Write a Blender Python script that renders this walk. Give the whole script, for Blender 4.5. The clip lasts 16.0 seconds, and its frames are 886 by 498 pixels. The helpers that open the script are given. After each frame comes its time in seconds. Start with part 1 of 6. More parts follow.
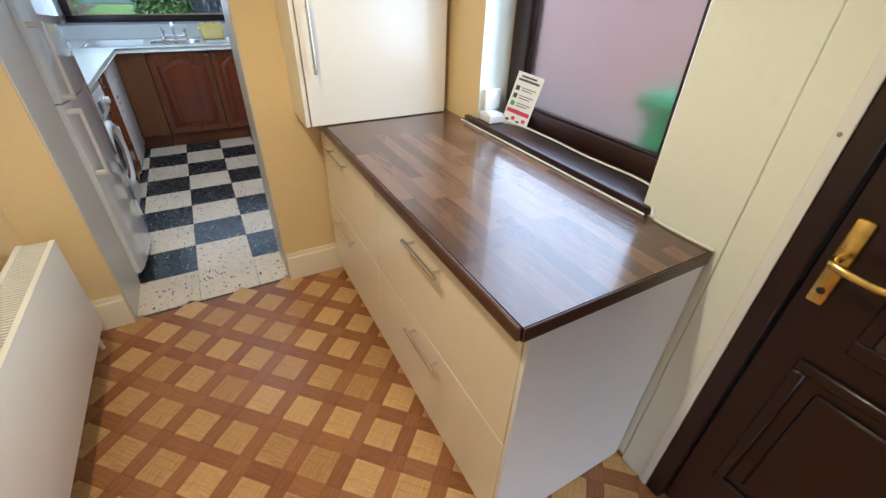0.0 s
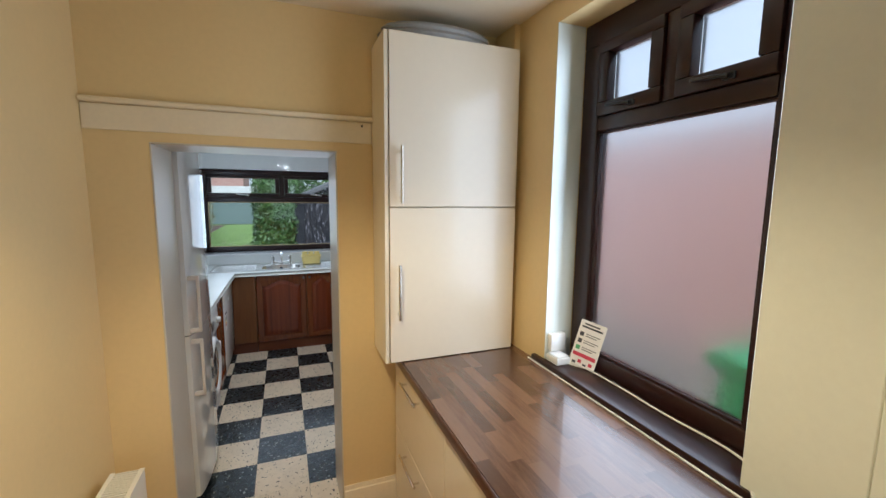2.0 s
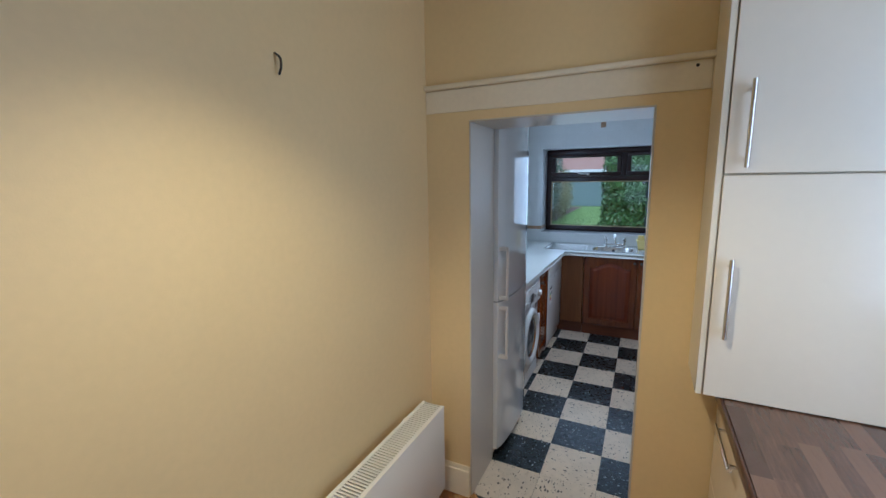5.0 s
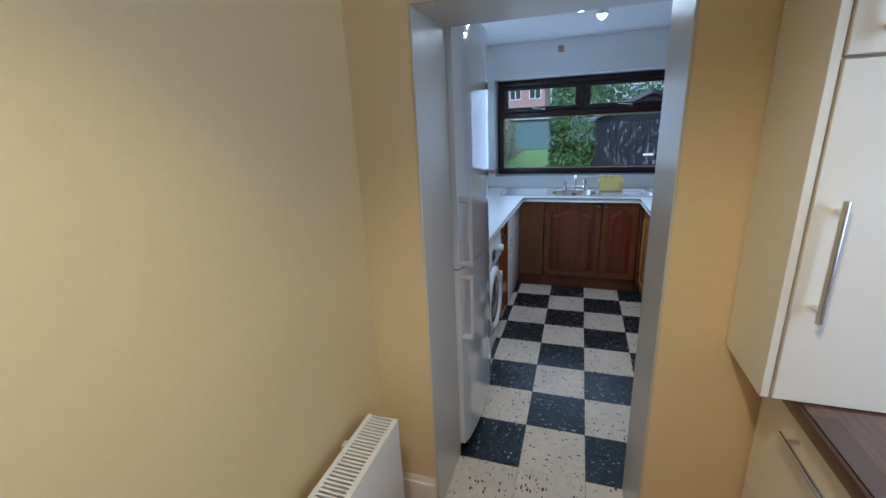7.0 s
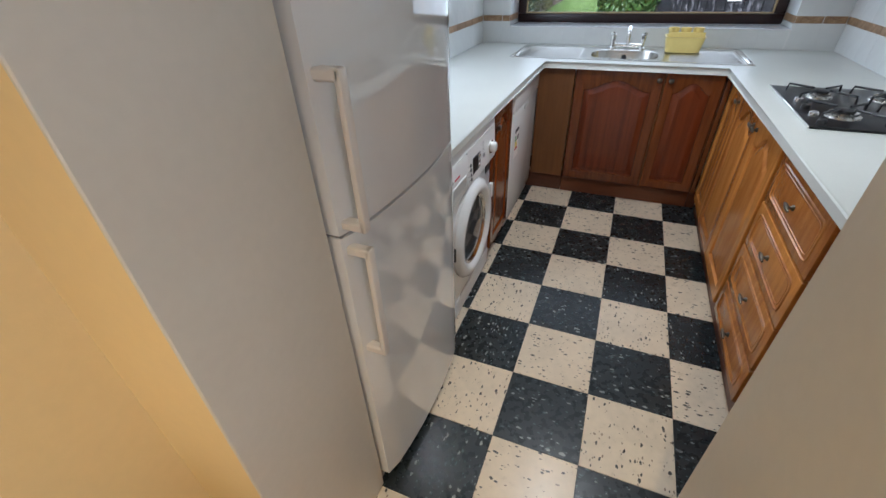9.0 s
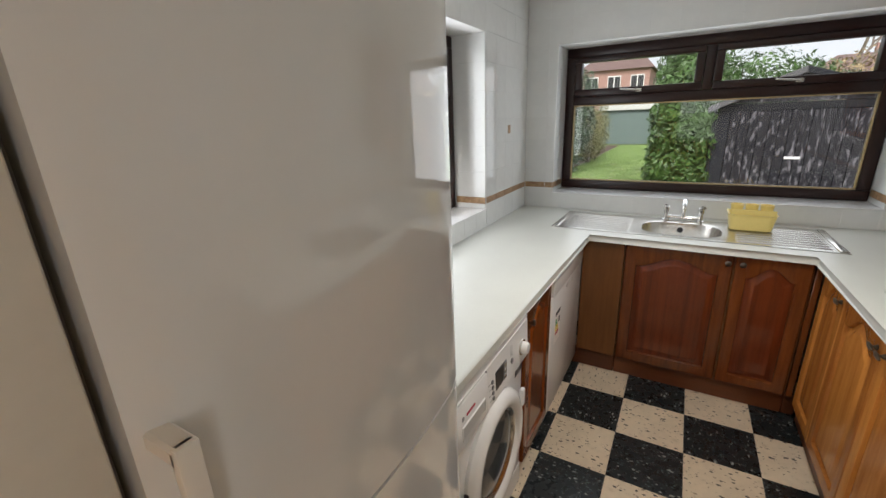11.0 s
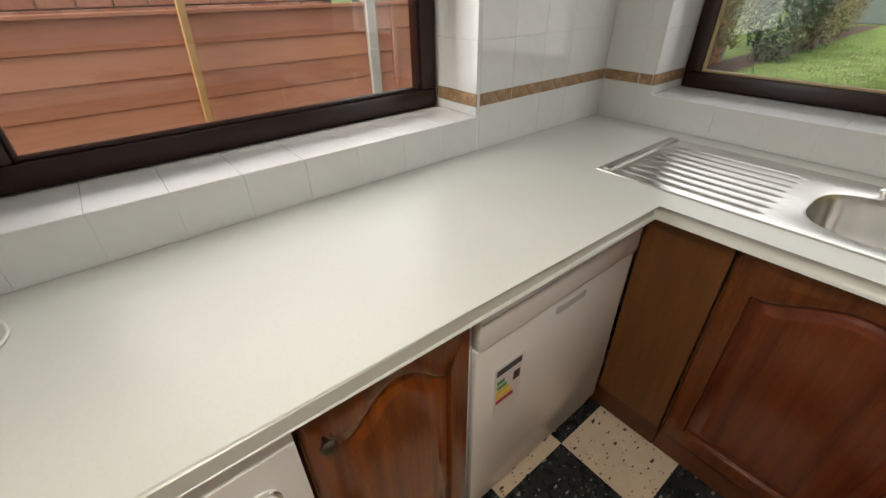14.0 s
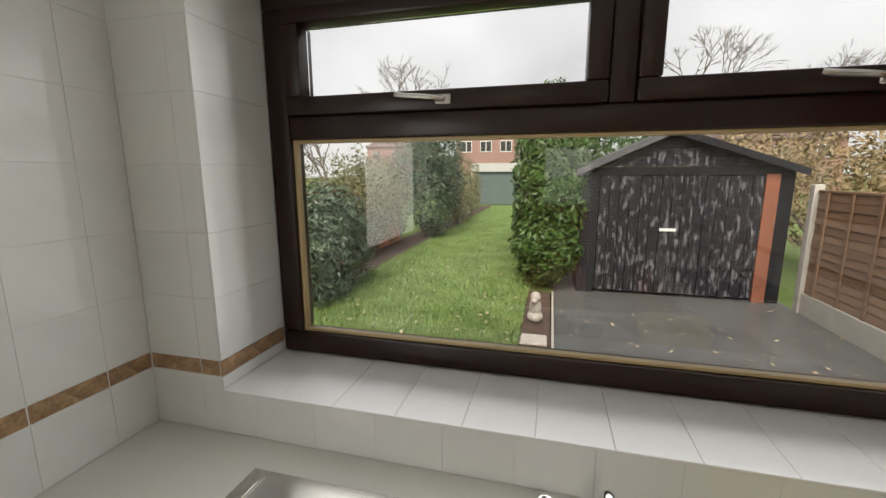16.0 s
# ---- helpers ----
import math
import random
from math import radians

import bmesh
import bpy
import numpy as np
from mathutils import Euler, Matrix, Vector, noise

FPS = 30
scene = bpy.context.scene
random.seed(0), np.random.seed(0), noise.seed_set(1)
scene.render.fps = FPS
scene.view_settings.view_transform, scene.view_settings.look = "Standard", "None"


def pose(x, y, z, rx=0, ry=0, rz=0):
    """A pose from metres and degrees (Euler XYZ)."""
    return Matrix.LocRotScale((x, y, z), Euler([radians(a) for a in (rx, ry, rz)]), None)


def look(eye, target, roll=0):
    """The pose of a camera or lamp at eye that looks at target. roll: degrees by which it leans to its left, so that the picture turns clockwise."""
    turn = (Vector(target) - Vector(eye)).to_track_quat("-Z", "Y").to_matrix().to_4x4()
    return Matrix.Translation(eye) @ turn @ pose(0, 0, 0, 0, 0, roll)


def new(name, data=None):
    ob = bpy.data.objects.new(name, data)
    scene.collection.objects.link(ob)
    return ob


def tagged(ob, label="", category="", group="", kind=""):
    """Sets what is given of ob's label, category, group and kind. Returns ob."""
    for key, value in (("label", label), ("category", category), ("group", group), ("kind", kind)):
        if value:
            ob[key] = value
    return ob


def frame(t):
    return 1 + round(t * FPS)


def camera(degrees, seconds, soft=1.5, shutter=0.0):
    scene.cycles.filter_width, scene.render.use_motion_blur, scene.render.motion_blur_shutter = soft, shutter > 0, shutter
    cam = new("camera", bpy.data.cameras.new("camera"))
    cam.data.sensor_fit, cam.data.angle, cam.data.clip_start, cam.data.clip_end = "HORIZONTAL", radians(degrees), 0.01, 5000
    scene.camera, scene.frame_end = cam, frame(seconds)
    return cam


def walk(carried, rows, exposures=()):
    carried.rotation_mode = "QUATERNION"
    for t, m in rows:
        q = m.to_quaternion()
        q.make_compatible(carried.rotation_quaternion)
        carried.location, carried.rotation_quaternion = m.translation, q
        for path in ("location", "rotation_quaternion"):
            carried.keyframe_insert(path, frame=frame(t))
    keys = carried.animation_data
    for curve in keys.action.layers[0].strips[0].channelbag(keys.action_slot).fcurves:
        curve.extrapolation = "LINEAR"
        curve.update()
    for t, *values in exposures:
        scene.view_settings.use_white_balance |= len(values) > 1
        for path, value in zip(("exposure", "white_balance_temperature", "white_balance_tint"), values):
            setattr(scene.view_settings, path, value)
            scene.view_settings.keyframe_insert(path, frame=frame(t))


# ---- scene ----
cam = camera(94.4, 16.0)
PATH = [
    (0, (-0.01, 0.072, 1.501), (0.82, 1.515, 0.393), 2.0),
    (0.5, (0.013, 0.065, 1.58), (0.992, 1.598, 0.75), 1.0),
    (1, (0.001, 0.046, 1.653), (1.01, 1.685, 1.112), 0.5),
    (1.5, (-0.032, 0.041, 1.706), (0.89, 1.786, 1.379), 0.3),
    (2, (-0.087, 0.065, 1.728), (0.631, 1.914, 1.474), 0.6),
    (2.5, (-0.13, 0.122, 1.681), (0.323, 2.04, 1.342), 0.5),
    (3, (-0.141, 0.167, 1.59), (0.026, 2.092, 1.071), 0.0),
    (3.5, (-0.108, 0.218, 1.55), (-0.255, 2.107, 0.91), -0.5),
    (4, (0.062, 0.301, 1.624), (-0.551, 2.143, 1.14), 0.5),
    (4.2, (0.119, 0.314, 1.673), (-0.652, 2.122, 1.305), 0.4),
    (6.3, (0.151, 0.539, 1.653), (-0.748, 2.296, 1.335), -1.2),
    (6.5, (0.088, 0.629, 1.628), (-0.739, 2.408, 1.241), -1.8),
    (7, (-0.096, 0.872, 1.588), (-0.709, 2.687, 1.014), -2.6),
    (7.5, (-0.15, 1.142, 1.537), (-0.6, 2.93, 0.762), -2.7),
    (8, (-0.127, 1.424, 1.469), (-0.456, 3.1, 0.428), -2.6),
    (8.5, (-0.098, 1.702, 1.414), (-0.509, 3.234, 0.196), -2.2),
    (9, (-0.108, 1.942, 1.426), (-0.765, 3.449, 0.288), -2.3),
    (9.5, (-0.103, 2.077, 1.518), (-1.0, 3.628, 0.63), -2.2),
    (9.7, (-0.108, 2.112, 1.546), (-1.062, 3.697, 0.786), -2.0),
    (11.8, (-0.183, 2.685, 1.568), (-1.161, 4.33, 0.986), -3.0),
    (12, (-0.158, 2.784, 1.542), (-1.181, 4.339, 0.811), -3.6),
    (12.5, (-0.136, 2.982, 1.426), (-1.226, 4.271, 0.353), -4.5),
    (13, (-0.138, 3.232, 1.371), (-1.291, 4.313, 0.145), -5.0),
    (13.5, (-0.152, 3.498, 1.371), (-1.414, 4.496, 0.183), -2.8),
    (14, (-0.194, 3.746, 1.396), (-1.509, 4.795, 0.315), -0.9),
    (14.5, (-0.302, 3.956, 1.449), (-1.608, 5.266, 0.689), 0.4),
    (15, (-0.35, 4.198, 1.511), (-1.398, 5.815, 0.975), 1.2),
    (15.5, (-0.286, 4.497, 1.526), (-1.154, 6.257, 1.139), 1.1),
    (16, (-0.238, 4.687, 1.539), (-0.738, 6.591, 1.186), -0.1),
]
EXPOSURES = [(0.0, 0.12, 4800, 5), (1.0, -0.05, 5000, 5), (2.0, -0.2, 5250, 6), (3.0, -0.5, 5300, 7), (3.5, -0.5, 5350, 8), (4.0, -0.48, 5000, 7), (6.5, -0.5, 4400, 6), (7.5, -0.45, 4400, 7), (8.0, -0.3, 4450, 8), (8.5, 0.0, 4700, 9), (9.0, 0.08, 5400, 9), (9.5, 0.1, 6000, 10), (12.0, -0.15, 6500, 11), (13.0, -0.1, 6700, 11), (14.0, -0.22, 6950, 11), (15.0, -0.3, 7250, 11), (16.0, -0.33, 7000, 11)]
walk(cam, [(t, look(e, g, r)) for t, e, g, r in PATH], EXPOSURES)

# ---- light ----
world = bpy.data.worlds.new("overcast_sky")
scene.world = world
world.use_nodes = True
wn, wl = world.node_tree.nodes, world.node_tree.links
wn.clear()
sky = wn.new("ShaderNodeTexSky")
sky.sky_type, sky.sun_disc = "NISHITA", False
sky.sun_elevation, sky.sun_rotation = radians(43), radians(180)
sky.air_density, sky.dust_density, sky.ozone_density = 1.0, 4.0, 1.0
grey = wn.new("ShaderNodeMix")
grey.data_type = "RGBA"
grey.inputs[0].default_value = 0.82
grey.inputs[7].default_value = (9.0, 9.2, 9.6, 1)
cl = wn.new("ShaderNodeTexNoise")
cl.inputs["Scale"].default_value, cl.inputs["Detail"].default_value = 2.2, 6
clr = wn.new("ShaderNodeMapRange")
clr.inputs[1].default_value, clr.inputs[2].default_value = 0.3, 0.75
clr.inputs[3].default_value, clr.inputs[4].default_value = 0.72, 1.2
mulc = wn.new("ShaderNodeMath")
mulc.operation = "MULTIPLY"
mulc.inputs[1].default_value = 0.15
bg, wout = wn.new("ShaderNodeBackground"), wn.new("ShaderNodeOutputWorld")
wl.new(sky.outputs[0], grey.inputs[6])
wl.new(grey.outputs[2], bg.inputs[0])
wl.new(cl.outputs["Fac"], clr.inputs[0])
wl.new(clr.outputs[0], mulc.inputs[0])
wl.new(mulc.outputs[0], bg.inputs[1])
wl.new(bg.outputs[0], wout.inputs[0])

sun = new("sun", bpy.data.lights.new("sun", "SUN"))
sun.data.energy, sun.data.angle, sun.data.color = 5.0, radians(40), (1, 0.96, 0.9)
sun.matrix_world = look((0, -18, 24), (0, 8, 0))


def area_lamp(name, eye, target, w, h, watts, color):
    ob = new(name, bpy.data.lights.new(name, "AREA"))
    ob.data.shape, ob.data.size, ob.data.size_y = "RECTANGLE", w, h
    ob.data.energy, ob.data.color = watts, color
    ob.matrix_world = look(eye, target)
    return ob


# daylight standing in the window openings
area_lamp("daylight_kitchen_window", (-0.10, 5.58, 1.52), (-0.10, 3.6, 1.52), 1.6, 0.85, 5.5, (0.93, 0.97, 1.0))
area_lamp("daylight_side_window", (-1.33, 4.1, 1.52), (0.4, 4.1, 1.52), 1.05, 0.85, 8, (0.95, 0.98, 1.0))
area_lamp("daylight_frosted_window", (1.12, 1.17, 1.72), (-0.5, 1.17, 1.72), 0.8, 1.3, 13, (0.96, 0.97, 1.0))


# cool fill added behind the camera, at an unseen opening in the back wall
area_lamp("daylight_back_fill", (0.28, -2.15, 1.5), (0.4, 0.5, 0.8), 1.3, 1.1, 2.0, (0.92, 0.96, 1.0))
def spot_lamp(name, eye, target, watts, color, degrees, blend):
    ob = new(name, bpy.data.lights.new(name, "SPOT"))
    ob.data.energy, ob.data.color, ob.data.shadow_soft_size = watts, color, 0.05
    ob.data.spot_size, ob.data.spot_blend = radians(degrees), blend
    ob.matrix_world = look(eye, target)
    return ob


# the passage's ceiling lamp, above the camera, and the kitchen's spotlights
spot_lamp("passage_light", (-0.28, 0.84, 2.47), (0.22, 0.98, 0), 92, (1.0, 0.73, 0.39), 114, 0.6)
spot_lamp("spotlight_light", (-0.05, 3.60, 2.14), (0.10, 4.05, 0), 48, (1.0, 0.94, 0.85), 108, 0.8)


# ---- materials ----
def mat(name, base, rough=0.5, metal=0.0, var=0.12, scale=6.0, fine=60.0, bump=0.0, bump_scale=80.0, hue=None, coat=0.0, spec=0.5, rvar=0.1, stretch=(1, 1, 1), per_object=0.0):
    m = bpy.data.materials.new(name)
    m.use_nodes = True
    n, l = m.node_tree.nodes, m.node_tree.links
    b = n["Principled BSDF"]
    b.inputs["Roughness"].default_value, b.inputs["Metallic"].default_value = rough, metal
    b.inputs["Specular IOR Level"].default_value = spec
    b.inputs["Coat Weight"].default_value = coat
    tc, mp = n.new("ShaderNodeTexCoord"), n.new("ShaderNodeMapping")
    mp.inputs["Scale"].default_value = stretch
    l.new(tc.outputs["Object"], mp.inputs[0])
    n1, n2 = n.new("ShaderNodeTexNoise"), n.new("ShaderNodeTexNoise")
    n1.inputs["Scale"].default_value, n1.inputs["Detail"].default_value = scale, 4
    n2.inputs["Scale"].default_value, n2.inputs["Detail"].default_value = fine, 3
    l.new(mp.outputs[0], n1.inputs["Vector"])
    l.new(mp.outputs[0], n2.inputs["Vector"])
    mix = n.new("ShaderNodeMath")
    mix.operation = "MULTIPLY_ADD"
    mix.inputs[1].default_value = 0.6
    l.new(n1.outputs["Fac"], mix.inputs[0])
    sc = n.new("ShaderNodeMath")
    sc.operation, sc.inputs[1].default_value = "MULTIPLY", 0.4
    l.new(n2.outputs["Fac"], sc.inputs[0])
    l.new(sc.outputs[0], mix.inputs[2])
    fac = mix.outputs[0]
    if per_object:
        oi = n.new("ShaderNodeObjectInfo")
        ad = n.new("ShaderNodeMath")
        ad.operation, ad.inputs[1].default_value = "MULTIPLY_ADD", per_object
        l.new(oi.outputs["Random"], ad.inputs[0])
        off = n.new("ShaderNodeMath")
        off.operation, off.inputs[1].default_value = "ADD", -per_object / 2
        l.new(mix.outputs[0], off.inputs[0])
        l.new(off.outputs[0], ad.inputs[2])
        fac = ad.outputs[0]
    ramp = n.new("ShaderNodeValToRGB")
    lo = [c * (1 - var) for c in base]
    hi = list(hue) if hue else [min(1, c * (1 + var)) for c in base]
    ramp.color_ramp.elements[0].position, ramp.color_ramp.elements[1].position = 0.3, 0.7
    ramp.color_ramp.elements[0].color, ramp.color_ramp.elements[1].color = (*lo, 1), (*hi, 1)
    l.new(fac, ramp.inputs[0])
    l.new(ramp.outputs[0], b.inputs["Base Color"])
    rr = n.new("ShaderNodeMapRange")
    rr.inputs[3].default_value, rr.inputs[4].default_value = max(0.02, rough * (1 - rvar)), min(1, rough * (1 + rvar))
    l.new(n2.outputs["Fac"], rr.inputs[0])
    l.new(rr.outputs[0], b.inputs["Roughness"])
    if bump:
        n3, bp = n.new("ShaderNodeTexNoise"), n.new("ShaderNodeBump")
        n3.inputs["Scale"].default_value, n3.inputs["Detail"].default_value = bump_scale, 4
        l.new(mp.outputs[0], n3.inputs["Vector"])
        bp.inputs["Strength"].default_value, bp.inputs["Distance"].default_value = bump, 0.004
        l.new(n3.outputs["Fac"], bp.inputs["Height"])
        l.new(bp.outputs[0], b.inputs["Normal"])
    return m


def flecked(name, base, fleck, fleck2, rough):
    """Thermoplastic floor tile with short chips of other colours."""
    m = mat(name, base, rough, var=0.12, scale=5, fine=30, rvar=0.3, per_object=0.15, bump=0.05)
    n, l = m.node_tree.nodes, m.node_tree.links
    b = n["Principled BSDF"]
    ramp = b.inputs["Base Color"].links[0].from_node
    tc = n.new("ShaderNodeTexCoord")
    oi = n.new("ShaderNodeObjectInfo")
    last = ramp.outputs[0]
    for k, (col, size, cut, rot) in enumerate(((fleck, 75, 0.18, 0.5), (fleck2, 110, 0.17, 1.9))):
        mp, vo, ns, cr = n.new("ShaderNodeMapping"), n.new("ShaderNodeTexVoronoi"), n.new("ShaderNodeTexNoise"), n.new("ShaderNodeMath")
        mp.inputs["Scale"].default_value, mp.inputs["Rotation"].default_value = (1, 0.5, 1), (0, 0, rot)
        l.new(oi.outputs["Location"], mp.inputs["Location"])
        l.new(tc.outputs["Object"], mp.inputs["Vector"])
        wob = n.new("ShaderNodeVectorMath")
        wob.operation = "MULTIPLY_ADD"
        wob.inputs[1].default_value = (0.012, 0.012, 0.012)
        ns.inputs["Scale"].default_value = 60
        l.new(mp.outputs[0], ns.inputs["Vector"])
        l.new(ns.outputs["Color"], wob.inputs[0])
        l.new(mp.outputs[0], wob.inputs[2])
        vo.inputs["Scale"].default_value, vo.inputs["Randomness"].default_value = size, 1
        l.new(wob.outputs[0], vo.inputs["Vector"])
        sep = n.new("ShaderNodeSeparateColor")
        l.new(vo.outputs["Color"], sep.inputs[0])
        # a few cells carry a chip, of uneven size
        rad = n.new("ShaderNodeMapRange")
        rad.inputs[1].default_value, rad.inputs[2].default_value = 0.62, 1.0
        rad.inputs[3].default_value, rad.inputs[4].default_value = 0.0, cut * 2.2
        l.new(sep.outputs[0], rad.inputs[0])
        cr.operation = "LESS_THAN"
        l.new(vo.outputs["Distance"], cr.inputs[0])
        l.new(rad.outputs[0], cr.inputs[1])
        mx = n.new("ShaderNodeMix")
        mx.data_type = "RGBA"
        mx.inputs[7].default_value = (*col, 1)
        l.new(cr.outputs[0], mx.inputs[0])
        l.new(last, mx.inputs[6])
        last = mx.outputs[2]
    l.new(last, b.inputs["Base Color"])
    return m


def wood(name, light, dark, rough=0.35, along=(1, 1, 12), coat=0.0, scale=9.0, per_object=0.3):
    """Grain that runs along the axis with the smallest stretch."""
    m = mat(name, light, rough, var=0.3, scale=scale, fine=90, stretch=along, coat=coat, per_object=per_object, bump=0.08, bump_scale=120)
    ramp = m.node_tree.nodes["Principled BSDF"].inputs["Base Color"].links[0].from_node
    ramp.color_ramp.elements[0].color, ramp.color_ramp.elements[1].color = (*dark, 1), (*light, 1)
    return m


def glass(name, rough=0.0, tint=(1, 1, 1)):
    m = bpy.data.materials.new(name)
    m.use_nodes = True
    n, l = m.node_tree.nodes, m.node_tree.links
    b = n["Principled BSDF"]
    b.inputs["Base Color"].default_value = (*tint, 1)
    b.inputs["Roughness"].default_value = rough
    b.inputs["Transmission Weight"].default_value = 1.0
    b.inputs["IOR"].default_value = 1.45
    return m


def emitter(name, color, strength):
    m = bpy.data.materials.new(name)
    m.use_nodes = True
    b = m.node_tree.nodes["Principled BSDF"]
    b.inputs["Emission Color"].default_value, b.inputs["Emission Strength"].default_value = (*color, 1), strength
    return m


M_YELLOW = mat("magnolia_emulsion", (0.75, 0.575, 0.285), 0.5, var=0.04, scale=2, fine=40, bump=0.06, bump_scale=200)
M_TRIM = mat("cream_gloss_paint", (0.82, 0.72, 0.52), 0.3, var=0.05, scale=5, fine=60, bump=0.06, bump_scale=30)
M_PANEL = mat("pale_cream_board", (0.80, 0.82, 0.73), 0.45, var=0.03, scale=3, fine=50, bump=0.05, bump_scale=60)
# white paint greyed and warmed: the doorway's shade is in this colour
M_JAMB = mat("shaded_white_satin", (0.60, 0.55, 0.46), 0.32, var=0.04, scale=4, fine=50, bump=0.06, bump_scale=40)
M_CEIL = mat("white_ceiling_paint", (0.80, 0.80, 0.78), 0.8, var=0.03, bump=0.05)
M_CEILY = mat("cream_ceiling_paint", (0.80, 0.70, 0.52), 0.8, var=0.04, bump=0.05)
M_TILE = mat("white_glazed_tile", (0.78, 0.79, 0.78), 0.06, var=0.03, scale=4, fine=25, rvar=0.4, bump=0.03, bump_scale=14, per_object=0.2)
M_GROUT = mat("white_grout", (0.80, 0.80, 0.79), 0.8, var=0.08)
M_BORDER = mat("terracotta_relief_border", (0.36, 0.19, 0.10), 0.4, var=0.5, scale=38, fine=120, bump=0.5, bump_scale=60, hue=(0.55, 0.36, 0.2))
M_LISTEL = mat("pale_listel_joint", (0.62, 0.52, 0.40), 0.4)
M_SILL = mat("white_sill_tile", (0.82, 0.82, 0.82), 0.12, var=0.03, per_object=0.1)
M_BLACK = flecked("black_thermoplastic_tile", (0.014, 0.018, 0.020), (0.36, 0.38, 0.36), (0.11, 0.15, 0.15), 0.28)
M_WHITE = flecked("cream_thermoplastic_tile", (0.72, 0.61, 0.46), (0.05, 0.045, 0.04), (0.30, 0.22, 0.15), 0.3)
M_SUB = mat("dark_floor_joint", (0.05, 0.045, 0.04), 0.8)
M_PQL = wood("light_oak_parquet", (0.66, 0.40, 0.145), (0.40, 0.20, 0.062), 0.22, along=(1, 9, 1), scale=14, per_object=0.28)
M_PQD = wood("dark_oak_parquet", (0.38, 0.165, 0.058), (0.24, 0.092, 0.034), 0.22, along=(1, 8, 1), scale=12, per_object=0.25)
# same door oak: shade darkens the sink's copy, M_OAKM and M_OAKR stay lit
M_OAK = wood("stained_oak_shaded", (0.225, 0.060, 0.013), (0.095, 0.023, 0.006), 0.2, along=(9, 9, 0.8), scale=5, coat=0.3)
M_OAKH = wood("stained_oak_shaded_panel", (0.185, 0.036, 0.010), (0.042, 0.008, 0.003), 0.18, along=(9, 9, 0.25), scale=3.2, coat=0.3)
M_OAKM = wood("stained_oak_lit", (0.33, 0.088, 0.016), (0.15, 0.036, 0.008), 0.2, along=(9, 9, 0.8), scale=5, coat=0.3)
M_OAKF = wood("brown_oak_filler", (0.20, 0.080, 0.022), (0.13, 0.048, 0.013), 0.4, along=(9, 9, 0.8), scale=5)
M_OAKD = wood("dark_oak_plinth", (0.15, 0.045, 0.014), (0.08, 0.024, 0.009), 0.4, along=(1, 1, 8), scale=5)
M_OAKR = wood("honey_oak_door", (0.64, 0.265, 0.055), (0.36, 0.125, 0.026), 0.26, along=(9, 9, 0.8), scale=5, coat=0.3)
M_CREAM = mat("cream_gloss_laminate", (0.80, 0.72, 0.58), 0.16, var=0.02, scale=2, fine=30, rvar=0.2)
M_CREAMC = mat("cream_carcass", (0.78, 0.70, 0.54), 0.35, var=0.03)
M_IVORY = mat("ivory_plastic", (0.72, 0.66, 0.58), 0.35, var=0.03)
M_ENDP = mat("white_end_panel", (0.80, 0.78, 0.74), 0.3, var=0.02)
M_CTOP = mat("pale_grey_green_worktop", (0.66, 0.67, 0.625), 0.32, var=0.05, scale=3, fine=220, rvar=0.25)
M_WHITEP = mat("white_appliance_enamel", (0.83, 0.83, 0.82), 0.16, var=0.015, scale=2, fine=30, rvar=0.25)
M_FRIDGE = mat("white_fridge_enamel", (0.72, 0.71, 0.68), 0.06, coat=0.7, var=0.015, scale=2, fine=30, rvar=0.2)
M_GREYP = mat("grey_plastic", (0.22, 0.22, 0.225), 0.4, var=0.06)
M_DARKP = mat("black_plastic", (0.02, 0.02, 0.022), 0.35, var=0.2)
M_RUBBER = mat("grey_door_seal", (0.22, 0.22, 0.22), 0.7, var=0.1)
M_STEEL = mat("brushed_stainless", (0.60, 0.585, 0.55), 0.24, 1.0, var=0.05, stretch=(1, 30, 1), rvar=0.3)
M_CHROME = mat("chrome", (0.80, 0.80, 0.80), 0.06, 1.0, var=0.02)
M_NICKEL = mat("satin_nickel", (0.72, 0.70, 0.66), 0.25, 1.0, var=0.05)
M_PEWTER = mat("aged_pewter", (0.13, 0.11, 0.085), 0.42, 1.0, var=0.25, scale=30)
M_BRASS = mat("worn_brass", (0.75, 0.55, 0.16), 0.25, 1.0, var=0.2, scale=30)
M_ROSE = mat("rosewood_upvc", (0.022, 0.0065, 0.0052), 0.3, var=0.3, scale=8, fine=90, stretch=(4, 4, 4))
M_GOLD = mat("golden_glazing_bead", (0.58, 0.44, 0.23), 0.35, var=0.15)
M_DOOR = mat("dark_brown_upvc_door", (0.017, 0.0065, 0.007), 0.32, var=0.3, scale=8, fine=90)
M_WALNUT_L = wood("walnut_stave_light", (0.17, 0.092, 0.056), (0.080, 0.041, 0.026), 0.17, along=(10, 1.2, 1), scale=9, coat=0.4, per_object=0.55)
M_GREENW = mat("pale_reveal_paint", (0.74, 0.78, 0.74), 0.4, var=0.03)
M_RAD = mat("radiator_enamel", (0.82, 0.77, 0.66), 0.42, var=0.01, rvar=0.0)
M_YPLAST = mat("yellow_plastic", (0.88, 0.72, 0.26), 0.35, var=0.05)
M_PAPER = mat("card_paper", (0.78, 0.76, 0.74), 0.6, var=0.03)
M_INKP = mat("red_print", (0.50, 0.04, 0.08), 0.6)
M_INKK = mat("dark_print", (0.06, 0.06, 0.07), 0.6)
M_INKG = mat("green_print", (0.10, 0.35, 0.16), 0.6)
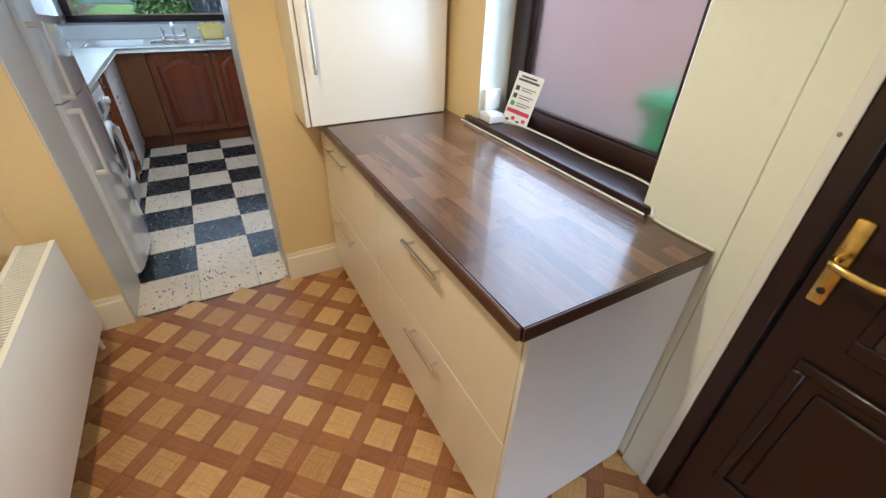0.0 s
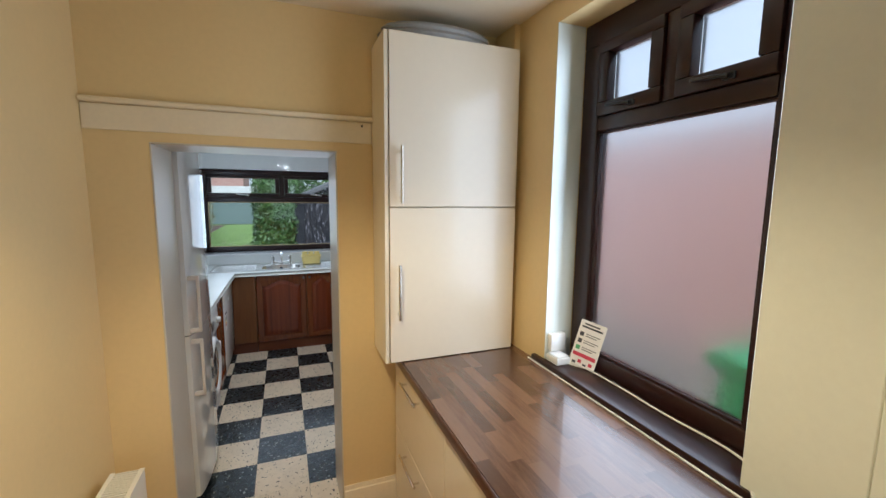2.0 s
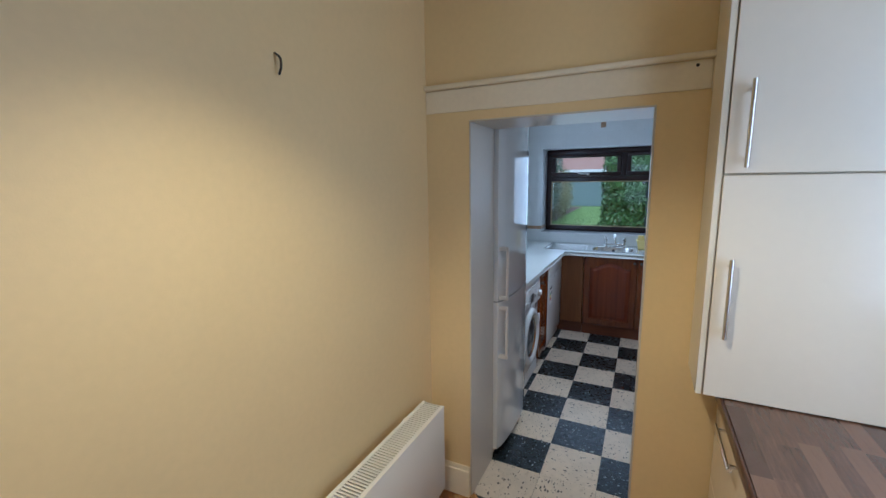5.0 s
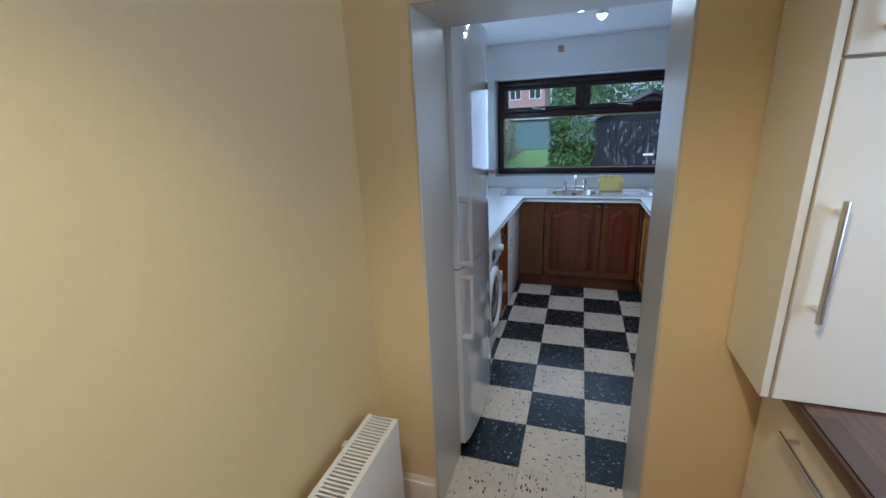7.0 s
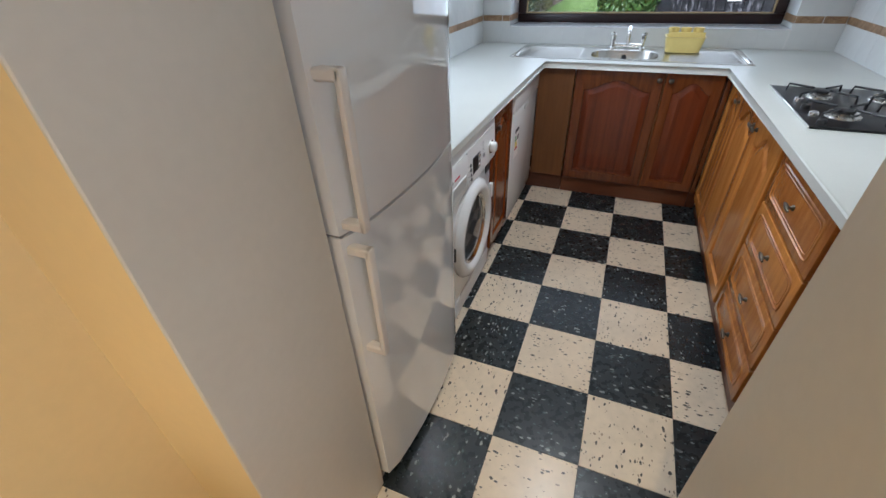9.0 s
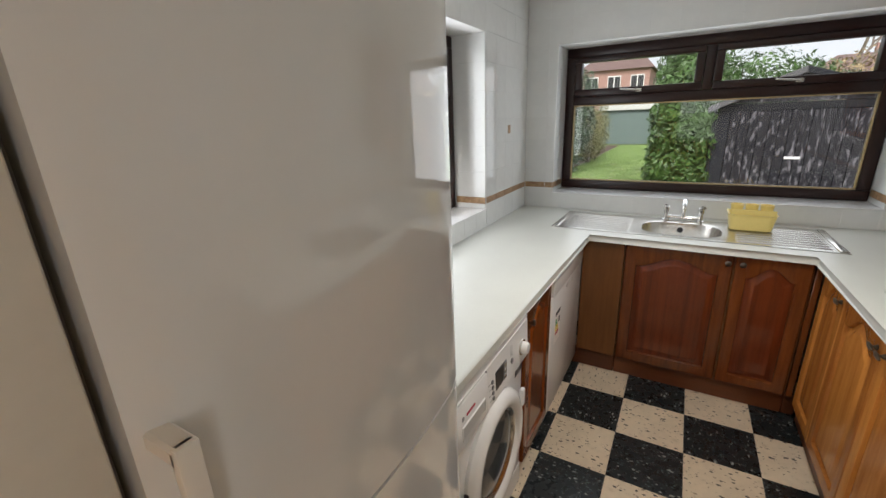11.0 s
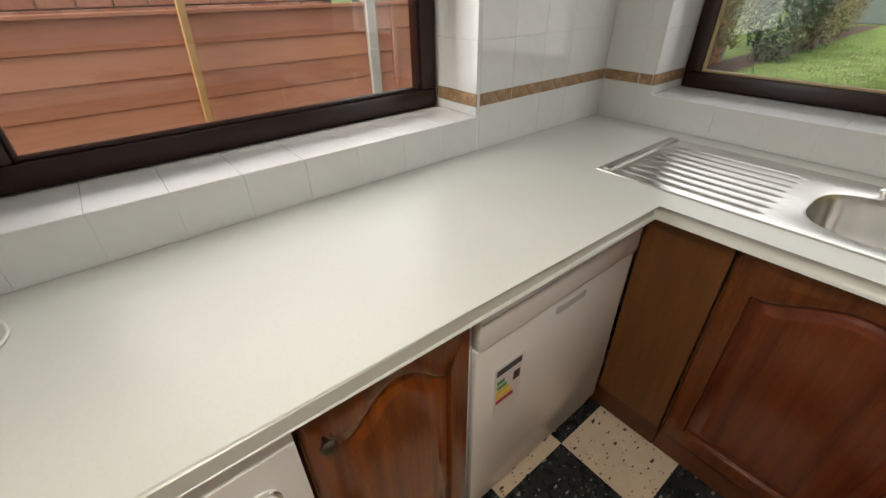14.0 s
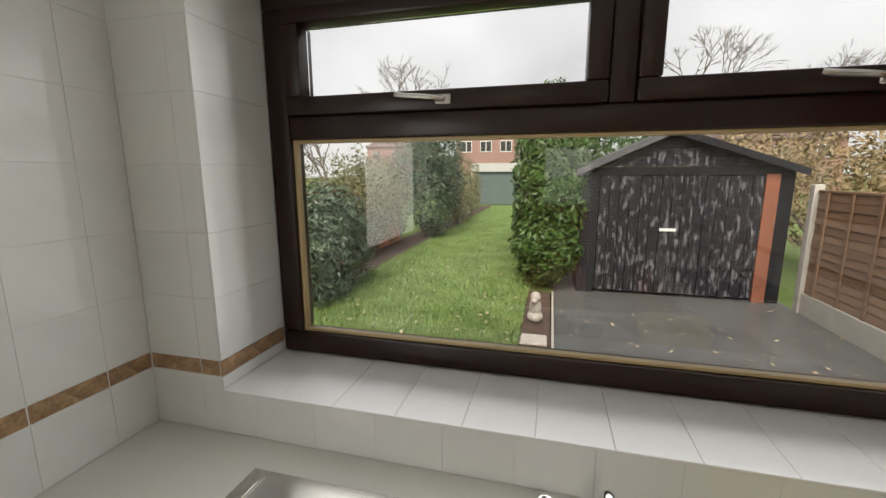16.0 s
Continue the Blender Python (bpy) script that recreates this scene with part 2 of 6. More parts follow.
M_INKY = mat("yellow_print", (0.8, 0.6, 0.05), 0.6)
M_GLASS = glass("window_glass", 0.0, (0.98, 0.99, 0.985))
M_FROST = glass("frosted_glass", 0.34, (0.99, 1.0, 1.0))
# dark tint stands for the unlit drum behind the washer's door
M_DGLASS = glass("unlit_drum_glass", 0.02, (0.10, 0.105, 0.115))
M_CABLE = mat("white_cable", (0.78, 0.77, 0.72), 0.45, var=0.04)
M_BULB = emitter("lit_bulb", (1.0, 0.93, 0.82), 60)
M_BRICK = mat("red_brick", (0.62, 0.25, 0.155), 0.85, var=0.3, scale=20, fine=140, bump=0.4, bump_scale=120, hue=(0.66, 0.34, 0.24), per_object=0.5)
# red brick paled to pinkish grey, distance haze being in the colour
M_FARBRICK = mat("hazy_far_brick", (0.34, 0.20, 0.17), 0.9, var=0.2, scale=3)
M_SIDE = mat("pink_red_brick", (0.82, 0.50, 0.45), 0.85, var=0.12, scale=6)
M_MORTAR = mat("brick_mortar", (0.32, 0.22, 0.18), 0.9, var=0.2)
M_FENCE = wood("red_brown_fence_board", (0.58, 0.26, 0.155), (0.42, 0.165, 0.095), 0.8, along=(6, 0.8, 6), scale=5)
M_FENCE2 = wood("weathered_fence_board", (0.34, 0.21, 0.13), (0.20, 0.115, 0.07), 0.85, along=(6, 0.8, 6), scale=5)
M_CONC = mat("concrete_post", (0.50, 0.48, 0.43), 0.9, var=0.15, scale=8, bump=0.3)
M_STAKE = wood("new_timber_stake", (0.55, 0.33, 0.13), (0.40, 0.22, 0.08), 0.7, along=(6, 6, 0.8))
M_LAWN = mat("lawn_soil", (0.15, 0.24, 0.05), 0.95, var=0.35, scale=3, fine=60, bump=0.6, bump_scale=60, hue=(0.14, 0.20, 0.05))
M_GRASS = mat("grass_blades", (0.19, 0.33, 0.080), 0.75, var=0.35, scale=2, hue=(0.32, 0.44, 0.15))
M_PAVE = mat("wet_paving", (0.12, 0.12, 0.12), 0.35, var=0.3, scale=4, fine=50, rvar=0.5, bump=0.2)
M_SOIL = mat("bark_soil", (0.09, 0.055, 0.04), 0.95, var=0.4, scale=14, bump=0.6, bump_scale=50)
M_SHED = mat("black_tarred_board", (0.012, 0.013, 0.017), 0.7, spec=0.25, var=0.4, scale=10, fine=60, bump=0.3, per_object=0.3)
M_RUST = mat("rusty_orange_board", (0.25, 0.09, 0.05), 0.8, var=0.3, scale=8)
M_FELT = mat("grey_roof_felt", (0.10, 0.10, 0.105), 0.8, var=0.2)
M_LEAF = mat("laurel_leaf", (0.038, 0.092, 0.022), 0.4, var=0.45, scale=2, hue=(0.085, 0.17, 0.035))
M_LEAFD = mat("dark_shrub_leaf", (0.045, 0.080, 0.045), 0.3, var=0.4, scale=2, hue=(0.13, 0.19, 0.11))
M_LEAFO = mat("olive_shrub_leaf", (0.13, 0.15, 0.06), 0.5, var=0.4, scale=2, hue=(0.24, 0.22, 0.09))
# bark lightened: the far trees' haze is mixed into this grey
M_BARK = mat("hazy_grey_bark", (0.19, 0.155, 0.13), 0.9, var=0.3, scale=12)
M_GARAGE = mat("green_grey_garage", (0.10, 0.14, 0.13), 0.6, var=0.12)
M_ROOFL = mat("pale_sheet_roof", (0.50, 0.50, 0.48), 0.7, var=0.12)
M_SLATE = mat("brown_roof_tile", (0.14, 0.09, 0.08), 0.8, var=0.25, scale=4)
M_UPVC = mat("white_upvc", (0.78, 0.78, 0.77), 0.35, var=0.03)
M_STONE = mat("weathered_stone", (0.52, 0.48, 0.42), 0.9, var=0.25, scale=20, bump=0.3)


def peeling(name):
    """Tarred doors with white paint flaking down in streaks."""
    m = mat(name, (0.013, 0.013, 0.017), 0.7, spec=0.25, var=0.4, scale=10, fine=60, bump=0.3)
    n, l = m.node_tree.nodes, m.node_tree.links
    b = n["Principled BSDF"]
    ramp = b.inputs["Base Color"].links[0].from_node
    tc, mp, ns, cr, mx = n.new("ShaderNodeTexCoord"), n.new("ShaderNodeMapping"), n.new("ShaderNodeTexNoise"), n.new("ShaderNodeValToRGB"), n.new("ShaderNodeMix")
    mp.inputs["Scale"].default_value = (12, 12, 4.2)
    ns.inputs["Scale"].default_value, ns.inputs["Detail"].default_value = 2.0, 5
    l.new(tc.outputs["Object"], mp.inputs[0])
    l.new(mp.outputs[0], ns.inputs["Vector"])
    cr.color_ramp.elements[0].position, cr.color_ramp.elements[1].position = 0.54, 0.66
    mx.data_type = "RGBA"
    mx.inputs[7].default_value = (0.15, 0.145, 0.16, 1)
    l.new(ns.outputs["Fac"], cr.inputs[0])
    l.new(cr.outputs[0], mx.inputs[0])
    l.new(ramp.outputs[0], mx.inputs[6])
    l.new(mx.outputs[2], b.inputs["Base Color"])
    return m


M_PEEL = peeling("peeling_painted_boards")


# ---- mesh helpers ----
ORIGIN = {}


def box(bm, x0, x1, y0, y1, z0, z1, bevel=0.0, seg=1):
    """A box between two corners, with optionally rounded edges."""
    vs = [bm.verts.new((x, y, z)) for z in (z0, z1) for x, y in ((x0, y0), (x1, y0), (x1, y1), (x0, y1))]
    fs = [bm.faces.new([vs[i] for i in f]) for f in ((3, 2, 1, 0), (4, 5, 6, 7), (0, 1, 5, 4), (1, 2, 6, 5), (2, 3, 7, 6), (3, 0, 4, 7))]
    if bevel:
        es = {e for f in fs for e in f.edges}
        bmesh.ops.bevel(bm, geom=list(es), offset=bevel, segments=seg, affect="EDGES", profile=0.5)
    return bm


def boxed(x0, x1, y0, y1, z0, z1, bevel=0.003, seg=1):
    return box(bmesh.new(), x0, x1, y0, y1, z0, z1, bevel, seg)


def tube(bm, points, r, n=10, cap=True):
    """A round rod along points; r is one radius or one for each point."""
    pts = [Vector(p) for p in points]
    rings = []
    side = None
    for i, p in enumerate(pts):
        d = (pts[min(i + 1, len(pts) - 1)] - pts[max(i - 1, 0)]).normalized()
        if side is None:
            side = d.orthogonal().normalized()
        side = (side - d * side.dot(d)).normalized()
        up = d.cross(side)
        rad = r[i] if isinstance(r, (list, tuple)) else r
        rings.append([bm.verts.new(p + rad * (math.cos(2 * math.pi * k / n) * side + math.sin(2 * math.pi * k / n) * up)) for k in range(n)])
    for a, b in zip(rings, rings[1:]):
        for k in range(n):
            bm.faces.new((a[k], a[(k + 1) % n], b[(k + 1) % n], b[k]))
    if cap:
        bm.faces.new(rings[0][::-1])
        bm.faces.new(rings[-1])
    return bm


def lathe(bm, profile, m=None, n=24):
    """Turns (radius, height) pairs round z, then moves by m."""
    m = m or Matrix()
    rings = [[bm.verts.new(m @ Vector((max(r, 1e-4) * math.cos(2 * math.pi * k / n), max(r, 1e-4) * math.sin(2 * math.pi * k / n), z))) for k in range(n)] for r, z in profile]
    for a, b in zip(rings, rings[1:]):
        for k in range(n):
            bm.faces.new((a[k], a[(k + 1) % n], b[(k + 1) % n], b[k]))
    bm.faces.new(rings[0][::-1])
    bm.faces.new(rings[-1])
    return bm


def prism(bm, outline, depth, m=None):
    """A flat outline of (x, z) pairs, depth thick along y."""
    m = m or Matrix()
    a = [bm.verts.new(m @ Vector((x, 0, z))) for x, z in outline]
    b = [bm.verts.new(m @ Vector((x, depth, z))) for x, z in outline]
    bm.faces.new(a)
    bm.faces.new(b[::-1])
    for i in range(len(a)):
        j = (i + 1) % len(a)
        bm.faces.new((a[j], a[i], b[i], b[j]))
    return bm


def smooth_faces(me, angle=40):
    me.polygons.foreach_set("use_smooth", [True] * len(me.polygons))
    me.set_sharp_from_angle(angle=radians(angle))


def mesh_of(name, bm, material, origin=(0, 0, 0), smooth=True):
    bmesh.ops.recalc_face_normals(bm, faces=bm.faces[:])
    me = bpy.data.meshes.new(name)
    bmesh.ops.translate(bm, vec=-Vector(origin), verts=bm.verts[:])
    bm.to_mesh(me)
    bm.free()
    for m in (material if isinstance(material, (list, tuple)) else (material,)):
        me.materials.append(m)
    if smooth:
        smooth_faces(me)
    return me


def thing(name, at, label, category, group="", kind=""):
    """An Empty at the base of a thing; its parts are built in world metres."""
    ob = new(name)
    ob.empty_display_size = 0.05
    ob.location = at
    ORIGIN[ob.name] = Vector(at)
    return tagged(ob, label, category, group, kind)


def part(name, bm, material, parent, label=""):
    o = ORIGIN[parent.name]
    ob = new(name, mesh_of(name, bm, material, o))
    ob.parent = parent
    ORIGIN[ob.name] = o
    return tagged(ob, label)


def solid(name, bm, material, label, category, group="", kind="", at=None):
    """A thing, or a piece of the setting, of one mesh."""
    o = Vector(at) if at else Vector((0, 0, 0))
    ob = new(name, mesh_of(name, bm, material, o))
    ob.location = o
    ORIGIN[ob.name] = o
    return tagged(ob, label, category, group, kind)


def piece(name, me, at, parent, rz=0.0):
    """One of many alike pieces on shared mesh data."""
    ob = new(name, me)
    ob.parent = parent
    ob.location = Vector(at) - ORIGIN[parent.name]
    ob.rotation_euler = (0, 0, rz)
    return ob


def curve_points(pts, steps=6):
    """A smooth line through the points."""
    p = [Vector(q) for q in pts]
    p = [2 * p[0] - p[1]] + p + [2 * p[-1] - p[-2]]
    out = []
    for i in range(1, len(p) - 2):
        for s in range(steps):
            t = s / steps
            a, b, c, d = p[i - 1], p[i], p[i + 1], p[i + 2]
            out.append(0.5 * (2 * b + (c - a) * t + (2 * a - 5 * b + 4 * c - d) * t * t + (3 * b - a - 3 * c + d) * t ** 3))
    return out + [p[-2]]


# ---- the setting ----
LW, RW, DW0, DW1 = -0.825, 1.045, 2.150, 2.480      # passage side walls, doorway wall
KL, KR, KF = -1.217, 1.07, 5.455                    # kitchen walls
JL, JR, JH = -0.600, 0.162, 1.940                    # doorway opening
CD, CK = 2.58, 2.352                                 # ceilings
BACK = -2.2


def wall_with_hole(name, axis, a, b, u0, u1, z0, z1, hole, material, label):
    """A wall between a and b across, from u0 to u1 along; hole: (u0, u1, z0, z1)."""
    bm = bmesh.new()

    def put(p0, p1, q0, q1):
        if p1 - p0 > 1e-4 and q1 - q0 > 1e-4:
            if axis == "x":
                box(bm, a, b, p0, p1, q0, q1)
            else:
                box(bm, p0, p1, a, b, q0, q1)
    if hole:
        h0, h1, k0, k1 = hole
        put(u0, h0, z0, z1), put(h1, u1, z0, z1), put(h0, h1, z0, k0), put(h0, h1, k1, z1)
    else:
        put(u0, u1, z0, z1)
    return solid(name, bm, material, label, "wall", kind="structure")


# window openings: u0, u1, z0, z1
W_SIDE = (3.488, 4.718, 1.016, 2.03)
W_FAR = (-1.005, 0.810, 1.014, 2.026)
W_FROST = (0.722, 1.632, 0.945, 2.475)
D_BACK = (-0.55, 0.364, 0.0, 2.08)

wall_with_hole("wall_passage_left", "x", LW - 0.12, LW, BACK, DW0, 0, CD, None, M_YELLOW, "yellow painted plaster wall above the radiator")
bm = bmesh.new()
for h in (W_FROST,):
    box(bm, RW, RW + 0.27, h[1], DW0, 0, CD)
    box(bm, RW, RW + 0.27, h[0], h[1], 0, h[2] - 0.03)
    box(bm, RW, RW + 0.27, h[0], h[1], h[3], CD)
    box(bm, RW, RW + 0.27, D_BACK[1], h[0], 0, CD)
    box(bm, RW, RW + 0.27, D_BACK[0], D_BACK[1], D_BACK[3], CD)
    box(bm, RW, RW + 0.27, BACK, D_BACK[0], 0, CD)
wall_right = solid("wall_passage_right", bm, M_YELLOW, "cream painted wall with frosted window and door", "wall", kind="structure")
wall_with_hole("wall_doorway", "y", DW0, DW1 - 0.01, LW - 0.12, RW + 0.27, 0, CD, (JL, JR, -0.01, JH), M_YELLOW, "yellow painted wall with an open doorway")
# the back wall's opening is added to hold the fill lamp
wall_with_hole("wall_back", "y", BACK - 0.12, BACK, LW - 0.12, RW + 0.27, 0, CD, (-0.4, 0.95, 0.9, 2.1), M_YELLOW, "plain yellow painted wall, unseen, with an opening added for fill light")
solid("ceiling_passage", boxed(LW - 0.12, RW + 0.27, BACK - 0.12, DW1 - 0.01, CD, CD + 0.1, 0), M_CEILY, "cream painted passage ceiling", "ceiling", kind="structure")
solid("ceiling_kitchen", boxed(KL - 0.35, KR + 0.25, DW1 - 0.01, KF + 0.4, CK, CK + 0.1, 0), M_CEIL, "white painted kitchen ceiling", "ceiling", kind="structure")
wall_k_left = wall_with_hole("wall_kitchen_left", "x", KL - 0.33, KL - 0.0016, DW1 - 0.01, KF + 0.36, -0.3, CK, W_SIDE, M_GROUT, "white tiled kitchen wall with a side window")
wall_k_far = wall_with_hole("wall_kitchen_far", "y", KF + 0.0016, KF + 0.36, KL - 0.0016, KR + 0.0016, -0.3, CK, W_FAR, M_GROUT, "white tiled kitchen wall with the sink window")
wall_k_right = wall_with_hole("wall_kitchen_right", "x", KR + 0.0016, KR + 0.25, DW1 - 0.01, KF + 0.36, -0.3, CK, None, M_GROUT, "white tiled kitchen wall behind the hob")
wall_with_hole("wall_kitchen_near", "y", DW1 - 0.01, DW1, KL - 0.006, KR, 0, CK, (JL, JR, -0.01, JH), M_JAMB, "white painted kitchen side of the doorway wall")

# doorway lining, lintel rail and skirting
lining = thing("doorway_lining", ((JL + JR) / 2, 2.3, 0), "off-white painted plaster doorway lining, shade toned into the paint, scuffed at the edges", "doorway", kind="structure")
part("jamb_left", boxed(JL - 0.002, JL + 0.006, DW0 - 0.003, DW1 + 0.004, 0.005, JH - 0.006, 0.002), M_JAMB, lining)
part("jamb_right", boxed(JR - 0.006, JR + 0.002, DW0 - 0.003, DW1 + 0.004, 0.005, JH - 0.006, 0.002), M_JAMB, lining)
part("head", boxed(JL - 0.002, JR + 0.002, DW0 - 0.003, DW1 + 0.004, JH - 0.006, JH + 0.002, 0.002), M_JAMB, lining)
rail = thing("picture_rail", (-0.25, DW0, 2.05), "cream gloss painted rail board over the doorway", "rail", kind="structure")
part("board", boxed(LW + 0.002, 0.335, DW0 - 0.007, DW0 - 0.001, 1.982, 2.085, 0.003), M_TRIM, rail)
part("moulding", boxed(LW + 0.002, 0.345, DW0 - 0.030, DW0 - 0.001, 2.085, 2.108, 0.008, 3), M_TRIM, rail)
part("end_block", boxed(0.335, 0.36, DW0 - 0.016, DW0 - 0.001, 1.972, 2.085, 0.003), M_TRIM, rail)
part("screw_hole", lathe(bmesh.new(), [(0.006, 0), (0.006, 0.003)], Matrix.Translation((0.286, DW0 - 0.0068, 2.066)) @ Matrix.Rotation(radians(90), 4, "X"), 10), M_DARKP, rail)


def skirting(name, x0, x1, y):
    bm = bmesh.new()
    prof = [(0, 0), (0, 0.17), (-0.006, 0.172), (-0.010, 0.16), (-0.010, 0.150), (-0.016, 0.145), (-0.018, 0.13), (-0.018, 0)]
    a = [bm.verts.new((x0, y + p, z)) for p, z in prof]
    b = [bm.verts.new((x1, y + p, z)) for p, z in prof]
    bm.faces.new(a), bm.faces.new(b[::-1])
    for i in range(len(a)):
        j = (i + 1) % len(a)
        bm.faces.new((a[i], a[j], b[j], b[i]))
    return solid(name, bm, M_TRIM, "cream gloss painted moulded skirting board", "skirting", kind="structure")


skirting("baseboard_1", LW + 0.001, JL - 0.003, DW0 - 0.0005)
skirting("baseboard_2", JR + 0.003, 0.55, DW0 - 0.0005)
solid("wall_hook", tube(bmesh.new(), curve_points([(LW + 0.001, 1.245, 2.035), (LW + 0.02, 1.245, 2.02), (LW + 0.022, 1.245, 1.995), (LW + 0.012, 1.245, 1.975)]), 0.0035, 6), M_DARKP, "small bent dark metal nail in the wall", "hook", at=(LW, 1.245, 2.0))

# board and trim between the frosted window and the back door
solid("trim_board", boxed(RW - 0.014, RW - 0.0005, 0.474, 0.7215, 0.03, CD - 0.005, 0.003), M_PANEL, "tall pale cream board beside the frosted window", "board", kind="structure")
solid("trim_cover", boxed(RW - 0.0145, RW - 0.0005, 0.364, 0.4735, 0.0, CD - 0.005, 0.004), M_PANEL, "pale cream boxing beside the back door", "board", kind="structure")

# ---- dining passage floor ----
floor_p = solid("floor_passage", boxed(LW - 0.12, RW + 0.27, BACK - 0.12, DW0 + 0.004, -0.08, -0.004, 0), M_PQD, "lattice parquet floor of light squares and dark strips", "floor", kind="structure")
floor_k = solid("floor_kitchen", boxed(KL - 0.27, KR + 0.25, DW0 + 0.004, KF + 0.27, -0.08, -0.004, 0), M_SUB, "black and cream chequered thermoplastic tile floor", "floor", kind="structure")

# ---- kitchen worktop: one continuous run round three walls ----
CT, CU = 0.903, 0.864


def worktop():
    outline = [(KL, 3.132), (-0.606, 3.132), (-0.606, 4.805), (0.440, 4.805), (0.440, 3.06), (KR, 3.06), (KR, KF), (KL, KF)]
    bm = bmesh.new()
    lo = [bm.verts.new((x, y, CU)) for x, y in outline]
    hi = [bm.verts.new((x, y, CT)) for x, y in outline]
    bm.faces.new(lo[::-1])
    bm.faces.new(hi)
    for i in range(8):
        j = (i + 1) % 8
        bm.faces.new((lo[i], lo[j], hi[j], hi[i]))
    bm.edges.ensure_lookup_table()
    front = [e for e in bm.edges if all(abs(v.co.z - CT) < 1e-6 for v in e.verts) or all(abs(v.co.z - CU) < 1e-6 for v in e.verts)]
    front = [e for e in front if not any(abs(v.co.x - KL) < 1e-6 or abs(v.co.x - KR) < 1e-6 for v in e.verts) or abs(e.verts[0].co.y - e.verts[1].co.y) < 1e-6 and e.verts[0].co.y < 3.1]
    bmesh.ops.bevel(bm, geom=front, offset=0.017, segments=4, affect="EDGES", profile=0.5)
    return bm


# the sink cut-out and the worktop round it
SINK_X, SINK_Y, SINK_A, SINK_B = -0.137, 5.10, 0.205, 0.155
top = solid("worktop", worktop(), M_CTOP, "pale grey-green laminate worktop with a rounded front edge", "worktop")
cut = new("sink_cutter", mesh_of("sink_cutter", boxed(-0.372, 0.098, 4.925, 5.275, 0.80, 0.94, 0), M_CTOP))
mod = top.modifiers.new("sink_hole", "BOOLEAN")
mod.object, mod.solver = cut, "EXACT"
bpy.context.view_layer.update()
cut_mesh = bpy.data.meshes.new_from_object(top.evaluated_get(bpy.context.evaluated_depsgraph_get()))
top.modifiers.clear()
top.data = cut_mesh
smooth_faces(top.data)
bpy.data.objects.remove(cut)


def local_frame(at, facing):
    """Local x along the front, y into the unit, z up; facing: the way that the front looks."""
    rz = {"-y": 0, "+y": 180, "+x": 90, "-x": -90}[facing]
    return Matrix.Translation(at) @ Matrix.Rotation(radians(rz), 4, "Z")


def arch_outline(w, h, a, rise, n=22):
    """Inner outline of a cathedral panel: x across from 0 to w, z up, inset a."""
    pts = [(a, a), (w - a, a)]
    hs = h - a - rise
    for k in range(n + 1):
        u = 1 - 2 * k / n
        f = 0 if abs(u) > 0.86 else ((math.cos(math.pi * u / 0.86) + 1) / 2) ** 0.7
        pts.append((a + (w - 2 * a) * (u + 1) / 2, hs + rise * f))
    return pts


def panel_door(parent, m, w, h, rise=0.05, a=0.06, t=0.019, m_frame=None, m_panel=None, name="door"):
    """A framed door with an arched raised panel; front at local y = 0, thickness behind it."""
    m_frame, m_panel = m_frame or M_OAK, m_panel or M_OAKH
    inner = arch_outline(w, h, a, rise)
    n = len(inner)
    cx, cz = w / 2, h / 2

    def on_edge(p):
        dx, dz = p[0] - cx, p[1] - cz
        s = 1 / max(abs(dx) / (w / 2), abs(dz) / (h / 2))
        return (cx + dx * s, cz + dz * s)
    outer = [on_edge(p) for p in inner]
    for corner in ((0, 0), (w, 0), (0, h), (w, h)):
        k = min(range(n), key=lambda i: (outer[i][0] - corner[0]) ** 2 + (outer[i][1] - corner[1]) ** 2)
        outer[k] = corner

    def shrink(pts, d):
        hw, hh = max(abs(p[0] - cx) for p in pts), max(abs(p[1] - cz) for p in pts)
        return [(cx + (p[0] - cx) * (1 - d / hw), cz + (p[1] - cz) * (1 - d / hh)) for p in pts]

    def rings_mesh(rings, close_last):
        bm = bmesh.new()
        vs = [[bm.verts.new(m @ Vector((x, y, z))) for x, z in pts] for pts, y in rings]
        for p, q in zip(vs, vs[1:]):
            for i in range(n):
                j = (i + 1) % n
                bm.faces.new((p[i], p[j], q[j], q[i]))
        if close_last:
            bm.faces.new(vs[-1])
        return bm
    frame_rings = [(outer, t), (outer, 0.004), (shrink(outer, 0.004), 0.0), (shrink(inner, -0.008), 0.0), (shrink(inner, -0.004), 0.002), (inner, 0.013), (inner, t)]
    leaf = part(name, rings_mesh(frame_rings, False), m_frame, parent)
    pan = [(inner, t - 0.002), (inner, 0.0145), (shrink(inner, 0.008), 0.014), (shrink(inner, 0.030), 0.004), (shrink(inner, 0.034), 0.002), (shrink(inner, 0.040), 0.002)]
    part("raised_panel", rings_mesh(pan, True), m_panel, leaf, "reddish stained oak panel")
    return leaf


def knob(parent, m, x, z, material=None):
    prof = [(0.004, 0), (0.005, 0.008), (0.008, 0.013), (0.014, 0.018), (0.015, 0.022), (0.011, 0.027), (0.003, 0.029)]
    part("knob", lathe(bmesh.new(), prof, m @ Matrix.Translation((x, 0, z)) @ Matrix.Rotation(radians(90), 4, "X"), 14), material or M_PEWTER, parent, "aged metal knob")


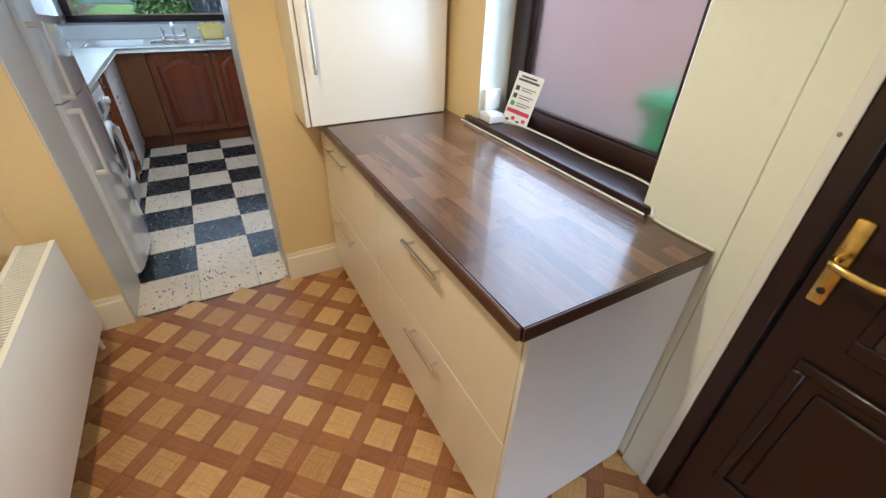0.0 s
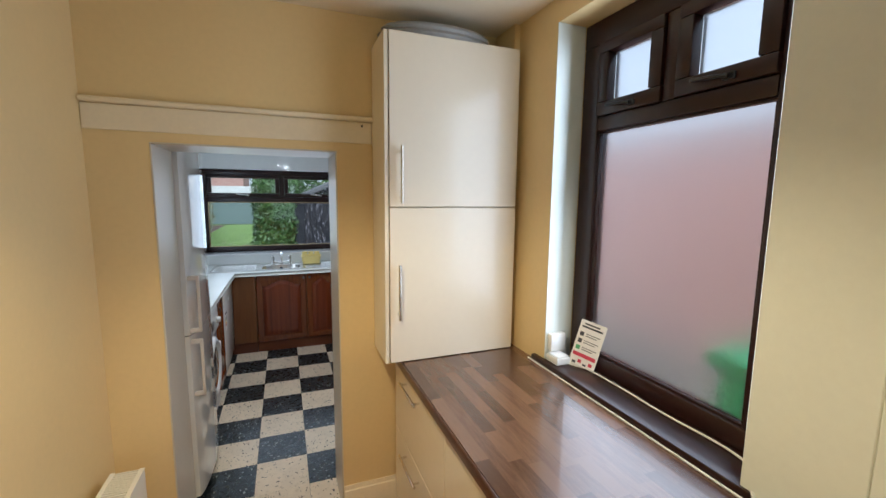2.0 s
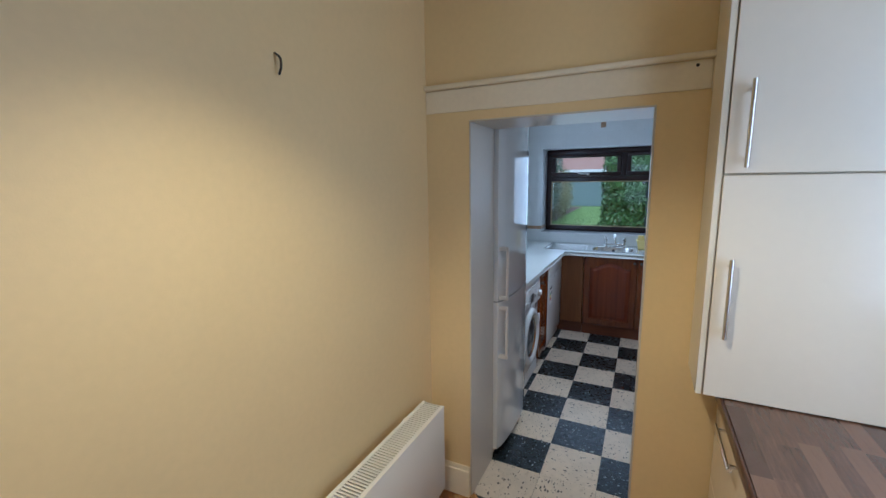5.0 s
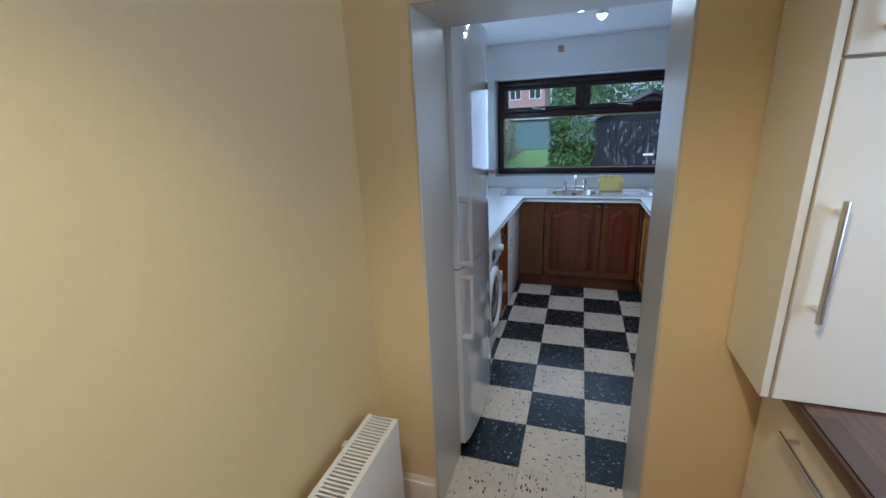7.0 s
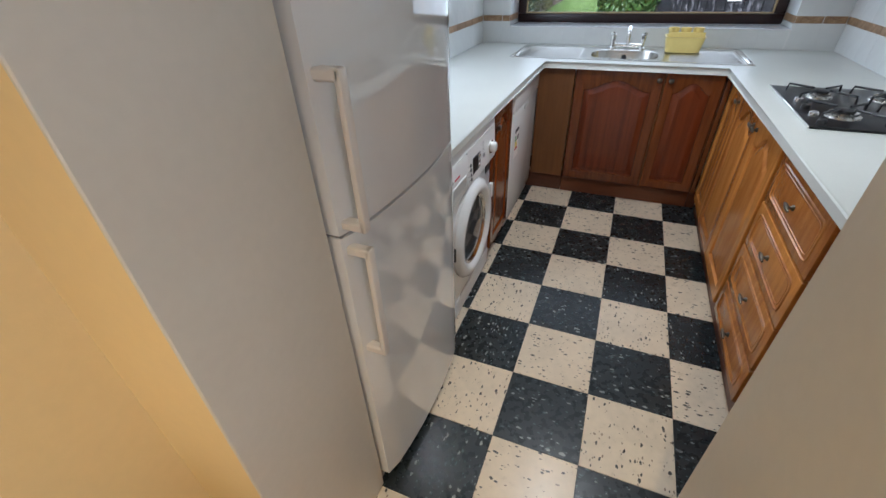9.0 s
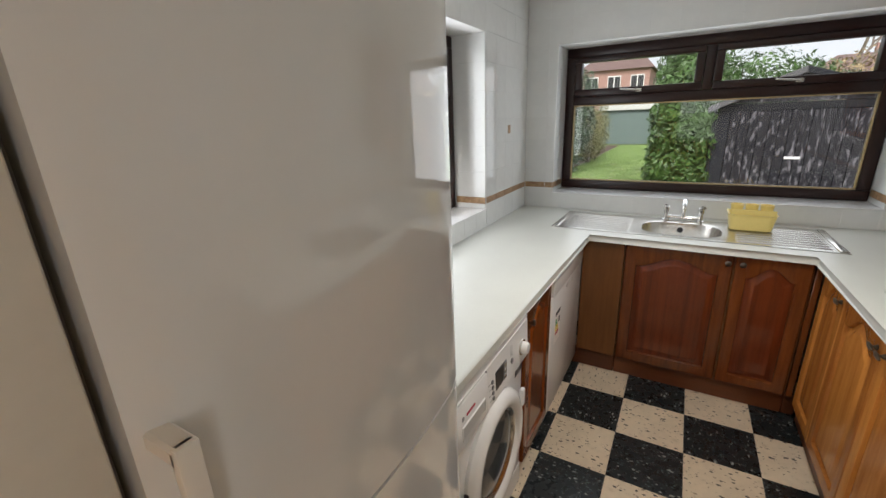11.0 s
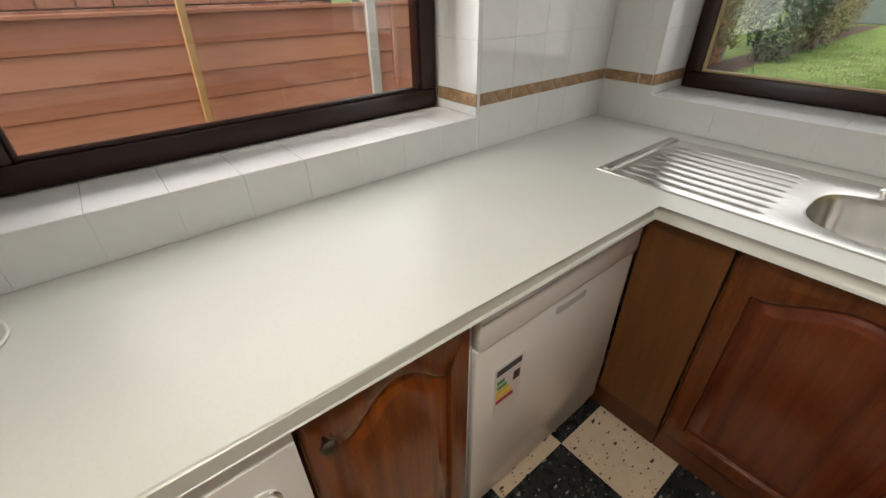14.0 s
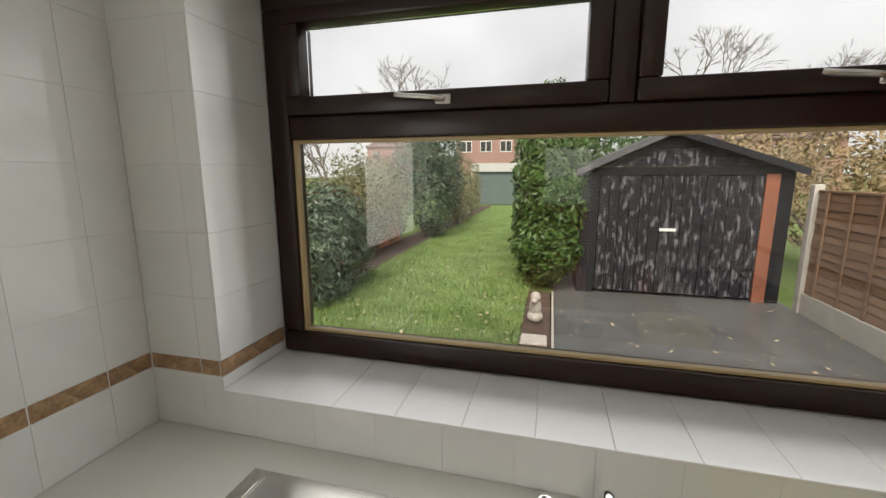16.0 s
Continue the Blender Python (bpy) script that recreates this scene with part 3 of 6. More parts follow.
def tee_pull(parent, m, x, z):
    """A small aged metal pull: a stem with a slightly tilted, swollen cross bar."""
    pl = bmesh.new()
    lathe(pl, [(0.010, 0), (0.010, 0.003), (0.005, 0.010), (0.006, 0.018)], m @ Matrix.Translation((x, 0, z)) @ Matrix.Rotation(radians(90), 4, "X"), 10)
    tube(pl, [m @ Vector((x + dx, -0.020, z + dz)) for dx, dz in ((-0.024, 0.004), (-0.012, 0.003), (0, 0), (0.012, -0.003), (0.024, -0.004))], [0.0035, 0.006, 0.008, 0.006, 0.0035], 8)
    part("handle", pl, M_PEWTER, parent, "aged metal pull")


def carcass(parent, m, w, z0, z1, depth, material):
    bm = bmesh.new()
    box(bm, 0, w, 0.0205, depth, z0, z1, 0.001)
    bmesh.ops.transform(bm, matrix=m, verts=bm.verts[:])
    part("body", bm, material, parent)


def slab(m, x0, x1, y0, y1, z0, z1, bevel=0.002, seg=1):
    bm = boxed(x0, x1, y0, y1, z0, z1, bevel, seg)
    bmesh.ops.transform(bm, matrix=m, verts=bm.verts[:])
    return bm


# sink base unit with two doors, beside a plain corner filler
FY = 4.825
m = local_frame((-0.398, FY, 0), "-y")
unit = thing("sink_base_unit", (0.0, 5.0, 0.0), "stained oak base unit under the sink, two arched doors darkened for shade", "cabinet")
carcass(unit, m, 0.84, 0.14, 0.70, 0.55, M_OAKF)
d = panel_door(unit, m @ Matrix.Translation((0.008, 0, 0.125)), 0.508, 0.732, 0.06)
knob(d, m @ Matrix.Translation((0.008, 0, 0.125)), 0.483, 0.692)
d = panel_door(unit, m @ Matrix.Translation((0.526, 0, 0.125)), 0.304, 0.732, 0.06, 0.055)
knob(d, m @ Matrix.Translation((0.526, 0, 0.125)), 0.028, 0.692)
part("plinth", slab(m, 0.0, 0.84, 0.030, 0.045, 0.002, 0.139), M_OAKD, unit)
part("face_frame", slab(m, 0.0, 0.84, 0.0205, 0.03, 0.701, 0.861), M_OAKF, unit)
filler = thing("corner_filler_panel", (-0.5, 4.82, 0.0), "plain brown wood-effect corner filler panel", "panel")
part("panel", boxed(-0.628, -0.4005, FY + 0.004, FY + 0.02, 0.125, 0.861, 0.002), M_OAKF, filler)
part("plinth", boxed(-0.66, -0.4005, FY + 0.028, FY + 0.043, 0.002, 0.123), M_OAKD, filler)

corner = thing("corner_post", (0.44, 4.81, 0.0), "dark oak corner post between the base units", "panel")
part("post", boxed(0.4435, 0.4685, FY + 0.001, FY + 0.03, 0.125, 0.861, 0.002), M_OAK, corner)
part("plinth", boxed(0.4435, 0.498, FY + 0.030, FY + 0.045, 0.002, 0.123), M_OAKD, corner)

# wall unit above the hob run, beside the window
upper = thing("oak_wall_unit", (0.93, 5.12, 1.40), "honey oak wall unit with arched doors and pale under-rail", "cabinet")
m = local_frame((0.812, 5.445, 0), "-x")
carcass(upper, m, 0.62, 1.40, 2.10, 0.252, M_OAKF)
for x0 in (0.004, 0.313):
    mm = m @ Matrix.Translation((x0, 0, 1.405))
    d = panel_door(upper, mm, 0.303, 0.69, 0.05, 0.055)
    knob(d, mm, 0.275 if x0 < 0.1 else 0.028, 0.05)
part("under_rail", slab(m, 0.0, 0.62, 0.004, 0.024, 1.362, 1.3985, 0.003), M_OAKR, upper, "pale oak light rail")

# right run: three doors and a drawer stack
FX = 0.468
right = thing("hob_base_unit", (0.75, 4.2, 0.0), "honey oak base unit under the hob with three arched doors", "cabinet")
m = local_frame((FX, 4.82, 0), "-x")
carcass(right, m, 1.12, 0.14, 0.86, 0.58, M_OAKF)
for k, (x0, w, kx) in enumerate(((0.02, 0.305, 0.275), (0.33, 0.39, 0.36), (0.725, 0.385, 0.03))):
    mm = m @ Matrix.Translation((x0, 0, 0.105))
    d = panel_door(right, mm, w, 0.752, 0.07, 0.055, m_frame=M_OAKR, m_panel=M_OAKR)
    tee_pull(d, mm, kx, 0.69)
part("plinth", slab(m, 0.0, 1.12, 0.030, 0.045, 0.002, 0.104), M_OAKD, right)
drawers = thing("drawer_unit", (0.75, 3.4, 0.0), "honey oak drawer unit with four panelled drawers", "cabinet")
m = local_frame((FX, 3.698, 0), "-x")
carcass(drawers, m, 0.60, 0.14, 0.86, 0.58, M_OAKF)
for z0, z1 in ((0.105, 0.272), (0.277, 0.465), (0.470, 0.655), (0.660, 0.857)):
    mm = m @ Matrix.Translation((0.025, 0, z0))
    w, h = 0.525, z1 - z0 - 0.004
    face = part("drawer", slab(mm, 0, w, 0, 0.019, 0, h, 0.004, 2), M_OAKR, drawers)
    fr = bmesh.new()
    for r, inset in ((0.005, 0.040), (0.003, 0.055)):
        a0, a1, b0, b1, c = inset, w - inset, inset * 0.8, h - inset * 0.8, 0.022
        ring = [(a0 + c, b0), (a1 - c, b0), (a1 - c * 0.3, b0 + c * 0.3), (a1, b0 + c), (a1, b1 - c), (a1 - c * 0.3, b1 - c * 0.3), (a1 - c, b1), (a0 + c, b1), (a0 + c * 0.3, b1 - c * 0.3), (a0, b1 - c), (a0, b0 + c), (a0 + c * 0.3, b0 + c * 0.3), (a0 + c, b0)]
        tube(fr, [mm @ Vector((x, 0.001, z)) for x, z in ring], r, 6)
    part("moulding", fr, M_OAKR, face)
    tee_pull(face, mm, w / 2, h / 2)
part("plinth", slab(m, 0.0, 0.60, 0.030, 0.045, 0.002, 0.104), M_OAKD, drawers)
part("end_panel", boxed(FX, KR, 3.075, 3.097, 0.002, 0.861, 0.002), M_OAKF, drawers)

# left run: narrow cupboard between the machines, and the filler by the fridge
left = thing("narrow_base_unit", (-0.9, 4.0, 0.0), "narrow stained oak base unit with one arched door", "cabinet")
m = local_frame((-0.632, 3.805, 0), "+x")
carcass(left, m, 0.362, 0.14, 0.858, 0.55, M_OAKF)
mm = m @ Matrix.Translation((0.003, 0, 0.085))
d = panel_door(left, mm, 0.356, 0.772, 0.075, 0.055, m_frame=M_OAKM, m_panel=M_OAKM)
knob(d, mm, 0.03, 0.69)
part("plinth", slab(m, 0.0, 0.362, 0.055, 0.07, 0.002, 0.084), M_OAKD, left)
solid("filler_strip", boxed(-0.66, -0.638, 3.136, 3.166, 0.002, 0.861, 0.002), M_OAK, "narrow stained wood strip beside the washing machine", "panel", at=(-0.65, 3.15, 0))

# ---- washing machine ----
wm = thing("washing_machine", (-0.9, 3.48, 0.0), "white front-loading washing machine with grey display", "washing machine")
W0, W1, WX = 3.170, 3.795, -0.642
part("body", boxed(-1.17, WX, W0 + 0.004, W1 - 0.004, 0.012, 0.8605, 0.006, 2), M_WHITEP, wm)


def fascia_x(z):
    """How far the leaning control fascia stands out at a height."""
    return WX + 0.022 - 0.006 * (z - 0.655) / 0.155


bm = bmesh.new()
prism(bm, [(0, 0.650), (0.017, 0.652), (0.022, 0.657), (0.016, 0.812), (0.010, 0.815), (0, 0.815)], W1 - W0, Matrix.Translation((WX, W0, 0)))
part("fascia", bm, M_WHITEP, wm)
bm = bmesh.new()
prism(bm, [(0, 0.818), (0.010, 0.818), (0.016, 0.821), (0.010, 0.850), (0.003, 0.8595), (0, 0.8595)], W1 - W0, Matrix.Translation((WX, W0, 0)))
part("top_rail", bm, M_WHITEP, wm)
# detergent drawer; its scooped grip is a block in a shaded white
dx = fascia_x(0.66)
bm = bmesh.new()
prism(bm, [(0, 0.660), (0.006, 0.660), (0.008, 0.664), (0.0035, 0.806), (0.001, 0.810), (0, 0.810)], 0.218, Matrix.Translation((dx - 0.003, W0 + 0.006, 0)))
drawer = part("detergent_drawer", bm, M_WHITEP, wm)
# thin grey strip stands for the shadow in the drawer's gap
part("drawer_gap", boxed(dx - 0.006, dx - 0.0005, W0 + 0.2245, W0 + 0.2275, 0.656, 0.812, 0), M_GREYP, wm, "thin shadow gap")
part("grip_hollow", boxed(dx, dx + 0.0055, W0 + 0.050, W0 + 0.197, 0.690, 0.729, 0.002), mat("shaded_white_plastic", (0.52, 0.52, 0.51), 0.4, var=0.03), drawer, "grip hollow in a white greyed for shade")
part("grip_lip", boxed(dx, dx + 0.007, W0 + 0.046, W0 + 0.201, 0.729, 0.735, 0.002, 2), M_WHITEP, drawer)
part("grip_end", boxed(dx, dx + 0.007, W0 + 0.046, W0 + 0.0495, 0.688, 0.7285, 0.001), M_WHITEP, drawer)
part("grip_end", boxed(dx, dx + 0.007, W0 + 0.1975, W0 + 0.201, 0.688, 0.7285, 0.001), M_WHITEP, drawer)
# the maker's mark as plain bars, beside a small ring
for k in range(5):
    part("brand_bar", boxed(dx + 0.001, dx + 0.0035, W0 + 0.077 + 0.0115 * k, W0 + 0.0855 + 0.0115 * k, 0.7555, 0.7635, 0), M_INKP, drawer)
part("brand_ring", lathe(bmesh.new(), [(0.0045, 0), (0.0075, 0), (0.0075, 0.0012), (0.0045, 0.0012)], Matrix.Translation((dx + 0.0018, W0 + 0.055, 0.759)) @ Matrix.Rotation(radians(90), 4, "Y"), 16), M_GREYP, drawer)
fx = fascia_x(0.72)
disp = part("display", boxed(fx - 0.002, fx + 0.002, 3.470, 3.537, 0.688, 0.762, 0.002), M_DARKP, wm, "dark glossy display")
part("display_side", boxed(fx - 0.002, fx + 0.003, 3.538, 3.566, 0.688, 0.762, 0.003), M_GREYP, wm, "grey key strip beside the display")
for k in range(3):
    part("strip_key", lathe(bmesh.new(), [(0.008, 0), (0.007, 0.002), (0.002, 0.003)], Matrix.Translation((fx + 0.0028, 3.552, 0.703 + 0.022 * k)) @ Matrix.Rotation(radians(90), 4, "Y"), 14), M_NICKEL, wm)
for k in range(4):
    y, z = 3.449 - 0.002 * k, 0.678 + 0.0215 * k
    part("button", lathe(bmesh.new(), [(0.008, 0), (0.008, 0.004), (0.006, 0.0055)], Matrix.Translation((fascia_x(z) - 0.001, y, z)) @ Matrix.Rotation(radians(90), 4, "Y"), 14), M_GREYP, wm)
    part("printed_mark", boxed(fascia_x(z) - 0.001, fascia_x(z) + 0.0008, y - 0.030, y - 0.012, z, z + 0.0022, 0), M_GREYP, wm)
part("start_button", lathe(bmesh.new(), [(0.011, 0), (0.011, 0.004), (0.008, 0.0055)], Matrix.Translation((fx - 0.001, 3.620, 0.722)) @ Matrix.Rotation(radians(90), 4, "Y"), 16), M_GREYP, wm)
for k in range(5):
    z = 0.745 + 0.009 * k
    part("printed_mark", boxed(fascia_x(z) - 0.001, fascia_x(z) + 0.0008, 3.606, 3.628 + 0.002 * (k % 2), z, z + 0.0022, 0), M_GREYP, wm)
    part("printed_mark", boxed(fascia_x(z) - 0.001, fascia_x(z) + 0.0008, 3.650, 3.676 - 0.003 * (k % 2), z - 0.03, z - 0.028, 0), M_GREYP, wm)
    part("printed_mark", boxed(fascia_x(z) - 0.001, fascia_x(z) + 0.0008, 3.760, 3.780 - 0.003 * (k % 2), z - 0.04, z - 0.038, 0), M_GREYP, wm)
dial = part("programme_dial", lathe(bmesh.new(), [(0.030, 0), (0.030, 0.004), (0.025, 0.007), (0.023, 0.026), (0.019, 0.030), (0.002, 0.031)], Matrix.Translation((fx - 0.001, 3.722, 0.724)) @ Matrix.Rotation(radians(90), 4, "Y"), 28), M_WHITEP, wm, "white turning dial")
part("dial_ring", lathe(bmesh.new(), [(0.0305, 0.004), (0.0315, 0.005), (0.0305, 0.007), (0.025, 0.0078)], Matrix.Translation((fx - 0.001, 3.722, 0.724)) @ Matrix.Rotation(radians(90), 4, "Y"), 28), M_NICKEL, dial, "silver ring")
part("energy_badge", boxed(WX + 0.0005, WX + 0.002, 3.712, 3.786, 0.588, 0.642, 0), M_DARKP, wm, "small black printed sticker")
for k in range(3):
    part("badge_line", boxed(WX + 0.002, WX + 0.003, 3.718, 3.778 - 0.012 * k, 0.622 - 0.012 * k, 0.625 - 0.012 * k, 0), M_GREYP, wm)
# porthole: a broad white ring; dark glass and a black disc give the unlit drum
PC = Matrix.Translation((WX, 3.492, 0.410)) @ Matrix.Rotation(radians(90), 4, "Y")
ring = lathe(bmesh.new(), [(0.158, 0.0), (0.232, 0.0), (0.236, 0.014), (0.228, 0.030), (0.206, 0.042), (0.184, 0.040), (0.170, 0.028), (0.160, 0.010)], PC, 56)
door = part("porthole_door", ring, M_WHITEP, wm)
part("inner_rim", lathe(bmesh.new(), [(0.140, 0.002), (0.163, 0.004), (0.166, 0.024), (0.158, 0.020), (0.142, 0.006)], PC, 56), M_NICKEL, door, "silver grey inner rim")
part("porthole_glass", lathe(bmesh.new(), [(0.157, 0.008), (0.157, 0.013), (0.11, 0.024), (0.06, 0.031), (0.002, 0.033)], PC, 48), M_DGLASS, door, "domed glass, tinted dark for the unlit drum")
part("drum_dark_disc", lathe(bmesh.new(), [(0.140, 0.001), (0.140, 0.003), (0.090, 0.0035), (0.002, 0.0035)], PC, 40), M_DARKP, wm)
part("door_grip", boxed(WX + 0.022, WX + 0.040, 3.700, 3.728, 0.470, 0.545, 0.006, 2), M_WHITEP, door, "white moulded pull")
part("hinge", boxed(WX + 0.004, WX + 0.020, 3.252, 3.262, 0.375, 0.445, 0.003), M_DARKP, door)
part("kick_panel", boxed(WX - 0.002, WX + 0.004, W0 + 0.008, W1 - 0.008, 0.015, 0.110, 0.003), M_WHITEP, wm)
for y in (3.22, 3.74):
    part("foot", lathe(bmesh.new(), [(0.02, 0), (0.02, 0.014)], Matrix.Translation((-0.68, y, 0)), 12), M_DARKP, wm)

# ---- dishwasher ----
dw = thing("dishwasher", (-0.9, 4.5, 0.0), "white slimline dishwasher with an energy label", "dishwasher")
part("body", boxed(-1.17, -0.652, 4.178, 4.819, 0.012, 0.858, 0.004), M_WHITEP, dw)
part("door", boxed(-0.651, -0.630, 4.181, 4.816, 0.085, 0.735, 0.006, 2), M_WHITEP, dw)
part("control_panel", boxed(-0.651, -0.622, 4.181, 4.816, 0.738, 0.856, 0.008, 2), M_WHITEP, dw)
part("panel_line", boxed(-0.6225, -0.620, 4.185, 4.778, 0.818, 0.822, 0), bpy.data.materials["shaded_white_plastic"], dw)
# the recess is a flat plate, its shadow put into the greyed white
part("handle_recess", boxed(-0.6305, -0.6275, 4.455, 4.578, 0.690, 0.712, 0.004), bpy.data.materials["shaded_white_plastic"], dw, "shadowed handle recess")
lab = part("energy_label", boxed(-0.630, -0.6285, 4.246, 4.342, 0.455, 0.637, 0), M_PAPER, dw, "printed energy label")
for k, mk in enumerate((M_INKG, M_INKG, M_INKY, M_INKY, M_INKP)):
    part("label_bar", boxed(-0.6285, -0.6275, 4.254, 4.279 + 0.009 * k, 0.575 - 0.018 * k, 0.588 - 0.018 * k, 0), mk, lab)
part("label_bar", boxed(-0.6285, -0.6275, 4.25, 4.338, 0.608, 0.628, 0), M_INKK, lab)
part("label_bar", boxed(-0.6285, -0.6275, 4.312, 4.335, 0.555, 0.585, 0), M_INKK, lab)
part("plinth", boxed(-0.69, -0.672, 4.178, 4.819, 0.012, 0.083, 0.003), M_WHITEP, dw)
for y in (4.25, 4.75):
    part("foot", lathe(bmesh.new(), [(0.018, 0), (0.018, 0.014)], Matrix.Translation((-0.70, y, 0)), 12), M_DARKP, dw)

# ---- fridge freezer ----
fr = thing("fridge_freezer", (-0.9, 2.82, 0.0), "tall glossy white fridge freezer with two bowed doors", "fridge freezer")
part("body", boxed(-1.19, -0.640, 2.495, 3.112, 0.03, 2.02, 0.006, 2), M_FRIDGE, fr)


def bowed_door(z0, z1, bow_lo, bow_hi):
    """A door that swells gently forwards; its top and bottom edges curve."""
    bm = bmesh.new()
    n, rows = 14, 10
    grid = []
    for j in range(rows + 1):
        row = []
        for i in range(n + 1):
            u, v = i / n, j / rows
            y = 2.495 + 0.617 * u
            bulge = 4 * u * (1 - u)
            lo, hi = z0 + bow_lo * bulge, z1 + bow_hi * bulge
            edge = min(1, min(u, 1 - u) / 0.04)
            x = -0.566 + 0.026 * bulge - 0.008 * (1 - math.sqrt(max(0, 1 - (1 - edge) ** 2)))
            row.append(bm.verts.new((x, y, lo + (hi - lo) * v)))
        grid.append(row)
    back = [[bm.verts.new((-0.632, v.co.y, v.co.z)) for v in row] for row in (grid[0], grid[-1])]
    for p, q in zip(grid, grid[1:]):
        for i in range(n):
            bm.faces.new((p[i], p[i + 1], q[i + 1], q[i]))
    for row, bk in ((grid[0], back[0]), (grid[-1], back[1])):
        for i in range(n):
            bm.faces.new((row[i], row[i + 1], bk[i + 1], bk[i]))
    for i in range(n):
        bm.faces.new((back[0][i], back[0][i + 1], back[1][i + 1], back[1][i]))
    for i in (0, n):
        bm.faces.new([r[i] for r in grid] + [back[1][i], back[0][i]])
    return bm


upper = part("fridge_door", bowed_door(0.986, 2.015, 0.0, 0.0), M_FRIDGE, fr)
lower = part("freezer_door", bowed_door(0.06, 0.978, 0.0, 0.0), M_FRIDGE, fr)
part("door_gap", boxed(-0.69, -0.574, 2.50, 3.107, 0.970, 0.994, 0), M_RUBBER, fr, "dark line between the doors")
part("door_seal", boxed(-0.6395, -0.631, 2.498, 3.109, 0.06, 2.01, 0), M_RUBBER, fr, "grey rubber door seal")
for dr, z0, z1 in ((upper, 0.995, 1.300), (lower, 0.640, 0.955)):
    bm = bmesh.new()
    box(bm, -0.531, -0.517, 2.505, 2.529, z0, z1, 0.005, 2)
    box(bm, -0.575, -0.518, 2.505, 2.529, z1 - 0.022, z1, 0.004)
    box(bm, -0.575, -0.518, 2.505, 2.529, z0, z0 + 0.022, 0.004)
    part("handle", bm, M_IVORY, dr, "cream plastic bracket handle")
for y in (2.55, 3.06):
    part("foot", lathe(bmesh.new(), [(0.02, 0), (0.02, 0.032)], Matrix.Translation((-0.72, y, 0)), 10), M_DARKP, fr)

# ---- passage base units, worktop and wall unit ----
PX, PT = 0.445, 0.937
base = thing("base_drawer_unit", (0.75, 0.95, 0.0), "cream gloss base unit with two wide pan drawers", "cabinet")
part("body", boxed(PX + 0.021, RW - 0.022, 0.512, 1.394, 0.075, 0.896, 0.001), M_CREAMC, base)
part("end_panel", boxed(PX - 0.001, RW - 0.022, 0.496, 0.510, 0.012, 0.896, 0.001), M_ENDP, base, "white melamine end panel")
part("plinth", boxed(PX + 0.045, PX + 0.06, 0.512, 1.394, 0.002, 0.072, 0.001), M_CREAMC, base)
base2 = thing("base_drawer_unit", (0.75, 1.75, 0.0), "cream gloss corner base unit with narrow drawers", "cabinet")
part("body", boxed(PX + 0.021, RW - 0.022, 1.396, 2.126, 0.075, 0.896, 0.001), M_CREAMC, base2)
part("plinth", boxed(PX + 0.045, PX + 0.06, 1.396, 2.126, 0.002, 0.072, 0.001), M_CREAMC, base2)


def bar_handle(parent, p, q, out, r=0.007):
    """A round bar on two posts from p to q, standing off by the vector out."""
    p, q, out = Vector(p), Vector(q), Vector(out)
    bm = bmesh.new()
    d = (q - p).normalized()
    tube(bm, [p + out - d * 0.025, q + out + d * 0.025], r, 12)
    for e in (p, q):
        tube(bm, [e, e + out], r * 0.8, 10)
    part("handle", bm, M_NICKEL, parent, "satin nickel bar handle")


for z0, z1, hz in ((0.075, 0.483, 0.433), (0.487, 0.893, 0.812)):
    f = part("drawer", boxed(PX, PX + 0.019, 0.513, 1.393, z0, z1, 0.0015), M_CREAM, base)
    bar_handle(f, (PX, 0.875, hz), (PX, 1.043, hz), (-0.030, 0, 0))
for z0, z1, hz in ((0.075, 0.483, 0.428), (0.487, 0.893, 0.812)):
    f = part("drawer", boxed(PX, PX + 0.019, 1.397, 2.125, z0, z1, 0.0015), M_CREAM, base2)
    bar_handle(f, (PX, 1.708, hz), (PX, 1.910, hz), (-0.030, 0, 0))

slabtop = thing("walnut_worktop", (0.75, 1.3, 0.897), "walnut block-effect laminate worktop with a rolled edge", "worktop")
part("edge", boxed(0.408, 0.4199, 0.496, 2.147, 0.898, PT, 0.006, 2), wood("walnut_edge", (0.10, 0.042, 0.022), (0.055, 0.023, 0.013), 0.3, along=(6, 0.8, 6)), slabtop, "dark brown rolled front edge")
part("end_edge", boxed(0.420, RW - 0.0215, 0.490, 0.4959, 0.898, PT - 0.001, 0.002), bpy.data.materials["walnut_edge"], slabtop, "dark brown end edging")
part("core", boxed(0.420, RW - 0.0215, 0.496, 2.147, 0.898, PT - 0.005, 0), bpy.data.materials["walnut_edge"], slabtop)
rng = random.Random(5)
strip, k = 0.0486, 0
x = 0.4202
while x < RW - 0.03:
    y = 0.4962 - rng.random() * 0.2
    while y < 2.146:
        ln = rng.uniform(0.16, 0.42)
        y0, y1 = max(0.4962, y), min(2.1465, y + ln)
        if y1 - y0 > 0.01:
            me = mesh_of("stave", boxed(-strip / 2, strip / 2, -(y1 - y0) / 2, (y1 - y0) / 2, -0.005, 0, 0), M_WALNUT_L, smooth=False)
            piece("stave", me, (x + strip / 2, (y0 + y1) / 2, PT - 0.0001), slabtop)
        y += ln
    x += strip
solid("worktop_upstand_trim", tube(bmesh.new(), [(RW - 0.026, 0.70, PT + 0.004), (RW - 0.026, 1.73, PT + 0.004)], 0.004, 8), M_CABLE, "white sealant bead at the back of the worktop", "trim", at=(RW - 0.026, 1.2, PT))

wu = thing("wall_unit", (0.65, 2.02, PT), "tall cream gloss wall unit standing on the worktop", "cabinet")
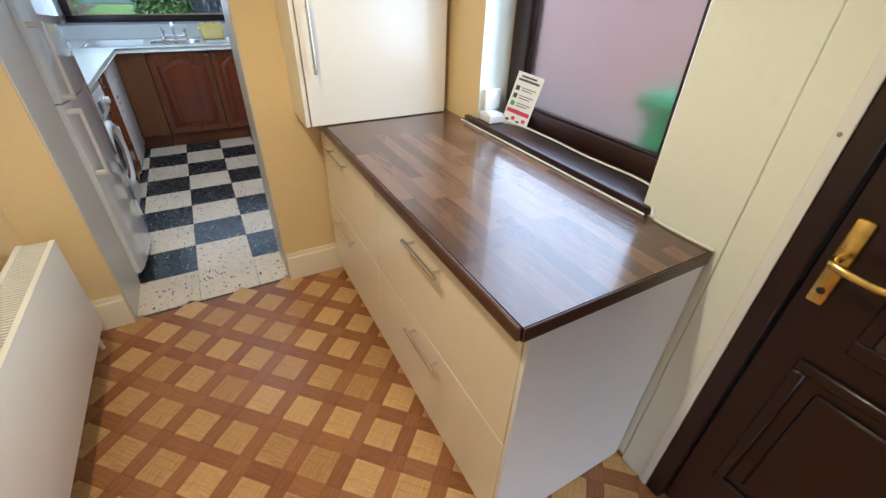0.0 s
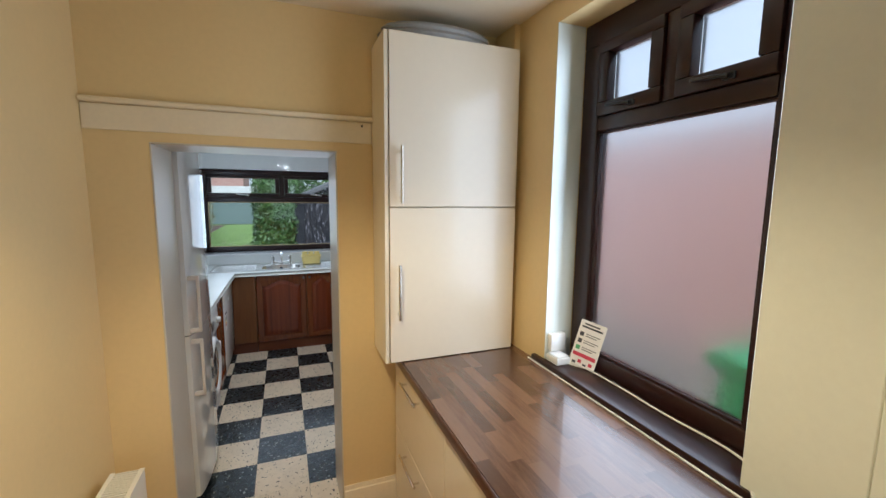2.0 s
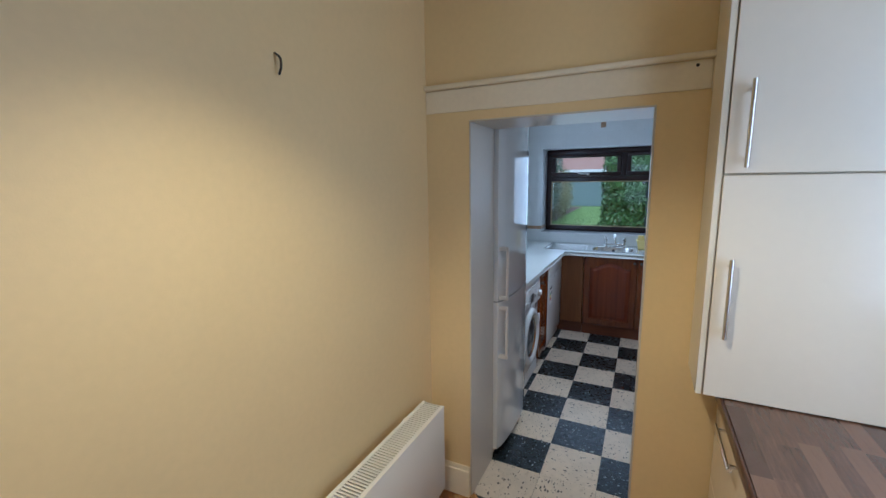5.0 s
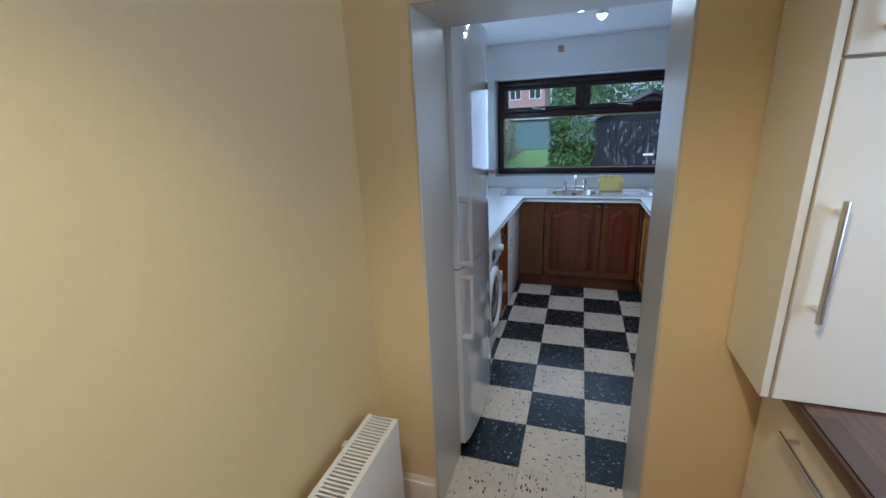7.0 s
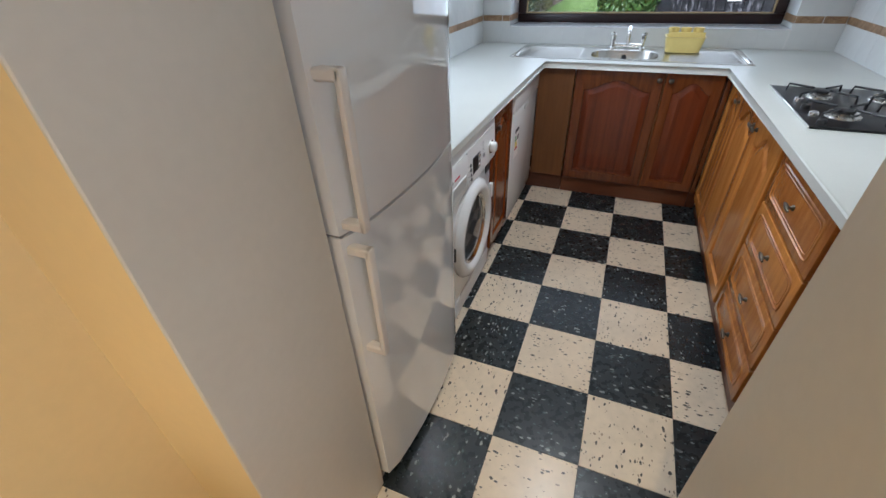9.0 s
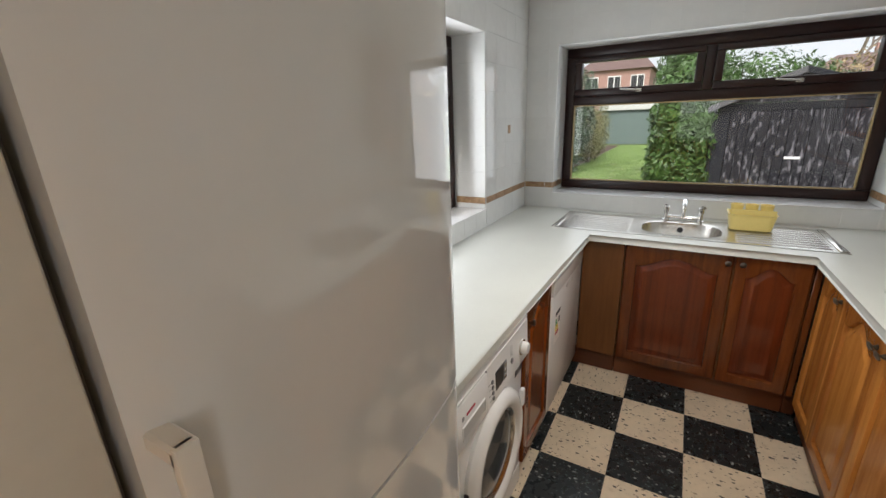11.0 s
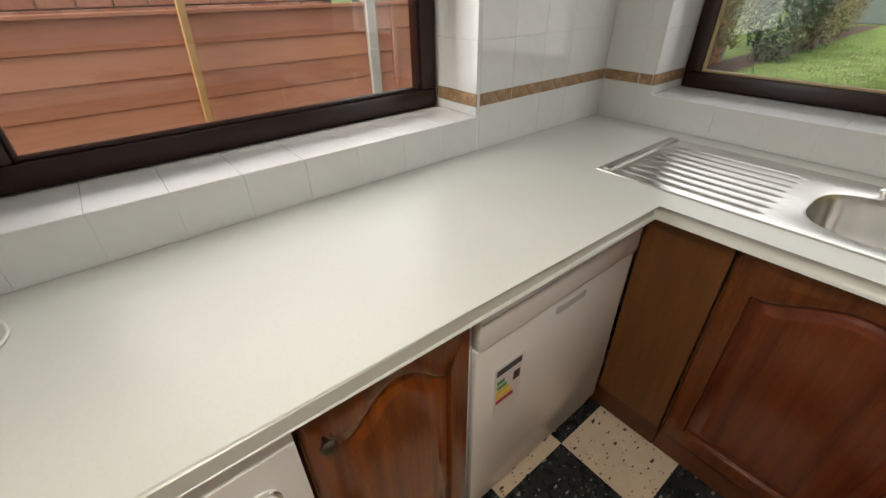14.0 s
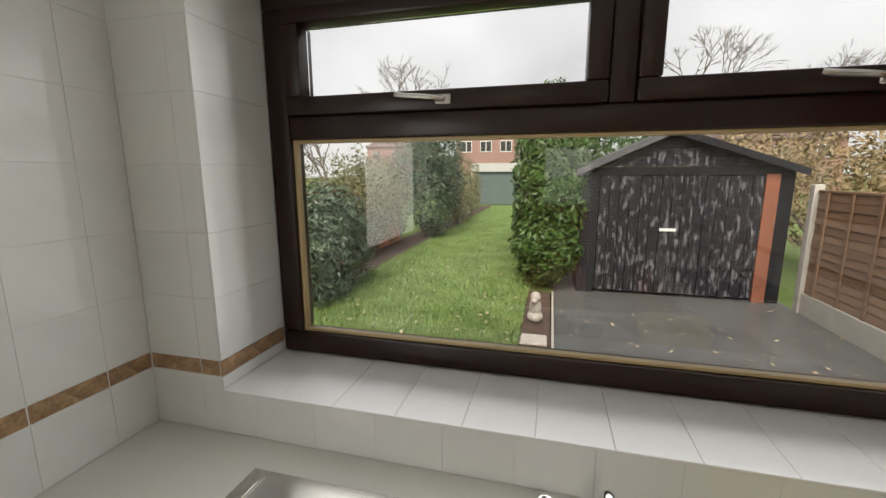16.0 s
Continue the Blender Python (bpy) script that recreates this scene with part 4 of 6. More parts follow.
part("body", boxed(0.357, 1.012, 1.907, 2.146, PT + 0.002, 2.437, 0.001), M_CREAMC, wu)
part("end_panel", boxed(0.338, 0.356, 1.890, 2.146, PT + 0.002, 2.437, 0.001), M_CREAMC, wu)
lowd = part("door", boxed(0.360, 1.012, 1.885, 1.905, PT + 0.004, 1.674, 0.0015), M_CREAM, wu)
upd = part("door", boxed(0.360, 1.012, 1.885, 1.905, 1.680, 2.437, 0.0015), M_CREAM, wu)
bar_handle(upd, (0.410, 1.885, 1.722), (0.410, 1.885, 1.924), (0, -0.030, 0))
bar_handle(lowd, (0.399, 1.885, 1.180), (0.399, 1.885, 1.390), (0, -0.030, 0))
solid("boxing_strip", boxed(1.0125, RW - 0.0005, 1.945, 2.148, PT + 0.002, CD - 0.002, 0.003), M_YELLOW, "yellow painted boxing beside the wall unit", "wall", kind="structure")
# a pale curved lid on the wall unit, its grey darkened for the shade there
bm = bmesh.new()
for k in range(2):
    s = 1 - 0.06 * k
    lathe(bm, [(0.27 * s, 0.0 + 0.03 * k), (0.29 * s, 0.02 + 0.03 * k), (0.27 * s, 0.035 + 0.03 * k), (0.16 * s, 0.05 + 0.03 * k), (0.01, 0.055 + 0.03 * k)], Matrix.Translation((0.63, 2.02, 2.438)) @ Matrix.Diagonal((1, 0.44, 1, 1)), 32)
solid("plastic_bowl", bm, mat("shaded_grey_plastic", (0.28, 0.28, 0.275), 0.45), "grey plastic bowl with a lid lying on the wall unit, darkened for shade", "bowl", at=(0.63, 2.02, 2.438))

# ---- radiator ----
rad = thing("radiator", (-0.74, 1.2, 0.2), "cream enamelled panel radiator with a slotted top grille", "radiator")
R0, R1, RZ0, RZ1 = 0.55, 1.962, 0.17, 0.606
part("front_panel", boxed(-0.676, -0.658, R0, R1, RZ0, RZ1 - 0.004, 0.006, 2), M_RAD, rad)
part("back_panel", boxed(-0.776, -0.760, R0, R1, RZ0, RZ1 - 0.004, 0.004), M_RAD, rad)
for y in (R0, R1 - 0.004):
    part("side_cover", boxed(-0.7595, -0.6765, y, y + 0.004, RZ0 + 0.03, RZ1 - 0.002, 0), M_RAD, rad)
grille = part("grille_rail", box(boxed(-0.6765, -0.658, R0, R1, RZ1 - 0.0035, RZ1 + 0.002, 0.001), -0.776, -0.7595, R0, R1, RZ1 - 0.0035, RZ1 + 0.002), M_RAD, rad)
ME_BAR = mesh_of("grille_bar", boxed(-0.0415, 0.0415, -0.0035, 0.0035, -0.004, 0.001, 0), M_RAD, smooth=False)
for k in range(int((R1 - R0) / 0.0145) - 1):
    piece("grille_bar", ME_BAR, (-0.718, R0 + 0.012 + 0.0145 * k, RZ1), rad)
# black sheet added for the shade between the two panels
part("inner_shade_sheet", boxed(-0.757, -0.679, R0 + 0.006, R1 - 0.006, RZ0 + 0.05, RZ0 + 0.055, 0), M_DARKP, rad)
for y in (R0 + 0.12, R1 - 0.12):
    part("bracket", boxed(LW + 0.001, -0.777, y, y + 0.03, 0.26, 0.56, 0.002), M_RAD, rad)
valve = part("valve", tube(bmesh.new(), [(-0.72, R1 + 0.03, 0.003), (-0.72, R1 + 0.03, 0.23), (-0.72, R1 - 0.002, 0.235)], 0.009, 10), M_RAD, rad, "painted pipe and valve")
part("valve_cap", lathe(bmesh.new(), [(0.016, 0), (0.018, 0.03), (0.012, 0.05)], Matrix.Translation((-0.72, R1 + 0.03, 0.235)), 14), M_RAD, valve)


# ---- windows ----
def window(name, label, m, w, h, cols, split, head_h, frosted=False, depth=0.07, bead=None):
    """A casement window with fixed glass below and lights above; local x across, y outwards, z up."""
    win = thing(name, m.translation, label, "window", kind="structure")
    F = 0.100 if frosted else 0.062

    def bar(nm, x0, x1, z0, z1, y0=0.0, y1=depth, bev=0.006, mt=None, par=None):
        return part(nm, slab(m, x0, x1, y0, y1, z0, z1, bev, 2), mt or M_ROSE, par or win)
    FB = 0.088 if frosted else F
    bar("frame_bottom", 0, w, 0, FB)
    bar("frame_top", 0, w, h - F, h)
    bar("frame_side", 0, F, FB + 0.0005, h - F - 0.0005)
    bar("frame_side", w - F, w, FB + 0.0005, h - F - 0.0005)
    bar("transom", F + 0.0005, w - F - 0.0005, split - 0.03, split + 0.03)
    gm = M_FROST if frosted else M_GLASS
    g = bar("pane", F + 0.002, w - F - 0.002, FB + 0.002, split - 0.032, 0.034, 0.040, 0, gm)
    g.visible_shadow = False
    for x0, x1, z0, z1 in ((F, w - F, FB, FB + 0.010), (F, w - F, split - 0.040, split - 0.03), (F, F + 0.010, FB + 0.010, split - 0.040), (w - F - 0.010, w - F, FB + 0.010, split - 0.040)):
        bar("glazing_bead", x0 + 0.0005, x1 - 0.0005, z0 + 0.0005, z1 - 0.0005, 0.012, 0.0335, 0.002, bead or M_ROSE)
    step = (w - 2 * F) / cols
    for k in range(cols):
        x0, x1 = F + step * k, F + step * (k + 1)
        if k:
            bar("mullion", x0 - 0.028, x0 + 0.028, split + 0.0305, h - F - 0.0005)
        a, b = x0 + (0.029 if k else 0.001), x1 - (0.029 if k < cols - 1 else 0.001)
        z0, z1 = split + 0.031, h - F - 0.001
        S = 0.056 if frosted else 0.048
        sash = bar("sash", a, b, z0, z0 + S, -0.012, depth - 0.012)
        bar("sash_rail", a, b, z1 - S * 0.8, z1, -0.012, depth - 0.012, par=sash)
        for p, q in ((a, a + S), (b - S, b)):
            bar("sash_stile", p, q, z0 + S + 0.0005, z1 - S * 0.8 - 0.0005, -0.012, depth - 0.012, par=sash)
        g = bar("pane", a + S + 0.001, b - S - 0.001, z0 + S + 0.001, z1 - S * 0.8 - 0.001, 0.030, 0.036, 0, gm, sash)
        g.visible_shadow = False
        c = (a + b) / 2 + 0.0
        hd = bmesh.new()
        box(hd, c + 0.012, c + 0.052, -0.022, -0.0125, z0 + 0.010, z0 + 0.034, 0.003)
        tube(hd, curve_points([(c + 0.035, -0.026, z0 + 0.022), (c - 0.005, -0.036, z0 + 0.026), (c - 0.065, -0.034, z0 + 0.032), (c - 0.085, -0.028, z0 + 0.036)], 4), 0.0065, 8)
        bmesh.ops.transform(hd, matrix=m, verts=hd.verts[:])
        part("handle", hd, M_NICKEL if not frosted else M_DARKP, sash, "worn satin metal espagnolette handle" if not frosted else "")
    return win


m = Matrix.Translation((W_FAR[0] + 0.0065, 5.700, W_FAR[2] + 0.0065))
window("window_1", "dark rosewood kitchen window over the sink, lights above", m, W_FAR[1] - W_FAR[0] - 0.013, 1.005, 2, 0.645, 0.3, bead=M_GOLD)
m = Matrix.Translation((-1.427, W_SIDE[0] + 0.0065, W_SIDE[2] + 0.0065)) @ Matrix.Rotation(radians(90), 4, "Z")
window("window_2", "dark rosewood side window facing the fence, lights above", m, W_SIDE[1] - W_SIDE[0] - 0.013, 1.005, 2, 0.645, 0.3)
m = Matrix.Translation((1.188, W_FROST[1] - 0.004, W_FROST[2] + 0.002)) @ Matrix.Rotation(radians(-90), 4, "Z")
window("window_3", "tall dark rosewood window with frosted glass panes", m, W_FROST[1] - W_FROST[0] - 0.008, W_FROST[3] - W_FROST[2] - 0.004, 2, 1.095, 0.4, True)

# reveals and sills
rv = thing("window_reveal", (1.1, 1.66, 1.0), "pale painted reveal of the frosted window", "reveal", kind="structure")
part("side", boxed(RW - 0.0025, 1.187, W_FROST[1] - 0.0035, W_FROST[1] + 0.0, 0.97, W_FROST[3] - 0.001, 0), M_GREENW, rv)
part("near_side", boxed(RW - 0.0025, 1.187, W_FROST[0], W_FROST[0] + 0.0035, 0.97, W_FROST[3] - 0.001, 0), M_PANEL, rv)
solid("window_board", boxed(RW - 0.022, 1.187, 0.690, 1.715, PT + 0.001, PT + 0.030, 0.007, 2), M_ROSE, "dark brown glossy window board above the worktop", "sill", kind="structure", at=(1.05, 1.2, PT))

# ---- back door ----
dr = thing("door_1", (RW + 0.03, -0.1, 0.0), "closed dark brown panelled back door with brass lever handle", "door", kind="structure")
part("frame_stile", boxed(RW - 0.016, RW + 0.06, 0.314, 0.3635, 0, D_BACK[3], 0.004), M_DOOR, dr)
part("white_seal", boxed(RW - 0.018, RW - 0.0150, 0.3642, 0.390, 0, D_BACK[3], 0.002), M_UPVC, dr, "white plastic edge strip")
part("frame_head", boxed(RW + 0.0, RW + 0.06, D_BACK[0], 0.314, 2.03, D_BACK[3], 0.004), M_DOOR, dr)
part("frame_stile", boxed(RW + 0.0, RW + 0.06, D_BACK[0], D_BACK[0] + 0.05, 0, 2.03, 0.004), M_DOOR, dr)
leaf = part("leaf", boxed(RW + 0.005, RW + 0.05, D_BACK[0] + 0.053, 0.311, 0.02, 2.027, 0.004), M_DOOR, dr)
for y0, y1, z0, z1 in ((-0.12, 0.235, 0.27, 0.79), (-0.47, -0.16, 0.27, 0.79)):
    fr_bm = bmesh.new()
    for p in ((y0, y1, z0, z0 + 0.03), (y0, y1, z1 - 0.03, z1), (y0, y0 + 0.03, z0 + 0.03, z1 - 0.03), (y1 - 0.03, y1, z0 + 0.03, z1 - 0.03)):
        box(fr_bm, RW - 0.008, RW + 0.006, *p, 0.005)
    part("panel_moulding", fr_bm, M_DOOR, leaf)
    part("raised_panel", boxed(RW - 0.004, RW + 0.006, y0 + 0.06, y1 - 0.06, z0 + 0.06, z1 - 0.06, 0.008), M_DOOR, leaf)
gl = part("glazing", boxed(RW - 0.002, RW + 0.004, -0.40, 0.15, 0.90, 1.88, 0), M_FROST, leaf, "frosted glazing")
part("glazing_frame", box(box(box(boxed(RW - 0.008, RW + 0.004, -0.43, 0.18, 0.86, 0.90, 0.004), RW - 0.008, RW + 0.004, -0.43, 0.18, 1.88, 1.92, 0.004), RW - 0.008, RW + 0.004, -0.43, -0.40, 0.90, 1.88, 0.004), RW - 0.008, RW + 0.004, 0.15, 0.18, 0.90, 1.88, 0.004), M_DOOR, leaf)
hp = part("handle_plate", boxed(RW - 0.006, RW + 0.0045, 0.256, 0.289, 0.930, 1.135, 0.006, 2), M_BRASS, leaf, "worn brass back plate")
part("lever", tube(bmesh.new(), curve_points([(RW - 0.004, 0.274, 1.049), (RW - 0.045, 0.274, 1.049), (RW - 0.055, 0.257, 1.047), (RW - 0.055, 0.20, 1.042), (RW - 0.052, 0.15, 1.046)]), 0.009, 12), M_BRASS, hp, "brass lever")
part("keyhole", lathe(bmesh.new(), [(0.008, 0), (0.008, 0.002)], Matrix.Translation((RW - 0.0055, 0.272, 0.965)) @ Matrix.Rotation(radians(-90), 4, "Y"), 12), M_DARKP, hp)


# ---- kitchen floor tiles ----
T = 0.305
rng = random.Random(11)
ME_TILE = {k: mesh_of("floor_tile", boxed(-T / 2 + 0.0008, T / 2 - 0.0008, -T / 2 + 0.0008, T / 2 - 0.0008, -0.004, 0, 0.0008), mt, smooth=False) for k, mt in (("b", M_BLACK), ("w", M_WHITE))}
for i in range(-4, 4):
    for j in range(-4, 7):
        cx, cy = (i + 0.5) * T, 4 + (j - 1.5) * T
        if not (KL - 0.1 < cx < KR + 0.1 and cy < KF):
            continue
        black = (i + j) % 2 == 1 and j > -4
        if j == -4 and not (JL - 0.2 < cx < JR + 0.2):
            continue
        y0, y1 = max(cy - T / 2, DW0 + 0.005), cy + T / 2
        x0, x1 = cx - T / 2, cx + T / 2
        if j == -4:
            x0, x1 = max(x0, JL - 0.002), min(x1, JR + 0.002)
        if x1 - x0 < T - 0.001 or y1 - y0 < T - 0.001:
            me = mesh_of("floor_tile", boxed(-(x1 - x0) / 2 + 0.0008, (x1 - x0) / 2 - 0.0008, -(y1 - y0) / 2 + 0.0008, (y1 - y0) / 2 - 0.0008, -0.004, 0, 0.0008), M_BLACK if black else M_WHITE, smooth=False)
            piece("floor_tile", me, ((x0 + x1) / 2, (y0 + y1) / 2, 0), floor_k)
        else:
            piece("floor_tile", ME_TILE["b" if black else "w"], (cx, cy, rng.uniform(-0.0004, 0.0)), floor_k, rng.choice((0, 1, 2, 3)) * math.pi / 2)

# ---- parquet: light squares set in a lattice of dark strips, turned 45 degrees ----
PITCH, SQ = 0.1775, 0.116
ME_SQ = []
for v in range(4):
    bm = bmesh.new()
    n = 4
    for k in range(n):
        a = -SQ / 2 + SQ * k / n
        box(bm, a + 0.0004, a + SQ / n - 0.0004, -SQ / 2, SQ / 2, -0.004, -0.0002 * ((k * 7 + v) % 3))
    ME_SQ.append(mesh_of("parquet_square", bm, M_PQL, smooth=False))
ME_ST = mesh_of("parquet_strip", boxed(-SQ / 2 + 0.0005, SQ / 2 - 0.0005, -(PITCH - SQ) / 2 + 0.0005, (PITCH - SQ) / 2 - 0.0005, -0.004, -0.0003, 0), M_PQD, smooth=False)
ME_CR = mesh_of("parquet_strip", boxed(-(PITCH - SQ) / 2 + 0.0005, (PITCH - SQ) / 2 - 0.0005, -(PITCH - SQ) / 2 + 0.0005, (PITCH - SQ) / 2 - 0.0005, -0.004, -0.0005, 0), M_PQD, smooth=False)
c45 = math.sqrt(0.5)
ou, ov = -0.102, 1.110
count = 0
for a in range(-24, 25):
    for b in range(-24, 25):
        x, y = ou + (a + b) * PITCH * c45, ov + (b - a) * PITCH * c45
        if LW - 0.02 < x < RW and -0.35 < y < DW0 - 0.02:
            piece("parquet_square", ME_SQ[(a * 5 + b * 3) % 4], (x, y, 0), floor_p, -math.pi / 4 + (math.pi / 2 if (a + b) % 2 else 0))
        for dx, dy, me, rot in ((PITCH / 2, 0, ME_ST, math.pi / 4), (0, PITCH / 2, ME_ST, -math.pi / 4), (PITCH / 2, PITCH / 2, ME_CR, math.pi / 4)):
            # steps along the two lattice directions
            u, v = dx, dy
            sx, sy = x + (u + v) * c45, y + (v - u) * c45
            if LW - 0.01 < sx < RW and 0.1 < sy < DW0 - 0.02:
                piece("parquet_strip", me, (sx, sy, 0), floor_p, rot if me is ME_ST else rot)


# ---- sink, taps and dish rack ----
def superellipse(cx, cy, a, b, k, n=48):
    out = []
    for i in range(n):
        t = 2 * math.pi * i / n
        c, s = math.cos(t), math.sin(t)
        out.append((cx + a * math.copysign(abs(c) ** (2 / k), c), cy + b * math.copysign(abs(s) ** (2 / k), s)))
    return out


sink = thing("kitchen_sink", (-0.17, 5.08, CT), "stainless steel inset sink with ribbed drainers on both sides", "sink")
bm = bmesh.new()
zt = CT + 0.004
sx0, sx1, sy0, sy1 = -0.845, 0.565, 4.885, 5.362
inner = superellipse(SINK_X, SINK_Y, SINK_A, SINK_B, 3.2)


def on_rect(p):
    dx, dy = p[0] - SINK_X, p[1] - SINK_Y
    s = min(((sx1 if dx > 0 else sx0) - SINK_X) / dx if abs(dx) > 1e-9 else 1e9, ((sy1 if dy > 0 else sy0) - SINK_Y) / dy if abs(dy) > 1e-9 else 1e9)
    return (SINK_X + dx * s, SINK_Y + dy * s)


outer = [on_rect(p) for p in inner]
for c in ((sx0, sy0), (sx1, sy0), (sx0, sy1), (sx1, sy1)):
    k = min(range(len(outer)), key=lambda i: (outer[i][0] - c[0]) ** 2 + (outer[i][1] - c[1]) ** 2)
    outer[k] = c
rings = [(outer, CT + 0.0005), ([(SINK_X + (x - SINK_X) * 0.995, SINK_Y + (y - SINK_Y) * 0.985) for x, y in outer], zt)]
for s, z in ((1.05, zt), (1.0, zt - 0.003), (0.97, zt - 0.02), (0.93, zt - 0.10), (0.86, zt - 0.135), (0.7, zt - 0.148), (0.14, zt - 0.155)):
    rings.append((superellipse(SINK_X, SINK_Y, SINK_A * s, SINK_B * s, 3.2), z))
vs = [[bm.verts.new((x, y, z)) for x, y in pts] for pts, z in rings]
for p, q in zip(vs, vs[1:]):
    for i in range(len(p)):
        j = (i + 1) % len(p)
        bm.faces.new((p[i], p[j], q[j], q[i]))
bm.faces.new(vs[-1])
part("basin", bm, M_STEEL, sink)
for x0, x1 in ((-0.79, -0.395), (0.12, 0.51)):
    for k in range(8):
        y = 4.935 + 0.047 * k
        part("drainer_rib", tube(bmesh.new(), [(x0, y, zt - 0.013), (x0 + 0.02, y, zt - 0.0085), (x1 - 0.02, y, zt - 0.0085), (x1, y, zt - 0.013)], 0.0135, 12), M_STEEL, sink)
for x in (-0.818, 0.538):
    part("drainer_lip", boxed(x - 0.014, x + 0.014, 4.90, 5.345, zt - 0.002, zt + 0.005, 0.003, 2), M_STEEL, sink)
part("overflow", lathe(bmesh.new(), [(0.017, 0), (0.017, 0.003), (0.010, 0.004)], Matrix.Translation((SINK_X, SINK_Y + SINK_B * 0.955, zt - 0.045)) @ Matrix.Rotation(radians(82), 4, "X"), 16), M_DARKP, sink, "dark overflow hole")
part("waste", lathe(bmesh.new(), [(0.04, 0), (0.038, 0.003), (0.02, 0.0)], Matrix.Translation((SINK_X, SINK_Y, zt - 0.153)), 20), M_CHROME, sink)

tap = thing("mixer_tap", (-0.13, 5.318, zt), "chrome two-lever mixer tap behind the sink", "tap")
part("bridge", tube(bmesh.new(), [(-0.225, 5.318, zt + 0.022), (-0.035, 5.318, zt + 0.022)], 0.012, 12), M_CHROME, tap)
for x, s in ((-0.225, -1), (-0.035, 1)):
    part("pillar", lathe(bmesh.new(), [(0.022, 0), (0.022, 0.006), (0.014, 0.012), (0.014, 0.05), (0.018, 0.055), (0.018, 0.085), (0.012, 0.092)], Matrix.Translation((x, 5.318, zt)), 18), M_CHROME, tap)
    part("lever", tube(bmesh.new(), [(x, 5.318, zt + 0.086), (x + s * 0.008, 5.291, zt + 0.094), (x + s * 0.012, 5.261, zt + 0.097)], [0.012, 0.011, 0.009], 10), M_CHROME, tap)
part("spout", tube(bmesh.new(), curve_points([(-0.13, 5.318, zt + 0.01), (-0.13, 5.318, zt + 0.10), (-0.13, 5.308, zt + 0.125), (-0.13, 5.261, zt + 0.135), (-0.13, 5.211, zt + 0.118), (-0.13, 5.201, zt + 0.10)]), 0.013, 14), M_CHROME, tap)

rack = thing("dish_rack", (0.20, 5.22, zt + 0.005), "yellow plastic cutlery and dish rack on the drainer", "dish rack")
bm = bmesh.new()
rim = superellipse(0.203, 5.225, 0.112, 0.085, 6, 40)
low = superellipse(0.203, 5.225, 0.098, 0.070, 6, 40)
levels = [(low, zt + 0.008), (rim, zt + 0.095), ([(x * 1.0, y) for x, y in superellipse(0.203, 5.225, 0.116, 0.089, 6, 40)], zt + 0.097), (superellipse(0.203, 5.225, 0.106, 0.079, 6, 40), zt + 0.097), (superellipse(0.203, 5.225, 0.093, 0.065, 6, 40), zt + 0.014)]
vs = [[bm.verts.new((x, y, z)) for x, y in pts] for pts, z in levels]
for p, q in zip(vs, vs[1:]):
    for i in range(40):
        bm.faces.new((p[i], p[(i + 1) % 40], q[(i + 1) % 40], q[i]))
bm.faces.new(vs[0][::-1])
bm.faces.new(vs[-1])
part("tub", bm, M_YPLAST, rack)
for k in range(3):
    x = 0.133 + 0.07 * k
    part("cutlery_cup", lathe(bmesh.new(), [(0.026, 0), (0.032, 0.05), (0.033, 0.055), (0.029, 0.055), (0.024, 0.004)], Matrix.Translation((x, 5.255, zt + 0.085)), 18), M_YPLAST, rack)
part("slotted_wall", boxed(0.100, 0.306, 5.155, 5.161, zt + 0.09, zt + 0.125, 0.003), M_YPLAST, rack)

# ---- gas hob ----
hob = thing("gas_hob", (0.77, 4.05, CT), "black four-burner gas hob set into the worktop", "hob")
part("plate", boxed(0.535, 1.035, 3.765, 4.385, CT + 0.0005, CT + 0.010, 0.004, 2), mat("black_hob_enamel", (0.010, 0.010, 0.011), 0.3, var=0.2), hob)
part("trim", boxed(0.530, 0.5345, 3.765, 4.385, CT + 0.0005, CT + 0.011, 0.002), M_CHROME, hob, "bright metal edge")
for bx, by, r in ((0.67, 3.92, 0.045), (0.67, 4.20, 0.036), (0.90, 3.92, 0.036), (0.90, 4.20, 0.05)):
    bnr = part("burner", lathe(bmesh.new(), [(r * 1.3, 0), (r * 1.25, 0.006), (r, 0.010), (r, 0.018), (r * 0.5, 0.022)], Matrix.Translation((bx, by, CT + 0.010)), 24), M_STEEL, hob)
    part("burner_cap", lathe(bmesh.new(), [(r * 0.75, 0.018), (r * 0.75, 0.026), (r * 0.5, 0.029)], Matrix.Translation((bx, by, CT + 0.010)), 20), M_DARKP, bnr)
    ps = bmesh.new()
    for q in range(4):
        a = q * math.pi / 2 + math.pi / 4
        c, s = math.cos(a), math.sin(a)
        tube(ps, [(bx + 0.135 * c, by + 0.135 * s, CT + 0.011), (bx + 0.13 * c, by + 0.13 * s, CT + 0.040), (bx + 0.03 * c, by + 0.03 * s, CT + 0.042)], 0.0045, 6)
    part("pan_support", ps, M_DARKP, hob, "black iron pan support")
for k in range(4):
    part("control_knob", lathe(bmesh.new(), [(0.016, 0), (0.015, 0.015), (0.012, 0.018)], Matrix.Translation((0.575 + 0.0 * k, 3.80 + 0.10 * k, CT + 0.010)), 14), M_CHROME if k % 2 else M_DARKP, hob)

# ---- kettle ----
KX, KY = -1.085, 3.262
ket = thing("kettle", (KX, KY, CT), "white plastic jug kettle on a dark round base", "kettle")
